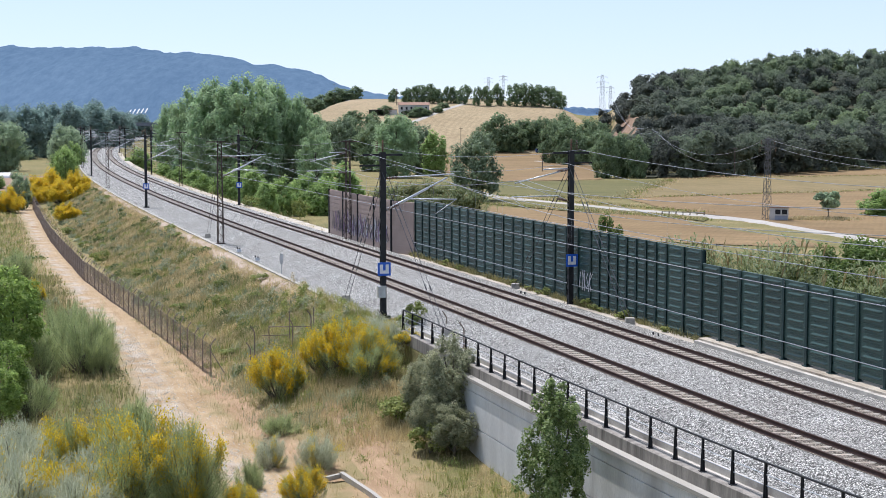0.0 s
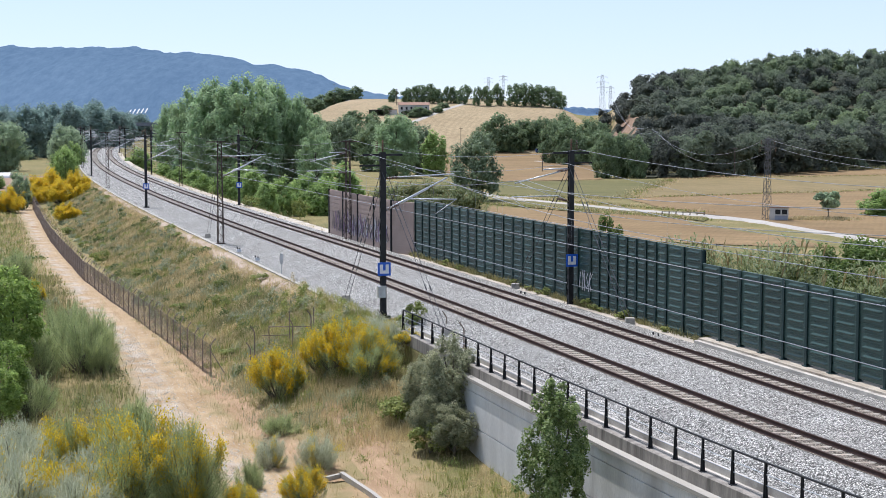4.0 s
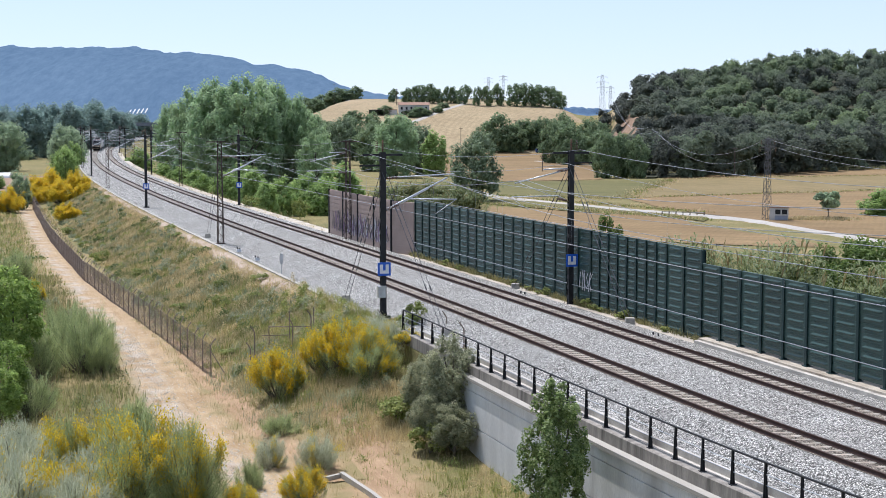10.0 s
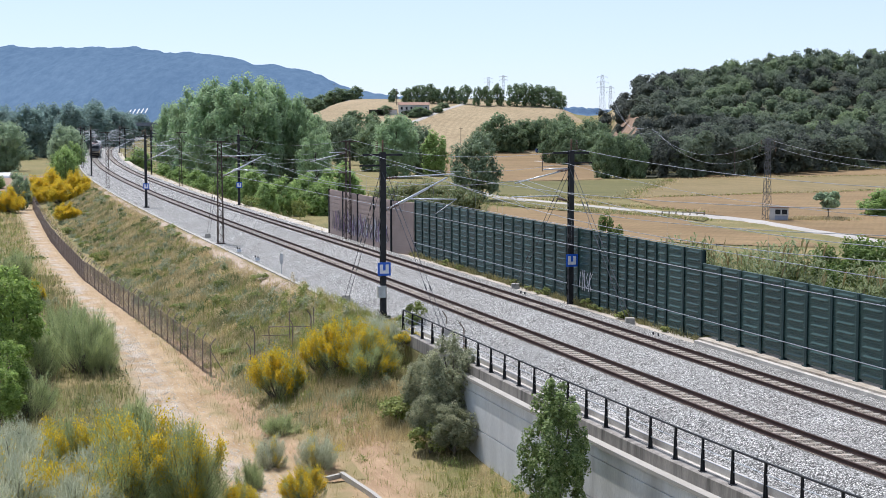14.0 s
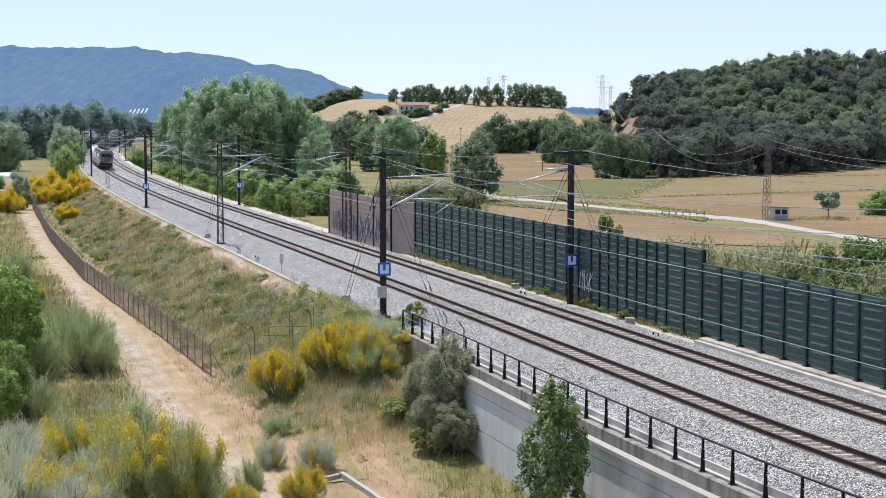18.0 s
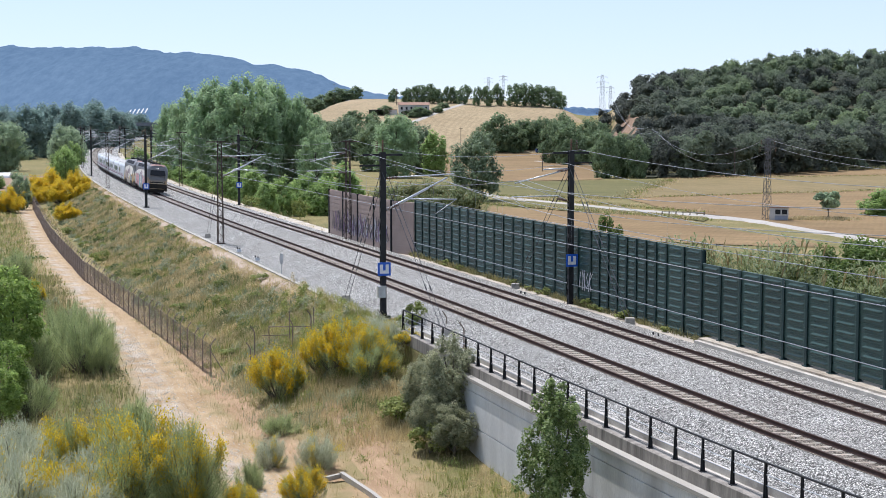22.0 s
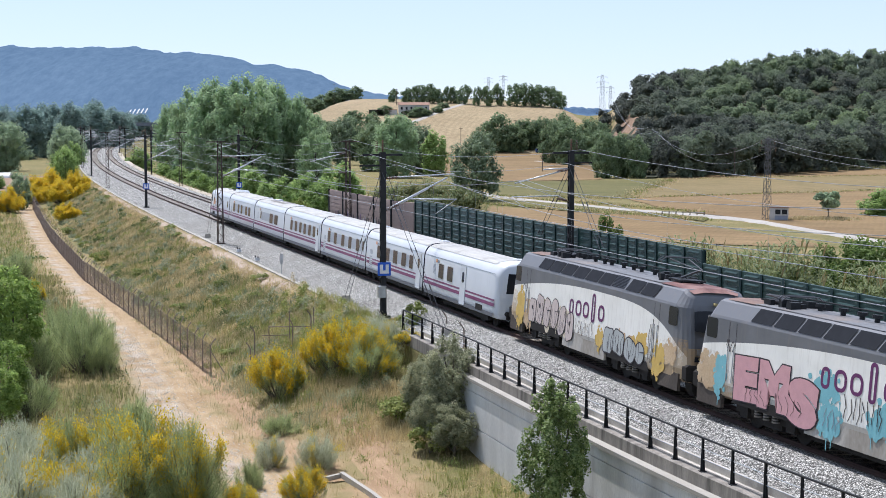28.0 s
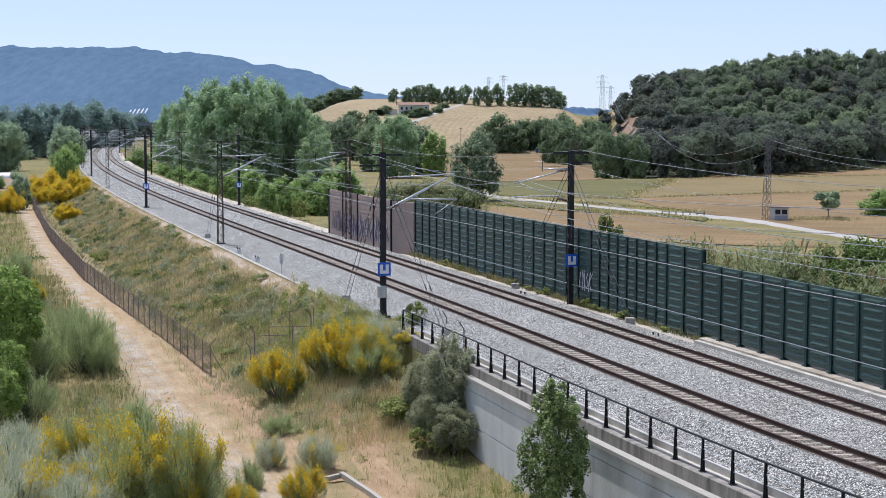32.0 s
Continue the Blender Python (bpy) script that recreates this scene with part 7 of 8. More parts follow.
# ---- broom bushes: domes of thin upright stems, some in yellow flower ----
def broom_model(label, h, w, n, seed, mat, flowers):
    """Upright brushes of thin stems on bare branches; flowers: share of the brushes in flower, and how thick."""
    rs = np.random.RandomState(seed)
    t = tagged(empty("broom_bush"), label, "bush")
    m = 70
    dirs = unit(rs.normal(size=(m, 3)))
    dirs[:, 2] = np.abs(dirs[:, 2])
    dirs = unit(dirs + np.array([0, 0, 0.22]))
    reach = rs.uniform(0.42, 0.92, m)
    B = dirs * reach[:, None] * np.array([w / 2, w / 2, h * 0.8])
    axis = unit(dirs * np.array([0.75, 0.75, 0.3]) + np.array([0, 0, 0.9]) + rs.normal(size=(m, 3)) * 0.16)
    L = rs.uniform(0.20, 0.36, m) * (w + h) / 2

    def strands(n, along, fan, long, wid):
        k = rs.randint(0, m, n)
        d = unit(axis[k] + fan * rs.normal(size=(n, 3)))
        P = B[k] + axis[k] * (L[k] * rs.uniform(*along, n))[:, None] + rs.normal(size=(n, 3)) * (0.15 * L[k])[:, None]
        P[:, 2] = np.maximum(P[:, 2], 0.02)
        ln = rs.uniform(*long, n)
        side = unit(np.cross(d, rs.normal(size=(n, 3)))) * (wid * rs.uniform(0.6, 1.4, n))[:, None]
        droop = np.array([0, 0, 1.0]) * (ln * 0.08)[:, None]
        return np.stack([P - side * 0.5, P + side * 0.5, P + d * ln[:, None] - droop], 1), k
    n = int(n * 0.62)
    co, _ = strands(n, (-0.3, 0.62), 0.38, (0.18, 0.46), 0.023)
    ob = new("foliage", raw_mesh("foliage", co.reshape(-1, 3), np.arange(3 * n).reshape(n, 3), mat))
    ob.parent = t
    if flowers:
        sel = rs.uniform(0, 1, m) < flowers[0]
        co, k = strands(int(n * flowers[1] * 4.0), (0.15, 0.92), 0.8, (0.06, 0.12), 0.074)
        q = co[sel[k]].reshape(-1, 3)
        ob = tagged(new("blossom", raw_mesh("blossom", q, np.arange(len(q)).reshape(-1, 3), M_BROOMFLOWER)), "dense yellow blossom")
        ob.parent = t
    f = Form()
    for i in range(m):
        f.tube([(B[i, 0] * 0.12, B[i, 1] * 0.12, -0.1), tuple(B[i] * np.array([0.55, 0.55, 0.4])), tuple(B[i] + axis[i] * L[i] * 0.4)], [0.042, 0.028, 0.012], 4)
    part("branchwork", f, M_BARK, t)
    return t


model("broom", broom_model("green broom bush with scattered yellow flowers", 3.6, 4.6, 19000, 31, M_BROOM, (0.38, 0.4)), 4.6, 3.6)
model("broom_yellow", broom_model("broom bush in dense yellow flower", 2.6, 3.6, 11000, 32, M_BROOM, (0.55, 0.7)), 3.6, 2.6)
model("broom_grey", broom_model("pale grey-green broom bush past flowering", 3.0, 4.2, 19000, 33, M_BROOMGREY, (0.1, 0.25)), 4.2, 3.0)
model("broom_green", broom_model("dull green broom thicket without flowers", 3.0, 4.2, 15000, 34, M_BROOM, None), 4.2, 3.0)
model("broom_full", broom_model("round broom bush covered in yellow flowers", 2.4, 3.8, 5500, 35, M_BROOM, (0.97, 2.6)), 3.8, 2.4)
_BUSH = {
    "broom": [(-11.9, 54.5, 3.6, 3.6), (-13.6, 61.5, 3.2, 3.2), (-11.2, 56.4, 4.6, 4.5), (-9.7, 55.6, 3.4, 4.1), (-13.1, 57.7, 2.9, 4.0), (-3.8, 73.9, 3.1, 2.9), (-14.9, 58.8, 2.9, 3.6)],
    "broom_yellow": [(-32.9, 118.5, 2.0, 2.6), (-12.2, 56.8, 2.4, 3.4), (-15.2, 53.0, 2.4, 2.2), (-9.6, 55.2, 1.6, 1.8), (-5.4, 75.5, 3.2, 3.2), (-3.9, 74.8, 2.6, 2.6), (-8.4, 75.0, 3.1, 3.0), (-5.4, 56.4, 1.8, 1.8), (-14.6, 53.9, 3.1, 2.7), (-7.8, 56.1, 1.5, 1.1), (-10.3, 60.5, 1.6, 1.8), (-1.8, 74.8, 1.4, 0.7), (-33.5, 120.4, 1.8, 1.9), (-4.8, 76.0, 2.6, 2.8), (-6.5, 76.9, 2.1, 2.4)],
    "broom_grey": [(-13.2, 55.5, 3.0, 3.0), (-16.2, 56.0, 3.6, 3.4), (-17.5, 61.0, 3.2, 2.8), (-13.2, 51.9, 3.4, 2.9), (-15.4, 51.8, 4.0, 3.4), (-7.4, 62.5, 1.6, 1.7), (-5.4, 62.3, 2.1, 1.8), (-10.6, 60.4, 1.8, 2.5), (-2.5, 76.5, 1.8, 1.7), (-3.7, 77.7, 2.7, 1.8)],
    "broom_green": [(-39.7, 136.7, 3.7, 3.6), (-22.9, 90.9, 3.1, 4.2), (-21.2, 88.9, 2.7, 4.0), (-26.2, 98.8, 2.3, 3.1), (-21.3, 86.9, 4.3, 4.5), (-23.6, 90.9, 3.1, 3.7), (-20.0, 86.0, 2.0, 2.7), (-23.5, 85.2, 2.9, 3.6), (-7.8, 58.7, 1.3, 1.6), (-7.6, 68.8, 2.1, 1.2), (-14.9, 71.2, 1.6, 1.9), (-20.9, 74.0, 3.1, 2.9)],
    "broom_full": [(-73.4, 275.3, 8.0, 5.3), (-63.8, 257.5, 5.3, 4.1), (-64.9, 252.7, 7.7, 3.9), (-54.6, 214.2, 4.1, 2.5), (-70.8, 240.9, 5.1, 3.9), (-73.7, 266.4, 5.1, 3.3)],
}
for _k, _rows in _BUSH.items():
    for _r in _rows:
        put_tree(_k, *_r)
for _i, _k in enumerate(_BUSH):
    MODELS[_k][0].matrix_basis = pose(-40.0 - 6 * _i, -20.0, stand(-40.0 - 6 * _i, -20.0) - 0.05)


# ---- grass ----
def grass(name, mat, n, area, hgt, wid, want, label, seed, lean=0.6, raise_by=0.0):
    """Tufts of blades scattered over s0..s1 along and d0..d1 across the line, where want(x, y, d) allows."""
    rs = np.random.RandomState(seed)
    s0, s1, d0, d1 = area
    s, d = s0 + (s1 - s0) * rs.uniform(0, 1, n) ** 1.25, rs.uniform(d0, d1, n)
    y, k = np.interp(s, _ts, _ty), np.interp(s, _ts, _tslope)
    x, q = np.interp(s, _ts, _tx), np.sqrt(1 + k * k)
    X, Y = x + K * d / q, y - k * K * d / q
    ok = rs.uniform(0, 1, n) < want(X, Y, d, s)
    X, Y = X[ok], Y[ok]
    m = 6
    N = len(X)
    bx = np.repeat(X, m) + rs.normal(size=N * m) * 0.10
    by = np.repeat(Y, m) + rs.normal(size=N * m) * 0.10
    bz = relief(bx, by) - 0.03 + raise_by
    far = np.clip(by / 90.0, 0.8, 2.6)
    h = rs.uniform(0.45, 1.15, N * m) * hgt * np.repeat(rs.uniform(0.6, 1.25, N), m)
    a = rs.uniform(0, 2 * math.pi, N * m)
    ax, ay = np.cos(a), np.sin(a)
    t = rs.uniform(0.1, 1.0, N * m) * lean * h
    b = a + rs.uniform(0.8, 2.2, N * m)
    w = wid * far * rs.uniform(0.6, 1.3, N * m)
    co = np.stack([np.stack([bx - np.cos(b) * w / 2, by - np.sin(b) * w / 2, bz], 1), np.stack([bx + np.cos(b) * w / 2, by + np.sin(b) * w / 2, bz], 1),
                   np.stack([bx + ax * t, by + ay * t, bz + h], 1)], 1).reshape(-1, 3)
    me = raw_mesh(name, co, np.arange(3 * N * m).reshape(-1, 3), mat)
    return tagged(new(name, me), label, "grass", kind="stuff")


def off_path(x, y):
    """1 away from the sandy track, 0 on it."""
    px = np.interp(y, [40, 50, 60.7, 71, 86.1, 100.6, 133.8, 173.6, 245.4, 310], [-2.0, -4.8, -7.6, -11.9, -16.7, -21.2, -32.8, -46.3, -68.9, -92])
    half = np.interp(y, [42, 71, 100, 330], [1.9, 1.7, 1.7, 1.5])
    bare = 1 - 0.75 * lump(x, y, -2.2, 58.5, 2.2, 6.0) - 0.7 * lump(x, y, -7.0, 66.5, 2.0, 5.0, 0.3) - 0.7 * lump(x, y, -12.5, 79, 2.0, 9.0, 0.3)
    return smooth01(0.7, 1.7, np.abs(x - px) / half) * np.clip(bare, 0, 1)


def greenness(x, y):
    return smooth01(-0.3, 0.4, 0.45 * fnoise(x, y, 7.0, 2) + 0.6 * fnoise(x * 0.8 + y * 0.6, y * 0.8 - x * 0.6, 2.1, 9) + 0.5 * fnoise(x * 0.6 - y * 0.8, x * 0.8 + y * 0.6, 0.9, 4))


_dry = lambda x, y, d, s: off_path(x, y) * (1 - 0.75 * greenness(x, y))
_green = lambda x, y, d, s: off_path(x, y) * greenness(x, y) * 0.62
grass("dry_grass", M_DRYGRASS, 48000, (46, 300, -13.5, -6.0), 0.5, 0.034, _dry, "tufts of dry straw-coloured grass on the bank", 41)
grass("green_grass", M_GREENGRASS, 34000, (46, 300, -14, -6.6), 0.52, 0.036, _green, "tufts of green grass on the bank", 42)
grass("yellow_green_grass", M_YELLOWGRASS, 13000, (54, 92, -9.5, -4.5), 0.6, 0.03, lambda x, y, d, s: 0.95 * np.exp(-((s - 66) / 9) ** 2) * (0.25 + 0.75 * smooth01(-0.3, 0.4, fnoise(x, y, 1.3, 7))), "lush yellow-green grass beside the ballast", 43)
grass("dry_grass", M_DRYGRASS, 13000, (20, 240, -42, -15), 0.6, 0.034, _dry, "tufts of dry grass beside the sandy track", 44)
grass("green_grass", M_GREENGRASS, 24000, (20, 240, -42, -15), 0.65, 0.036, _green, "tufts of green grass beside the sandy track", 45)
grass("dry_grass", M_DRYGRASS, 9000, (20, 62, -15, -5.8), 0.42, 0.026, lambda x, y, d, s: _dry(x, y, d, s) * 0.7, "sparse dry grass below the retaining wall", 46)
grass("green_grass", M_GREENGRASS, 9000, (20, 62, -12, -5.7), 0.46, 0.028, lambda x, y, d, s: _green(x, y, d, s) * 0.8, "sparse green grass below the retaining wall", 47)
grass("edge_grass", M_DRYGRASS, 4000, (58, 260, -5.9, -5.1), 0.24, 0.03, lambda x, y, d, s: smooth01(-0.5, 0.4, fnoise(x, y, 4.0, 1)), "dry grass hanging over the ballast edge", 51)
grass("path_grass", M_DRYGRASS, 9000, (50, 130, -15.5, -12.5), 0.32, 0.03, lambda x, y, d, s: 0.25 + 0 * x, "short dry grass between the track and the fence", 52)
grass("scrub_grass", M_SCRUBGRASS, 20000, (20, 130, -42, -15), 0.55, 0.034, lambda x, y, d, s: off_path(x, y), "olive-grey scrubby grass beside the sandy track", 53)
_clump = lambda x, y, sc, sd: smooth01(0.15, 0.5, fnoise(x, y, sc, sd) + 0.35 * fnoise(x, y, sc * 0.35, sd + 3))
grass("bank_scrub", M_SCRUBGRASS, 26000, (50, 260, -13.5, -7.0), 0.62, 0.036, lambda x, y, d, s: off_path(x, y) * _clump(x, y, 2.6, 5), "clumps of olive scrub on the bank", 54)
grass("sage_weeds", M_SAGE, 26000, (50, 260, -14.5, -7.0), 0.55, 0.04, lambda x, y, d, s: off_path(x, y) * _clump(x, y, 2.1, 11), "clumps of grey-green weeds on the bank", 55)
grass("dark_weeds", M_DARKWEED, 22000, (50, 260, -14.5, -7.2), 0.6, 0.045, lambda x, y, d, s: off_path(x, y) * smooth01(0.45, 0.75, fnoise(x, y, 2.3, 19)), "clumps of darker green weeds on the bank", 56)
grass("verge_weeds", M_SCRUBGRASS, 6000, (48, 100, 9.12, 9.42), 0.42, 0.026, lambda x, y, d, s: 0.1 + 0.6 * smooth01(-0.3, 0.5, fnoise(x, y, 3.0, 6)), "yellow-green weeds along the foot of the noise barrier", 48, 0.6, 0.28)
grass("verge_grass", M_DRYGRASS, 9000, (100, 330, 8.6, 22), 0.5, 0.03, lambda x, y, d, s: 0.8 + 0 * x, "dry grass on the verge beyond the far track", 49)
grass("field_grass", M_DRYGRASS, 6000, (20, 150, 20, 60), 0.7, 0.03, lambda x, y, d, s: 0.6 + 0 * x, "dry grass in the field behind the barrier", 50)


def weed_clumps(name, mat, n, leaves, area, wide, high, want, label, seed, leaf=0.05):
    """Low rounded weeds and dwarf shrubs, each a small dome of leaves."""
    rs = np.random.RandomState(seed)
    s0, s1, d0, d1 = area
    q, d = s0 + (s1 - s0) * rs.uniform(0, 1, n) ** 1.4, rs.uniform(d0, d1, n)
    y, k = np.interp(q, _ts, _ty), np.interp(q, _ts, _tslope)
    x, g = np.interp(q, _ts, _tx), np.sqrt(1 + k * k)
    X, Y = x + K * d / g, y - k * K * d / g
    ok = rs.uniform(0, 1, n) < want(X, Y, d, q)
    X, Y = X[ok], Y[ok]
    N = len(X)
    W, H = rs.uniform(*wide, N), rs.uniform(*high, N)
    i = np.repeat(np.arange(N), leaves)
    v = unit(rs.normal(size=(N * leaves, 3)))
    v[:, 2] = np.abs(v[:, 2])
    bump_ = 1 + 0.25 * np.sin(7 * v[:, 0] + i) * np.cos(6 * v[:, 1] + 2 * i)
    rad = rs.uniform(0.45, 1.0, N * leaves) ** 0.5 * bump_
    P = np.stack([X[i] + v[:, 0] * W[i] / 2 * rad, Y[i] + v[:, 1] * W[i] / 2 * rad, relief(X, Y)[i] + v[:, 2] * H[i] * rad], 1)
    far = np.clip(Y[i] / 90.0, 0.8, 2.2)
    co, fa = leaf_quads(P, unit(v + np.array([0, 0, 0.5])), leaf * far, 3.4, 0.9)
    return tagged(new(name, raw_mesh(name, co, fa, mat)), label, "weeds", kind="stuff")


_bank = (48, 240, -14.0, -6.3)
_all = lambda x, y, d, s: off_path(x, y)
weed_clumps("weed_clumps", M_DARKWEED, 70, 170, _bank, (0.5, 1.5), (0.3, 0.8), _all, "low dark green weeds scattered over the bank", 91)
weed_clumps("weed_clumps", M_SAGE, 130, 170, _bank, (0.5, 1.6), (0.3, 0.8), _all, "low grey-green dwarf shrubs on the bank", 92)
weed_clumps("weed_clumps", M_HERB, 60, 150, _bank, (0.4, 1.2), (0.25, 0.6), _all, "low fresh green weeds on the bank", 93)
weed_clumps("dry_weeds", M_DRYGRASS, 420, 130, _bank, (0.4, 1.3), (0.3, 0.75), _all, "dry pale seed-headed weeds on the bank", 94, 0.035)
weed_clumps("weed_clumps", M_DARKWEED, 90, 170, (20, 150, -40, -15.5), (0.6, 2.0), (0.4, 1.1), _all, "dark green weeds beside the sandy track", 95)
weed_clumps("weed_clumps", M_SAGE, 90, 170, (20, 150, -40, -15.5), (0.6, 1.8), (0.4, 1.0), _all, "grey-green weeds beside the sandy track", 96)
weed_clumps("weed_clumps", M_HERB, 70, 170, (55, 80, -9.0, -5.0), (0.4, 1.1), (0.4, 0.9), _all, "fresh green weeds among the grass beside the ballast", 99)
weed_clumps("weed_clumps", M_SAGE, 60, 170, (55, 80, -9.5, -5.2), (0.4, 1.2), (0.4, 0.9), _all, "grey-green weeds among the grass beside the ballast", 100)
weed_clumps("dry_weeds", M_DRYGRASS, 90, 120, (55, 85, -9.0, -5.0), (0.4, 1.0), (0.4, 0.9), _all, "dry seed heads among the grass beside the ballast", 101, 0.035)
weed_clumps("dry_weeds", M_DRYGRASS, 160, 80, (16, 60, -14, -5.9), (0.3, 1.0), (0.2, 0.5), _all, "dry weeds on the bare ground below the wall", 97, 0.035)
weed_clumps("weed_clumps", M_HERB, 60, 90, (16, 60, -12, -5.9), (0.3, 0.9), (0.2, 0.5), _all, "small green weeds below the wall", 98, 0.045)


def reed_model():
    """A stand of tall reeds: many arching leaves on upright canes."""
    rs = np.random.RandomState(61)
    t = tagged(empty("reed_clump"), "clump of tall green reeds behind the noise barrier", "reeds", "reed clumps")
    n, m = 1900, 110
    cx, cy = rs.normal(size=m) * 0.9, rs.normal(size=m) * 0.9
    ch = rs.uniform(4.6, 7.2, m)
    k = rs.randint(0, m, n)
    f_ = rs.uniform(0.25, 1.0, n) ** 0.7
    a = rs.uniform(0, 2 * math.pi, n)
    P = np.stack([cx[k] + 0.12 * f_ * np.cos(k), cy[k] + 0.12 * f_ * np.sin(k), ch[k] * f_], 1)
    L = rs.uniform(0.35, 0.85, n)
    d = unit(np.stack([np.cos(a), np.sin(a), rs.uniform(0.1, 1.2, n)], 1))
    tip = P + d * L[:, None] - np.array([0, 0, 1]) * (0.3 * L)[:, None]
    mid = P + d * (L * 0.55)[:, None]
    side = unit(np.cross(d, np.array([0, 0, 1.0]))) * 0.068
    co = np.stack([P, mid + side, tip, mid - side], 1).reshape(-1, 3)
    ob = new("leaves_mass", raw_mesh("leaves_mass", co, np.arange(4 * n).reshape(n, 4), M_REED))
    ob.parent = t
    f = Form()
    for i in range(m):
        f.tube([(cx[i], cy[i], -0.1), (cx[i] + 0.1, cy[i], ch[i])], [0.014, 0.006], 3, 0, False)
    tagged(part("cane_mass", f, M_YELLOWGRASS, t), kind="stuff")
    f = Form()
    for i in range(0, m, 9):
        f.tube([(cx[i] + 0.1, cy[i], ch[i] - 0.1), (cx[i] + 0.16, cy[i] + 0.05, ch[i] + 0.3), (cx[i] + 0.3, cy[i] + 0.1, ch[i] + 0.55)], [0.02, 0.06, 0.01], 5)
    tagged(part("plume_mass", f, M_DRYGRASS, t), "feathery straw-coloured plumes", kind="stuff")
    return t


model("reed", reed_model(), 3.6, 7.0)
_rng = random.Random(8)
for _i in range(30):
    _s = 29 + _i * 1.15
    _p = track(_s, _rng.uniform(13.2, 19.0))
    put_tree("reed", _p.x, _p.y, _rng.uniform(2.6, 4.2), _rng.uniform(7.3, 8.7) * (0.74 if _s < 40 else 0.95))
for _i in range(16):
    _s = 92 + _i * 3.4
    _p = track(_s, _rng.uniform(15, 22.0))
    put_tree("reed", _p.x, _p.y, _rng.uniform(3.0, 5.0), _rng.uniform(3.2, 4.6))
for _x, _y, _w, _h in ((-10.5, 252, 4.5, 4.0), (-8.0, 244, 5.0, 5.2), (-5.2, 240, 5.0, 5.6), (-2.4, 244, 5.2, 5.8), (0.2, 238, 5.0, 5.4), (2.6, 234, 5.0, 4.8), (4.8, 230, 4.6, 4.0), (-6.6, 232, 4.6, 3.6), (-1.0, 230, 4.6, 3.8)):
    put_tree("reed", _x, _y, _w, _h)
MODELS["reed"][0].matrix_basis = pose(-80.0, -20.0, stand(-80.0, -20.0) - 0.05)


# weeds in clumps along the foot of the barrier
_rng = random.Random(31)
for _i in range(16):
    _s = 52 + 52 * _rng.random()
    _p = track(_s, _rng.uniform(9.1, 9.3))
    _w = _rng.uniform(0.5, 1.1)
    copy_thing(MODELS["shrub"][0], pose(_p.x, _p.y, -0.52, 0, 0, _rng.uniform(0, 360)) @ Matrix.Diagonal((_w / 2.4, _w / 2.4, _rng.uniform(0.3, 0.7) / 2.0, 1)))


def gravel_stones():
    """Loose stones strewn over the middle and one side of the sandy track."""
    rs = np.random.RandomState(71)
    n = 6500
    y = 46 + 60 * rs.uniform(0, 1, n) ** 1.2
    px = np.interp(y, [40, 50, 60.7, 71, 86.1, 100.6, 133.8], [-2.0, -4.8, -7.6, -11.9, -16.7, -21.2, -32.8])
    x = px - 0.35 + rs.normal(size=n) * 0.75
    z = relief(x, y) + 0.10
    r = rs.uniform(0.015, 0.05, n)
    o = np.array([(1, 0, 0), (0, 1, 0), (-1, 0, 0), (0, -1, 0), (0, 0, 0.7), (0, 0, -0.7)], float)
    co = o[None] * (r[:, None, None] * rs.uniform(0.6, 1.3, (n, 6, 1))) + np.stack([x, y, z], 1)[:, None, :]
    t = np.array([(0, 1, 4), (1, 2, 4), (2, 3, 4), (3, 0, 4), (1, 0, 5), (2, 1, 5), (3, 2, 5), (0, 3, 5)])
    fa = (t[None] + 6 * np.arange(n)[:, None, None]).reshape(-1, 3)
    return tagged(new("gravel", raw_mesh("gravel", co.reshape(-1, 3), fa, M_STONE)), "loose pale grey stones on the track", "gravel", kind="stuff")


M_STONE = leafy("loose_stone", (0.30, 0.29, 0.27), (0.60, 0.58, 0.54), 0.0, 2.0, 0.9)
gravel_stones()


def margin(name, mat, lines, n, spread, h, label, seed):
    """Rough grass and weeds along the edges of fields and roads."""
    rs = np.random.RandomState(seed)
    P = []
    for (x0, y0), (x1, y1) in lines:
        t = rs.uniform(0, 1, n)
        P.append(np.stack([x0 + (x1 - x0) * t + rs.normal(size=n) * spread, y0 + (y1 - y0) * t + rs.normal(size=n) * spread], 1))
    P = np.concatenate(P)
    P = P[fnoise(P[:, 0], P[:, 1], 5.0, seed) > -0.35]
    m = len(P)
    z = relief(P[:, 0], P[:, 1]) + 0.1
    a = rs.uniform(0, math.pi, m)
    w, hh = rs.uniform(0.08, 0.22, m), h * rs.uniform(0.4, 1.3, m)
    dx, dy = np.cos(a) * w, np.sin(a) * w
    lean = rs.normal(size=(m, 2)) * 0.3 * hh[:, None]
    co = np.stack([np.stack([P[:, 0] - dx, P[:, 1] - dy, z], 1), np.stack([P[:, 0] + dx, P[:, 1] + dy, z], 1), np.stack([P[:, 0] + lean[:, 0], P[:, 1] + lean[:, 1], z + hh], 1)], 1)
    return tagged(new(name, raw_mesh(name, co.reshape(-1, 3), np.arange(3 * m).reshape(-1, 3), mat)), label, "grass", kind="stuff")


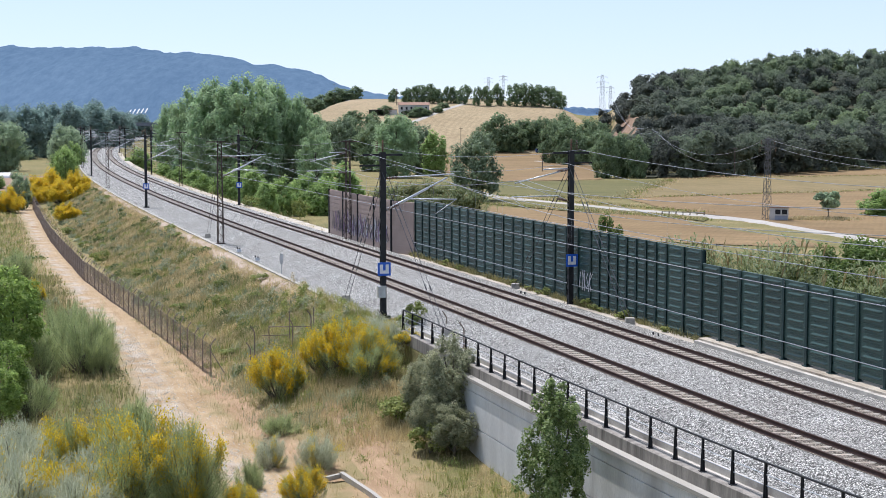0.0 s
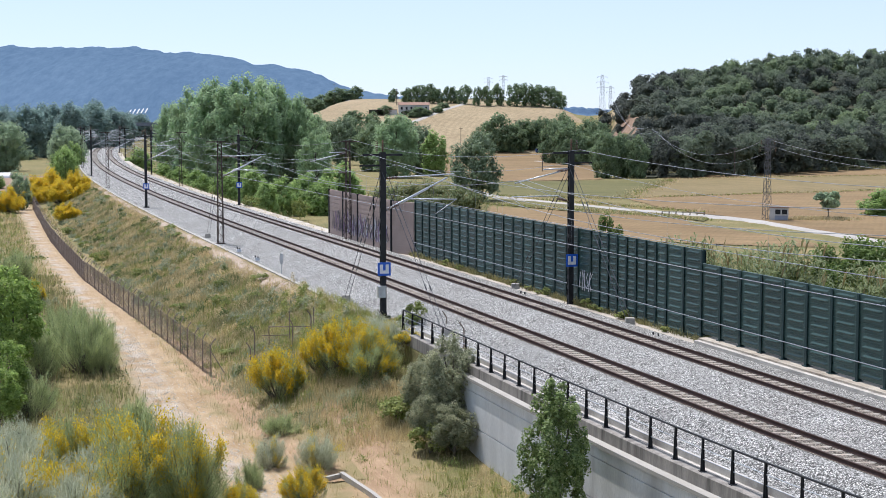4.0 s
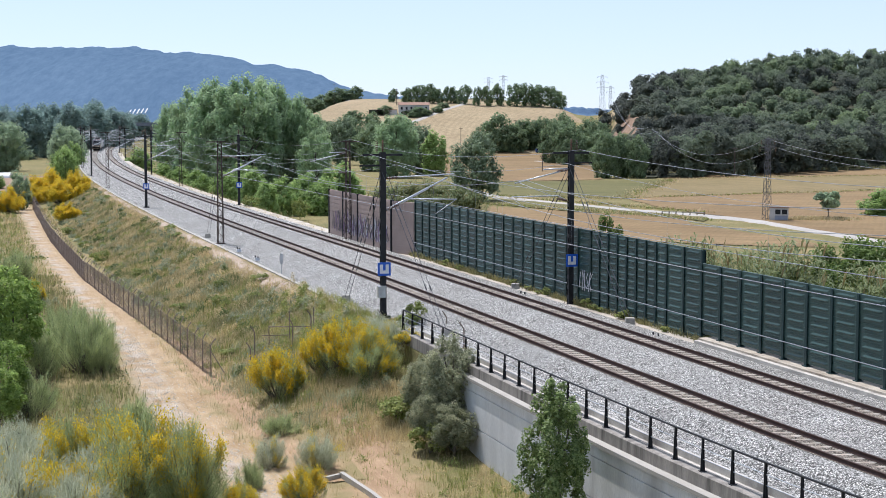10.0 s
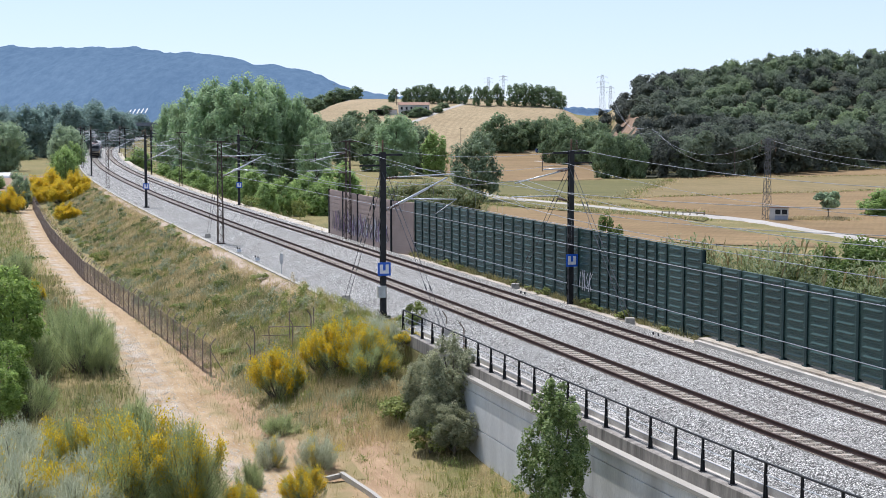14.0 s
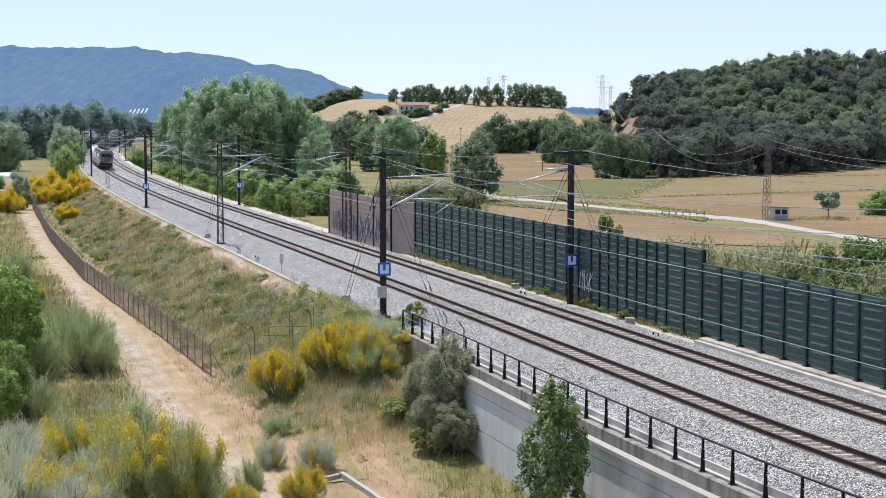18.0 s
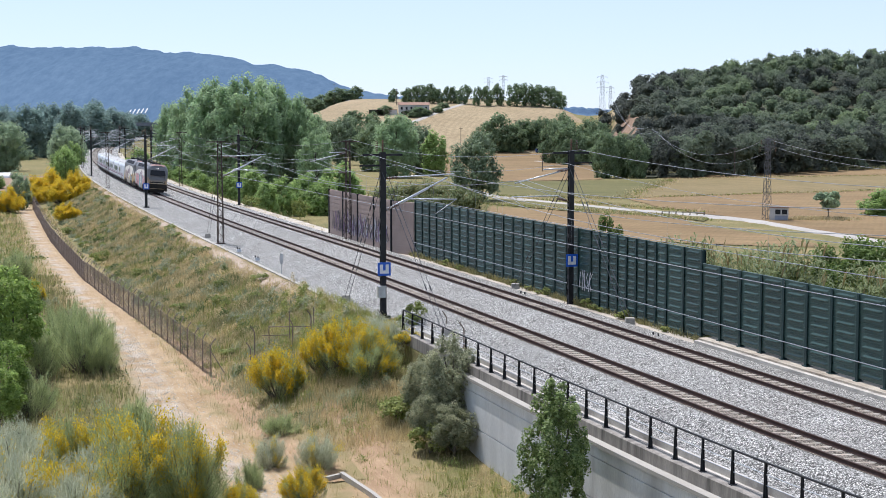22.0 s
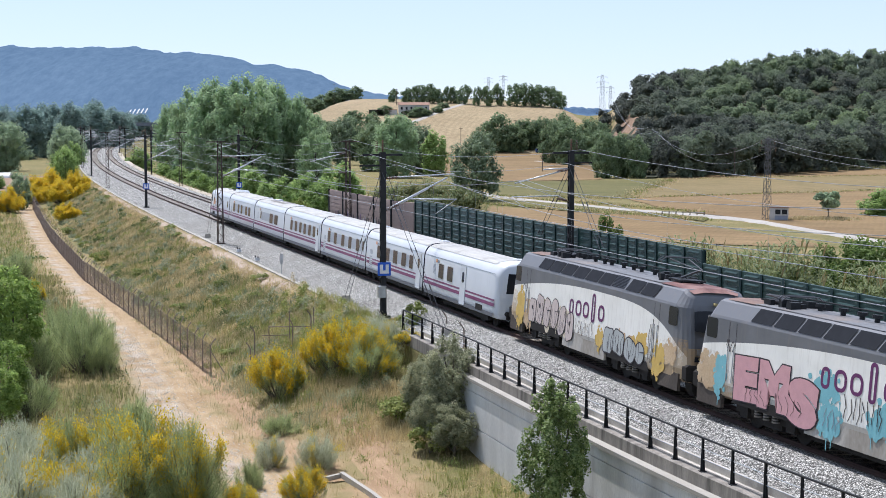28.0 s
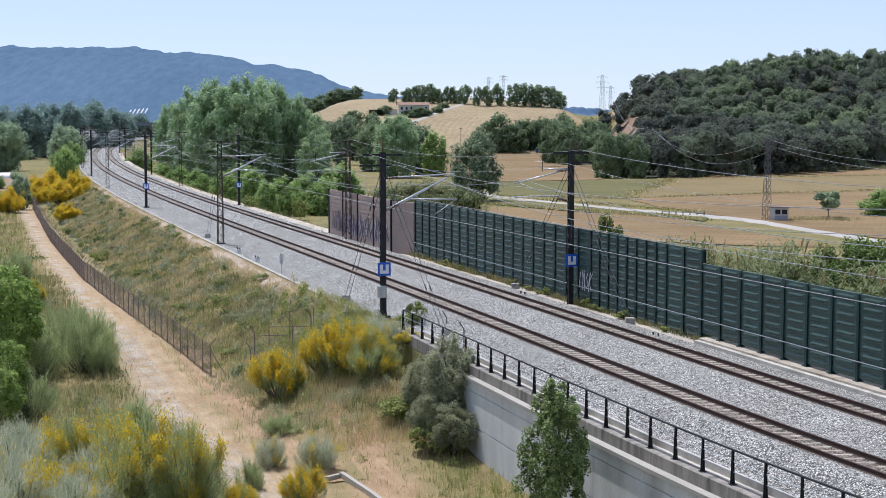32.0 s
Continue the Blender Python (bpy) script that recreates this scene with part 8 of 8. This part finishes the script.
_edges = [((7, 272), (41, 227)), ((10, 299), (43, 245)), ((36, 291), (60, 388)), ((36, 291), (120, 340)), ((60, 388), (150, 412)), ((9, 302), (36, 290))]
margin("field_margin_green", M_GREENGRASS, _edges, 700, 0.9, 0.3, "green weeds along the field edges", 81)
margin("field_margin_dry", M_DRYGRASS, _edges + [((54, 229), (62, 227)), ((58, 426), (150, 446))], 800, 1.6, 0.4, "pale dry grass along the field edges", 82)
margin("wood_edge_scrub", M_SCRUBGRASS, [((52, 432), (80, 424)), ((80, 424), (150, 440)), ((64, 428), (150, 436))], 900, 2.0, 0.9, "scrub along the edge of the wood", 83)


# low green shrubs scattered over the bank
_rng = random.Random(77)
for _i in range(30):
    _p = track(_rng.uniform(70, 235), _rng.uniform(-12.6, -6.3))
    put_tree("shrub", _p.x, _p.y, _rng.uniform(0.8, 1.8), _rng.uniform(0.45, 0.95))
# ---- fence along the sandy track ----
M_FENCE = mottled("weathered_fence_steel", (0.17, 0.135, 0.115), (0.27, 0.215, 0.18), 2, 30, 0.75, 0.1)
M_WOODPOLE = mottled("weathered_pole_wood", (0.11, 0.09, 0.075), (0.18, 0.15, 0.125), 1.5, 20, 0.9, 0, 0.2, 0.3, 0.01, None, (1, 1, 0.2))
M_PLASTER = mottled("white_plaster", (0.46, 0.45, 0.43), (0.58, 0.57, 0.54), 0.8, 12, 0.85, 0, 0.3, 0.1, 0.01, (0.45, 0.42, 0.38))
M_TILEROOF = mottled("clay_tile_roof", (0.24, 0.14, 0.10), (0.33, 0.21, 0.15), 1.0, 10, 0.9)


def along(pts, step):
    """Points every step metres along a smooth line through pts."""
    P = np.array(pts, float)
    L = np.concatenate([[0], np.cumsum(np.linalg.norm(np.diff(P, axis=0), axis=1))])
    q = np.arange(0, L[-1], step)
    return [(float(np.interp(a, L, P[:, 0])), float(np.interp(a, L, P[:, 1]))) for a in q]


def mesh_fence():
    pts = along([(-13.3, 84.0), (-15.6, 90.1), (-21.1, 104.8), (-33.3, 136.7), (-48.3, 181.6), (-70.8, 254.9)], 2.35)
    fe = tagged(empty("chain_link_fence", pose(pts[0][0], pts[0][1], stand(*pts[0]))), "rusty chain-link fence on steel posts along the bank", "fence")
    i0 = fe.matrix_basis.inverted()
    f = Form()
    f.tube([(0, 0, -0.1), (0, 0, 1.95), (0.10, 0.10, 2.15), (0.22, 0.22, 2.3)], 0.034, 6)
    pm = f.mesh("post", M_FENCE)
    for a, b in zip(pts[:-1], pts[1:]):
        za, zb = stand(*a), stand(*b)
        part("post", pm, None, fe, "", False, i0 @ pose(a[0], a[1], za, 0, 0, random.Random(int(a[1] * 10)).uniform(-25, 25)))
        f = Form()
        far = a[1] / 90.0
        A, B = Vector((a[0], a[1], za)), Vector((b[0], b[1], zb))
        n = 13
        w = 0.0058 * max(1.0, 0.9 * far)
        for k in range(-n, n):
            for up in (1, -1):
                t0, t1 = k / n, k / n + 0.78
                u0, u1 = max(0, t0), min(1, t1)
                if u1 - u0 < 0.02:
                    continue
                h0, h1 = (u0 - t0) / 0.78, (u1 - t0) / 0.78
                if up < 0:
                    h0, h1 = 1 - h0, 1 - h1
                f.tube([A.lerp(B, u0) + Vector((0, 0, 0.04 + 1.9 * h0)), A.lerp(B, u1) + Vector((0, 0, 0.04 + 1.9 * h1))], w, 3, 0, False)
        tagged(part("wire_mesh", f, M_FENCE, fe, "brown diamond wire mesh", False, i0), kind="stuff")
        f = Form()
        for h in (1.95, 1.0):
            f.tube([A + Vector((0, 0, h)), B + Vector((0, 0, h))], 0.012 * max(1, far * 0.8), 4, 0, False)
        f.tube([A + Vector((0.2, 0.2, 2.28)), B + Vector((0.2, 0.2, 2.28))], 0.01 * max(1, far * 0.8), 4, 0, False)
        part("line_wire", f, M_FENCE, fe, "taut line wire", False, i0)
    # slanting stay at the open end
    f = Form()
    p = Vector((pts[0][0], pts[0][1], stand(*pts[0])))
    f.tube([p + Vector((0, 0, 1.6)), p + Vector((1.1, -0.5, 0.0))], 0.028, 6)
    part("stay", f, M_FENCE, fe, "", False, i0)


mesh_fence()

for x, y, h in ((-10.4, 79.2, 2.3), (-10.9, 84.9, 1.9), (-3.3, 79.5, 1.0), (0.2, 78.0, 1.1), (1.0, 70.0, 1.6), (-7.6, 84.6, 1.4), (-8.6, 84.0, 1.5)):
    f = Form()
    f.tube([(0, 0, -0.15), (0, 0, h - 0.25), (-0.10, 0.0, h - 0.05), (-0.24, 0.0, h + 0.12)], 0.036, 6)
    tagged(part("fence_post", f, M_FENCE, None, "", False, pose(x, y, stand(x, y))), "single dark steel fence post with bent top", "fence post", "loose fence posts")

_fr = tagged(empty("pipe_frame", pose(-8.9, 85.2, stand(-8.9, 85.2))), "low rusty pipe frame standing in the grass", "frame")
f = Form()
for px, ph in ((-1.2, 1.0), (0.0, 1.9), (1.4, 2.1)):
    f.tube([(px, 0, -0.3), (px, 0, ph)], 0.03, 6)
part("upright", f, M_FENCE, _fr)
for z, x0, x1 in ((0.95, -1.2, 1.4), (0.45, -1.6, 0.0)):
    f = Form()
    f.tube([(x0, 0, z), (x1, 0, z + 0.03)], 0.028, 6)
    part("rail", f, M_FENCE, _fr, "dull pipe rail")

# concrete drain at the track's side
_dr = tagged(empty("concrete_drain", pose(-4.15, 60.6, stand(-4.15, 60.6))), "small pale concrete drain with a raised kerb", "drain")
f = Form()
for (x0, y0), (x1, y1) in (((-0.1, 0.3), (1.4, -3.2)), ((1.4, -3.2), (2.9, -7.5))):
    a = Vector((x0, y0, 0.12))
    b = Vector((x1, y1, 0.12))
    t = (b - a).normalized()
    nrm = Vector((-t.y, t.x, 0)) * 0.09
    up = Vector((0, 0, 0.2))
    f.loft([[a - nrm - up * 3, a + nrm - up * 3, a + nrm + up * 0.9, a - nrm + up * 0.9], [b - nrm - up * 3, b + nrm - up * 3, b + nrm + up * 0.9, b - nrm + up * 0.9]])
part("kerb", f, M_CONC_LIGHT, _dr)
f = Form()
f.box((-0.42, -0.1, -0.2), (0.75, 0.16, 0.9), Matrix.Rotation(0.85, 3, "Z"))
part("end_wall", f, M_CONC_LIGHT, _dr)

# ---- small things along the line ----
def marker(s, d, h):
    t = tagged(empty("line_marker", track_pose(s, d, -0.66)), "small grey marker plate on a thin post", "marker")
    f = Form()
    f.tube([(0, 0, 0), (0, 0, h)], 0.03, 6)
    part("post", f, M_GALV, t)
    f = Form()
    f.box((-0.035, 0, h - 0.35), (0.02, 0.22, 0.7))
    part("plate", f, M_GALV, t)


marker(89.0, -4.75, 1.5)
for s, d in ((69.5, 7.45), (50.5, 7.45), (108.0, -4.4), (99.5, -4.5)):
    t = tagged(empty("track_device", track_pose(s, d, -0.58)), "low grey trackside device on the ballast", "trackside device", "trackside devices")
    f = Form()
    f.box((0, 0, 0.10), (0.5, 0.34, 0.2), None, 0, 0.85)
    part("housing", f, M_GALV, t)
    f = Form()
    f.tube([(0.15, 0.1, 0.2), (0.15, 0.1, 0.38)], 0.05, 8)
    f.tube([(-0.15, -0.05, 0.2), (-0.15, -0.05, 0.34)], 0.05, 8)
    part("terminal", f, M_BLACKSTEEL, t)


def guy(s0, d0, z0, s1, d1, z1):
    a, b = track(s0, d0, z0), track(s1, d1, z1)
    t = tagged(empty("guy_wire", pose(*b)), "slanting dark guy wires from a mast to a ground anchor", "guy wire", "guy wires")
    i0 = t.matrix_basis.inverted()
    for k in (-0.12, 0.12):
        f = Form()
        f.tube([a + Vector((k, 0, 0)), b + Vector((k, 0, 0))], 0.016, 5)
        for q in (0.25, 0.5, 0.72):
            c = a.lerp(b, q) + Vector((k, 0, 0))
            f.tube([c, c + (b - a).normalized() * 0.3], 0.04, 6)
        part("wire", f, M_DARKWIRE, t, "", False, i0)
    f = Form()
    f.box((0, 0, 0.05), (0.6, 0.5, 0.5), None, 0, 0.8)
    part("anchor_block", f, M_CONC_LIGHT, t)


guy(63.5, -4.1, 8.2, 71.8, -4.2, -0.6)
guy(63.5, -4.1, 8.4, 55.3, -2.9, -0.55)
guy(65.2, 8.9, 8.4, 74.0, 8.7, -0.5)
guy(65.2, 8.9, 8.4, 56.0, 8.6, -0.5)
guy(117.2, -4.4, 8.0, 125.0, -4.3, -0.6)

M_TAGGREY = plain("grey_spray_paint", (0.5, 0.5, 0.53), 0.6)
# The bridge's shaded face is put into a dark blue-grey colour.
M_BRIDGE = mottled("shade_dark_bridge", (0.10, 0.12, 0.15), (0.16, 0.18, 0.21), 0.5, 8, 0.7)
# graffiti on the brown wall
M_PURPLETAG = plain("purple_spray_paint", (0.17, 0.10, 0.20), 0.7)
for i, (a, b, m, n, sd) in enumerate(((103.4, 123.4, M_INK, 46, 2), (104.0, 109.4, M_TAGGREY, 13, 3), (110.0, 117.6, M_TAGGREY, 17, 4), (111.2, 122.3, M_PURPLETAG, 15, 5), (103.8, 118.3, M_PURPLETAG, 15, 6), (104.8, 120.8, M_INK, 22, 7))):
    rng = random.Random(sd)
    f = Form()
    for k in range(n):
        s = a + (b - a) * (k + 0.5) / n
        c = track_pose(s, 8.5, 0)
        path = [(rng.uniform(-0.4, 0.4), 0.15 + (1.5 + 0.4 * math.sin(k)) * q + rng.uniform(-0.15, 0.15)) for q in (0, 0.3, 0.6, 1.0)]
        w = rng.uniform(0.05, 0.12)
        for (x0, z0), (x1, z1) in zip(path[:-1], path[1:]):
            p = [c @ Vector(v) for v in ((x0 - w, 0.122 + 0.002 * i, z0), (x0 + w, 0.122 + 0.002 * i, z0), (x1 + w, 0.122 + 0.002 * i, z1), (x1 - w, 0.122 + 0.002 * i, z1))]
            f.add(p, [(0, 1, 2, 3)])
    g = part("graffiti_strokes", f, m, bpy.data.objects["brown_wall"], "looping spray-painted strokes")
    g.matrix_basis = bpy.data.objects["brown_wall"].matrix_basis.inverted()


_bars = [o for o in bpy.data.objects if o.name.startswith("noise_barrier")]
_rng = random.Random(19)
f = Form()
for k in range(7):
    c = track_pose(64.6 - 0.28 * k, 9.45, 0.0)
    path = [(_rng.uniform(-0.25, 0.25), 0.5 + 1.1 * q + _rng.uniform(-0.12, 0.12)) for q in (0, 0.3, 0.6, 1.0)]
    for (x0, z0), (x1, z1) in zip(path[:-1], path[1:]):
        f.add([c @ Vector(v) for v in ((x0 - 0.05, 0.115, z0), (x0 + 0.05, 0.115, z0), (x1 + 0.05, 0.115, z1), (x1 - 0.05, 0.115, z1))], [(0, 1, 2, 3)])
part("graffiti_strokes", f, M_TAGGREY, _bars[1], "pale spray-painted strokes").matrix_basis = _bars[1].matrix_basis.inverted()


# ---- the fields: pylon, hut, guard rail, poles ----
def pylon(x, y, h, base, top, arms, label, r=0.05, n=9, steel=M_RUST):
    t = tagged(empty("lattice_pylon", pose(x, y, stand(x, y), 0, 0, 20)), label, "pylon")
    for sx in (-1, 1):
        for sy in (-1, 1):
            f = Form()
            f.tube([(sx * base / 2, sy * base / 2, -0.2), (sx * top / 2, sy * top / 2, h)], r, 4)
            part("leg", f, steel, t)
    for sx, sy in ((1, 0), (-1, 0), (0, 1), (0, -1)):
        f = Form()
        for i in range(n):
            z0, z1 = h * i / n, h * (i + 1) / n
            w0, w1 = (base + (top - base) * i / n) / 2, (base + (top - base) * (i + 1) / n) / 2
            for q in (-1, 1):
                if sx:
                    f.tube([(sx * w0, -q * w0, z0), (sx * w1, q * w1, z1)], r * 0.6, 4)
                else:
                    f.tube([(-q * w0, sy * w0, z0), (q * w1, sy * w1, z1)], r * 0.6, 4)
        part("bracing", f, steel, t, "crossed bracing bars")
    for z, L in arms:
        f = Form()
        f.tube([(-L / 2, 0, z), (L / 2, 0, z)], r * 1.1, 4)
        f.tube([(-L / 2, 0, z), (0, 0, z + L * 0.12)], r * 0.7, 4)
        f.tube([(L / 2, 0, z), (0, 0, z + L * 0.12)], r * 0.7, 4)
        arm = part("crossarm", f, steel, t)
        for k in (-1, 1):
            f = Form()
            f.tube([(k * L / 2, 0, z), (k * L / 2, 0, z - 0.7)], r * 1.3, 6)
            part("insulator", f, M_INSUL, arm)
    return t


pylon(49.8, 227.4, 12.6, 1.05, 0.45, ((12.3, 2.4), (11.2, 2.8)), "dull grey lattice power pylon beside the farm road", 0.04, 11, M_PANTO)
pylon(107.0, 1000.0, 44.0, 5.0, 1.4, ((42.5, 7), (39, 8.5), (35.5, 7)), "tall distant lattice power pylon", 0.075, 12, M_GALV)
pylon(135.0, 1200.0, 44.0, 4.0, 1.2, ((42.5, 6), (39, 7)), "tall distant lattice power pylon", 0.075, 12, M_GALV)
pylon(34.5, 1130.0, 34.0, 3.0, 1.0, ((33, 6), (30, 7)), "distant lattice power pylon behind the ridge", 0.07, 10, M_GALV)
pylon(44.6, 1100.0, 30.0, 2.6, 1.0, ((29, 6), (26.5, 6)), "distant lattice power pylon behind the ridge", 0.07, 10, M_GALV)

for pts, sag in (([(49.0, 227.4, 12.2), (46.0, 330.0, 14.0), (52.0, 470.0, 24.0)], 4.0), ([(50.8, 227.4, 11.0), (47.5, 330.0, 13.0), (53.5, 470.0, 23.0)], 4.5), ([(50.5, 227.4, 12.2), (66.0, 160.0, 11.5), (82, 90, 12.0)], 2.0), ([(51.5, 227.4, 11.0), (68.0, 160.0, 10.4), (84, 90, 11.0)], 2.0)):
    f = Form()
    for a, b in zip(pts[:-1], pts[1:]):
        A = Vector((a[0], a[1], a[2] + stand(49.8, 227.4)))
        B = Vector((b[0], b[1], b[2] + stand(49.8, 227.4)))
        f.tube([A.lerp(B, q / 12) - Vector((0, 0, sag * 4 * (q / 12) * (1 - q / 12))) for q in range(13)], 0.022, 4, 0, False)
    tagged(part("power_cable", f, M_WIRE), "sagging bare power cable across the fields", "cable", "power cables")

for x, y, h in ((31.7, 652.0, 13.5), (7.7, 640.0, 11.0), (78.5, 399.0, 8.0), (30.1, 449.0, 5.0), (-25.0, 800.0, 9.0), (-60.0, 820.0, 12.0), (47.0, 700.0, 6.0)):
    t = tagged(empty("utility_pole", pose(x, y, stand(x, y))), "slim weathered utility pole in the fields", "pole", "utility poles")
    f = Form()
    f.tube([(0, 0, -0.3), (0, 0, h)], [0.16, 0.10], 8)
    part("shaft", f, M_WOODPOLE, t)
    f = Form()
    f.box((0, 0, h - 0.4), (1.6, 0.12, 0.12))
    part("crossarm", f, M_WOODPOLE, t)


def hut():
    x, y = 51.6, 227.0
    t = tagged(empty("field_hut", pose(x, y, stand(x, y), 0, 0, -14)), "small white field hut with two dark windows", "hut")
    f = Form()
    f.box((0, 0, 0.95), (2.8, 2.2, 2.0))
    part("wall", f, M_PLASTER, t, "worn white plaster walls")
    f = Form()
    f.box((0, 0, 2.02), (3.1, 2.5, 0.14))
    part("roof", f, M_TILEROOF, t, "flat reddish roof slab")
    for k in (-0.15, 0.85):
        f = Form()
        f.box((k, -1.11, 1.35), (0.78, 0.05, 0.72))
        wd = part("window", f, M_DARKGLASS, t, "dark window opening")
        f = Form()
        f.box((k, -1.13, 0.96), (0.9, 0.1, 0.06))
        part("sill", f, M_PLASTER, wd)
    f = Form()
    f.box((0.35, -1.12, 0.45), (1.9, 0.03, 0.7))
    part("painted_panel", f, M_SLATE, t, "faded blue-grey painted panel")


hut()


def guard_rail():
    t = tagged(empty("guard_rail", pose(38, 237.5, stand(38, 237.5))), "low pale guard rail beside the farm road", "guard rail")
    for i in range(7):
        f = Form()
        x, y = -2.6 + i * 1.05, 1.3 - 0.45 * i
        f.box((x, y, 0.35), (0.14, 0.14, 0.8))
        part("post", f, M_WOODPOLE, t)
    f = Form()
    f.tube([(-2.6, 1.3, 0.62), (3.7, -1.4, 0.62)], 0.07, 6)
    part("beam", f, M_CONC_LIGHT, t)


guard_rail()


def farmhouse():
    x, y = -15.0, 764.0
    t = tagged(empty("farmhouse", pose(x, y, stand(x, y) - 1.6, 0, 0, 4)), "long white farmhouse with a low tiled roof", "house")
    f = Form()
    f.box((0, 0, 3.0), (15.5, 8, 6.4))
    part("wall", f, M_PLASTER, t, "pale plaster walls")
    f = Form()
    f.loft([[(-8.1, -4.5, 6.1), (-8.1, 0, 7.5), (-8.1, 4.5, 6.1), (-8.1, 0, 6.0)], [(8.1, -4.5, 6.1), (8.1, 0, 7.5), (8.1, 4.5, 6.1), (8.1, 0, 6.0)]])
    part("roof", f, M_TILEROOF, t, "low brown tiled roof")
    for r in range(2):
        for k in range(6):
            f = Form()
            f.box((-6.4 + k * 2.5, -4.03, 1.8 + 2.6 * r), (1.0, 0.12, 1.3))
            part("window", f, M_DARKGLASS, t)
    f = Form()
    f.box((-11.5, -1, 1.7), (5.5, 6, 3.8))
    an = part("annex", f, M_PLASTER, t, "lower white annex")
    f = Form()
    f.box((-11.5, -1, 3.68), (6.0, 6.5, 0.2))
    part("annex_roof", f, M_TILEROOF, an)
    t2 = tagged(empty("farm_shed", pose(-33.7, 760.0, stand(-33.7, 760.0))), "low open farm shed with a pale roof", "shed")
    f = Form()
    f.box((0, 0, 2.6), (9, 6, 0.25))
    part("roof", f, M_SKIRT, t2)
    for k in (-4, 0, 4):
        f = Form()
        f.box((k, -2.5, 1.2), (0.3, 0.3, 2.6))
        part("post", f, M_WOODPOLE, t2)
    f = Form()
    f.box((0, 2.6, 1.2), (8.6, 0.3, 2.6))
    part("wall", f, M_WOODPOLE, t2)


farmhouse()


def van():
    x, y = 42.0, 640.0
    t = tagged(empty("van", pose(x, y, stand(x, y), 0, 0, 8)), "blue van parked by the trees", "van")
    M_VAN = plain("blue_van_paint", (0.05, 0.09, 0.22), 0.3)
    f = Form()
    ring = [(-2.1, 0.35), (2.2, 0.35), (2.25, 0.95), (1.55, 1.15), (0.95, 1.85), (-2.0, 1.9), (-2.15, 1.2)]
    f.loft([[(px, -0.9, pz) for px, pz in ring], [(px, 0.9, pz) for px, pz in ring]])
    part("body", f, M_VAN, t)
    f = Form()
    for x0, x1 in ((-1.8, -0.8), (-0.65, 0.2), (0.32, 1.0)):
        f.add([(x0, -0.915, 1.2), (x1, -0.915, 1.2), (x1 - (0.1 if x1 < 0.9 else 0.25), -0.915, 1.72), (x0 + 0.05, -0.915, 1.72)], [(0, 1, 2, 3)])
    part("side_windows", f, M_DARKGLASS, t)
    for wx in (-1.35, 1.4):
        for wy in (-0.85, 0.85):
            f = Form()
            f.tube([(wx, wy - 0.1, 0.33), (wx, wy + 0.1, 0.33)], 0.33, 14)
            part("wheel", f, M_UNDER, t)


van()


# ---- far end of the line: road bridge and pale panels ----
def road_bridge():
    s = 905
    c = track(s, 2.5, 0)
    t = tagged(empty("road_bridge", Matrix.Translation(c) @ Matrix.Rotation(heading(s), 4, "Z")), "distant dark road bridge across the railway", "bridge")
    f = Form()
    f.box((0, 0, 8.6), (9, 62, 1.5))
    part("deck", f, M_BRIDGE, t)
    for y in (-13, 13, -26, 26):
        f = Form()
        f.box((0, y, 3.6), (6, 1.3, 9.0))
        part("pier", f, M_BRIDGE, t)
    for k in (-4.3, 4.3):
        f = Form()
        f.box((k, 0, 9.7), (0.25, 62, 0.8))
        part("parapet", f, M_BRIDGE, t)


road_bridge()
for i in range(5):
    x, y = -379.0 + i * 5.0, 1800.0
    f = Form()
    f.box((0, 0, 0), (1.3, 0.6, 9.0), Matrix.Rotation(radians(20), 3, "Y") @ Matrix.Rotation(radians(-50), 3, "X"))
    tagged(part("pale_panel", f, M_WHITE, None, "", False, pose(x, y, 22.5 + i * 0.4)), "tall pale leaning panel on the far mountain slope", "panel", "far panels")

# pale sheds and a low wall in the lowland to the side of the path
for x, y, w, h in ((-122.0, 395.0, 14.0, 1.6), (-92.0, 290.0, 12.0, 1.4)):
    t = tagged(empty("polytunnel", pose(x, y, stand(x, y))), "low pale plastic crop tunnel", "crop tunnel", "crop tunnels")
    f = Form()
    ring = [(-2.0, 0)] + [(2.0 * math.cos(radians(a)), h * math.sin(radians(a))) for a in range(165, 10, -15)] + [(2.0, 0)]
    f.loft([[(-w / 2, py, pz) for py, pz in ring], [(w / 2, py, pz) for py, pz in ring]])
    part("cover", f, M_WHITE, t, "white plastic cover")
    f = Form()
    for q in (-0.5, 0.5):
        f.box((q * w, 0, h * 0.3), (0.1, 3.6, h * 0.6))
    part("end_frame", f, M_GALV, t)

# ---- what moves ----
def lamps_at(t):
    """Place of the leading headlamps along the line: the train gathers a little speed as it leaves the bend."""
    if t >= 21:
        u = t - 27.5
        return ((0.022 * u + 0.0659) * u - 31.4956) * u + 27.0
    u = 21 - t
    s = 228.46 + 29.5 * u - 0.15 * u * u
    return s + 1.2 * max(0.0, 6 - t) ** 2


def motions():
    for back, car in TRAIN:
        rows = []
        for i in range(65):
            t = i * 0.5
            s = lamps_at(t) + back
            a, b = track(s - 4.5), track(s + 4.5)
            c = (a + b) / 2
            w = a - b
            rows.append((t, Matrix.Translation((c.x, c.y, CANT / 2 * K)) @ Matrix.Rotation(math.atan2(w.y, w.x), 4, "Z") @ Matrix.Rotation(-BANK, 4, "X")))
        walk(car, rows)


motions()
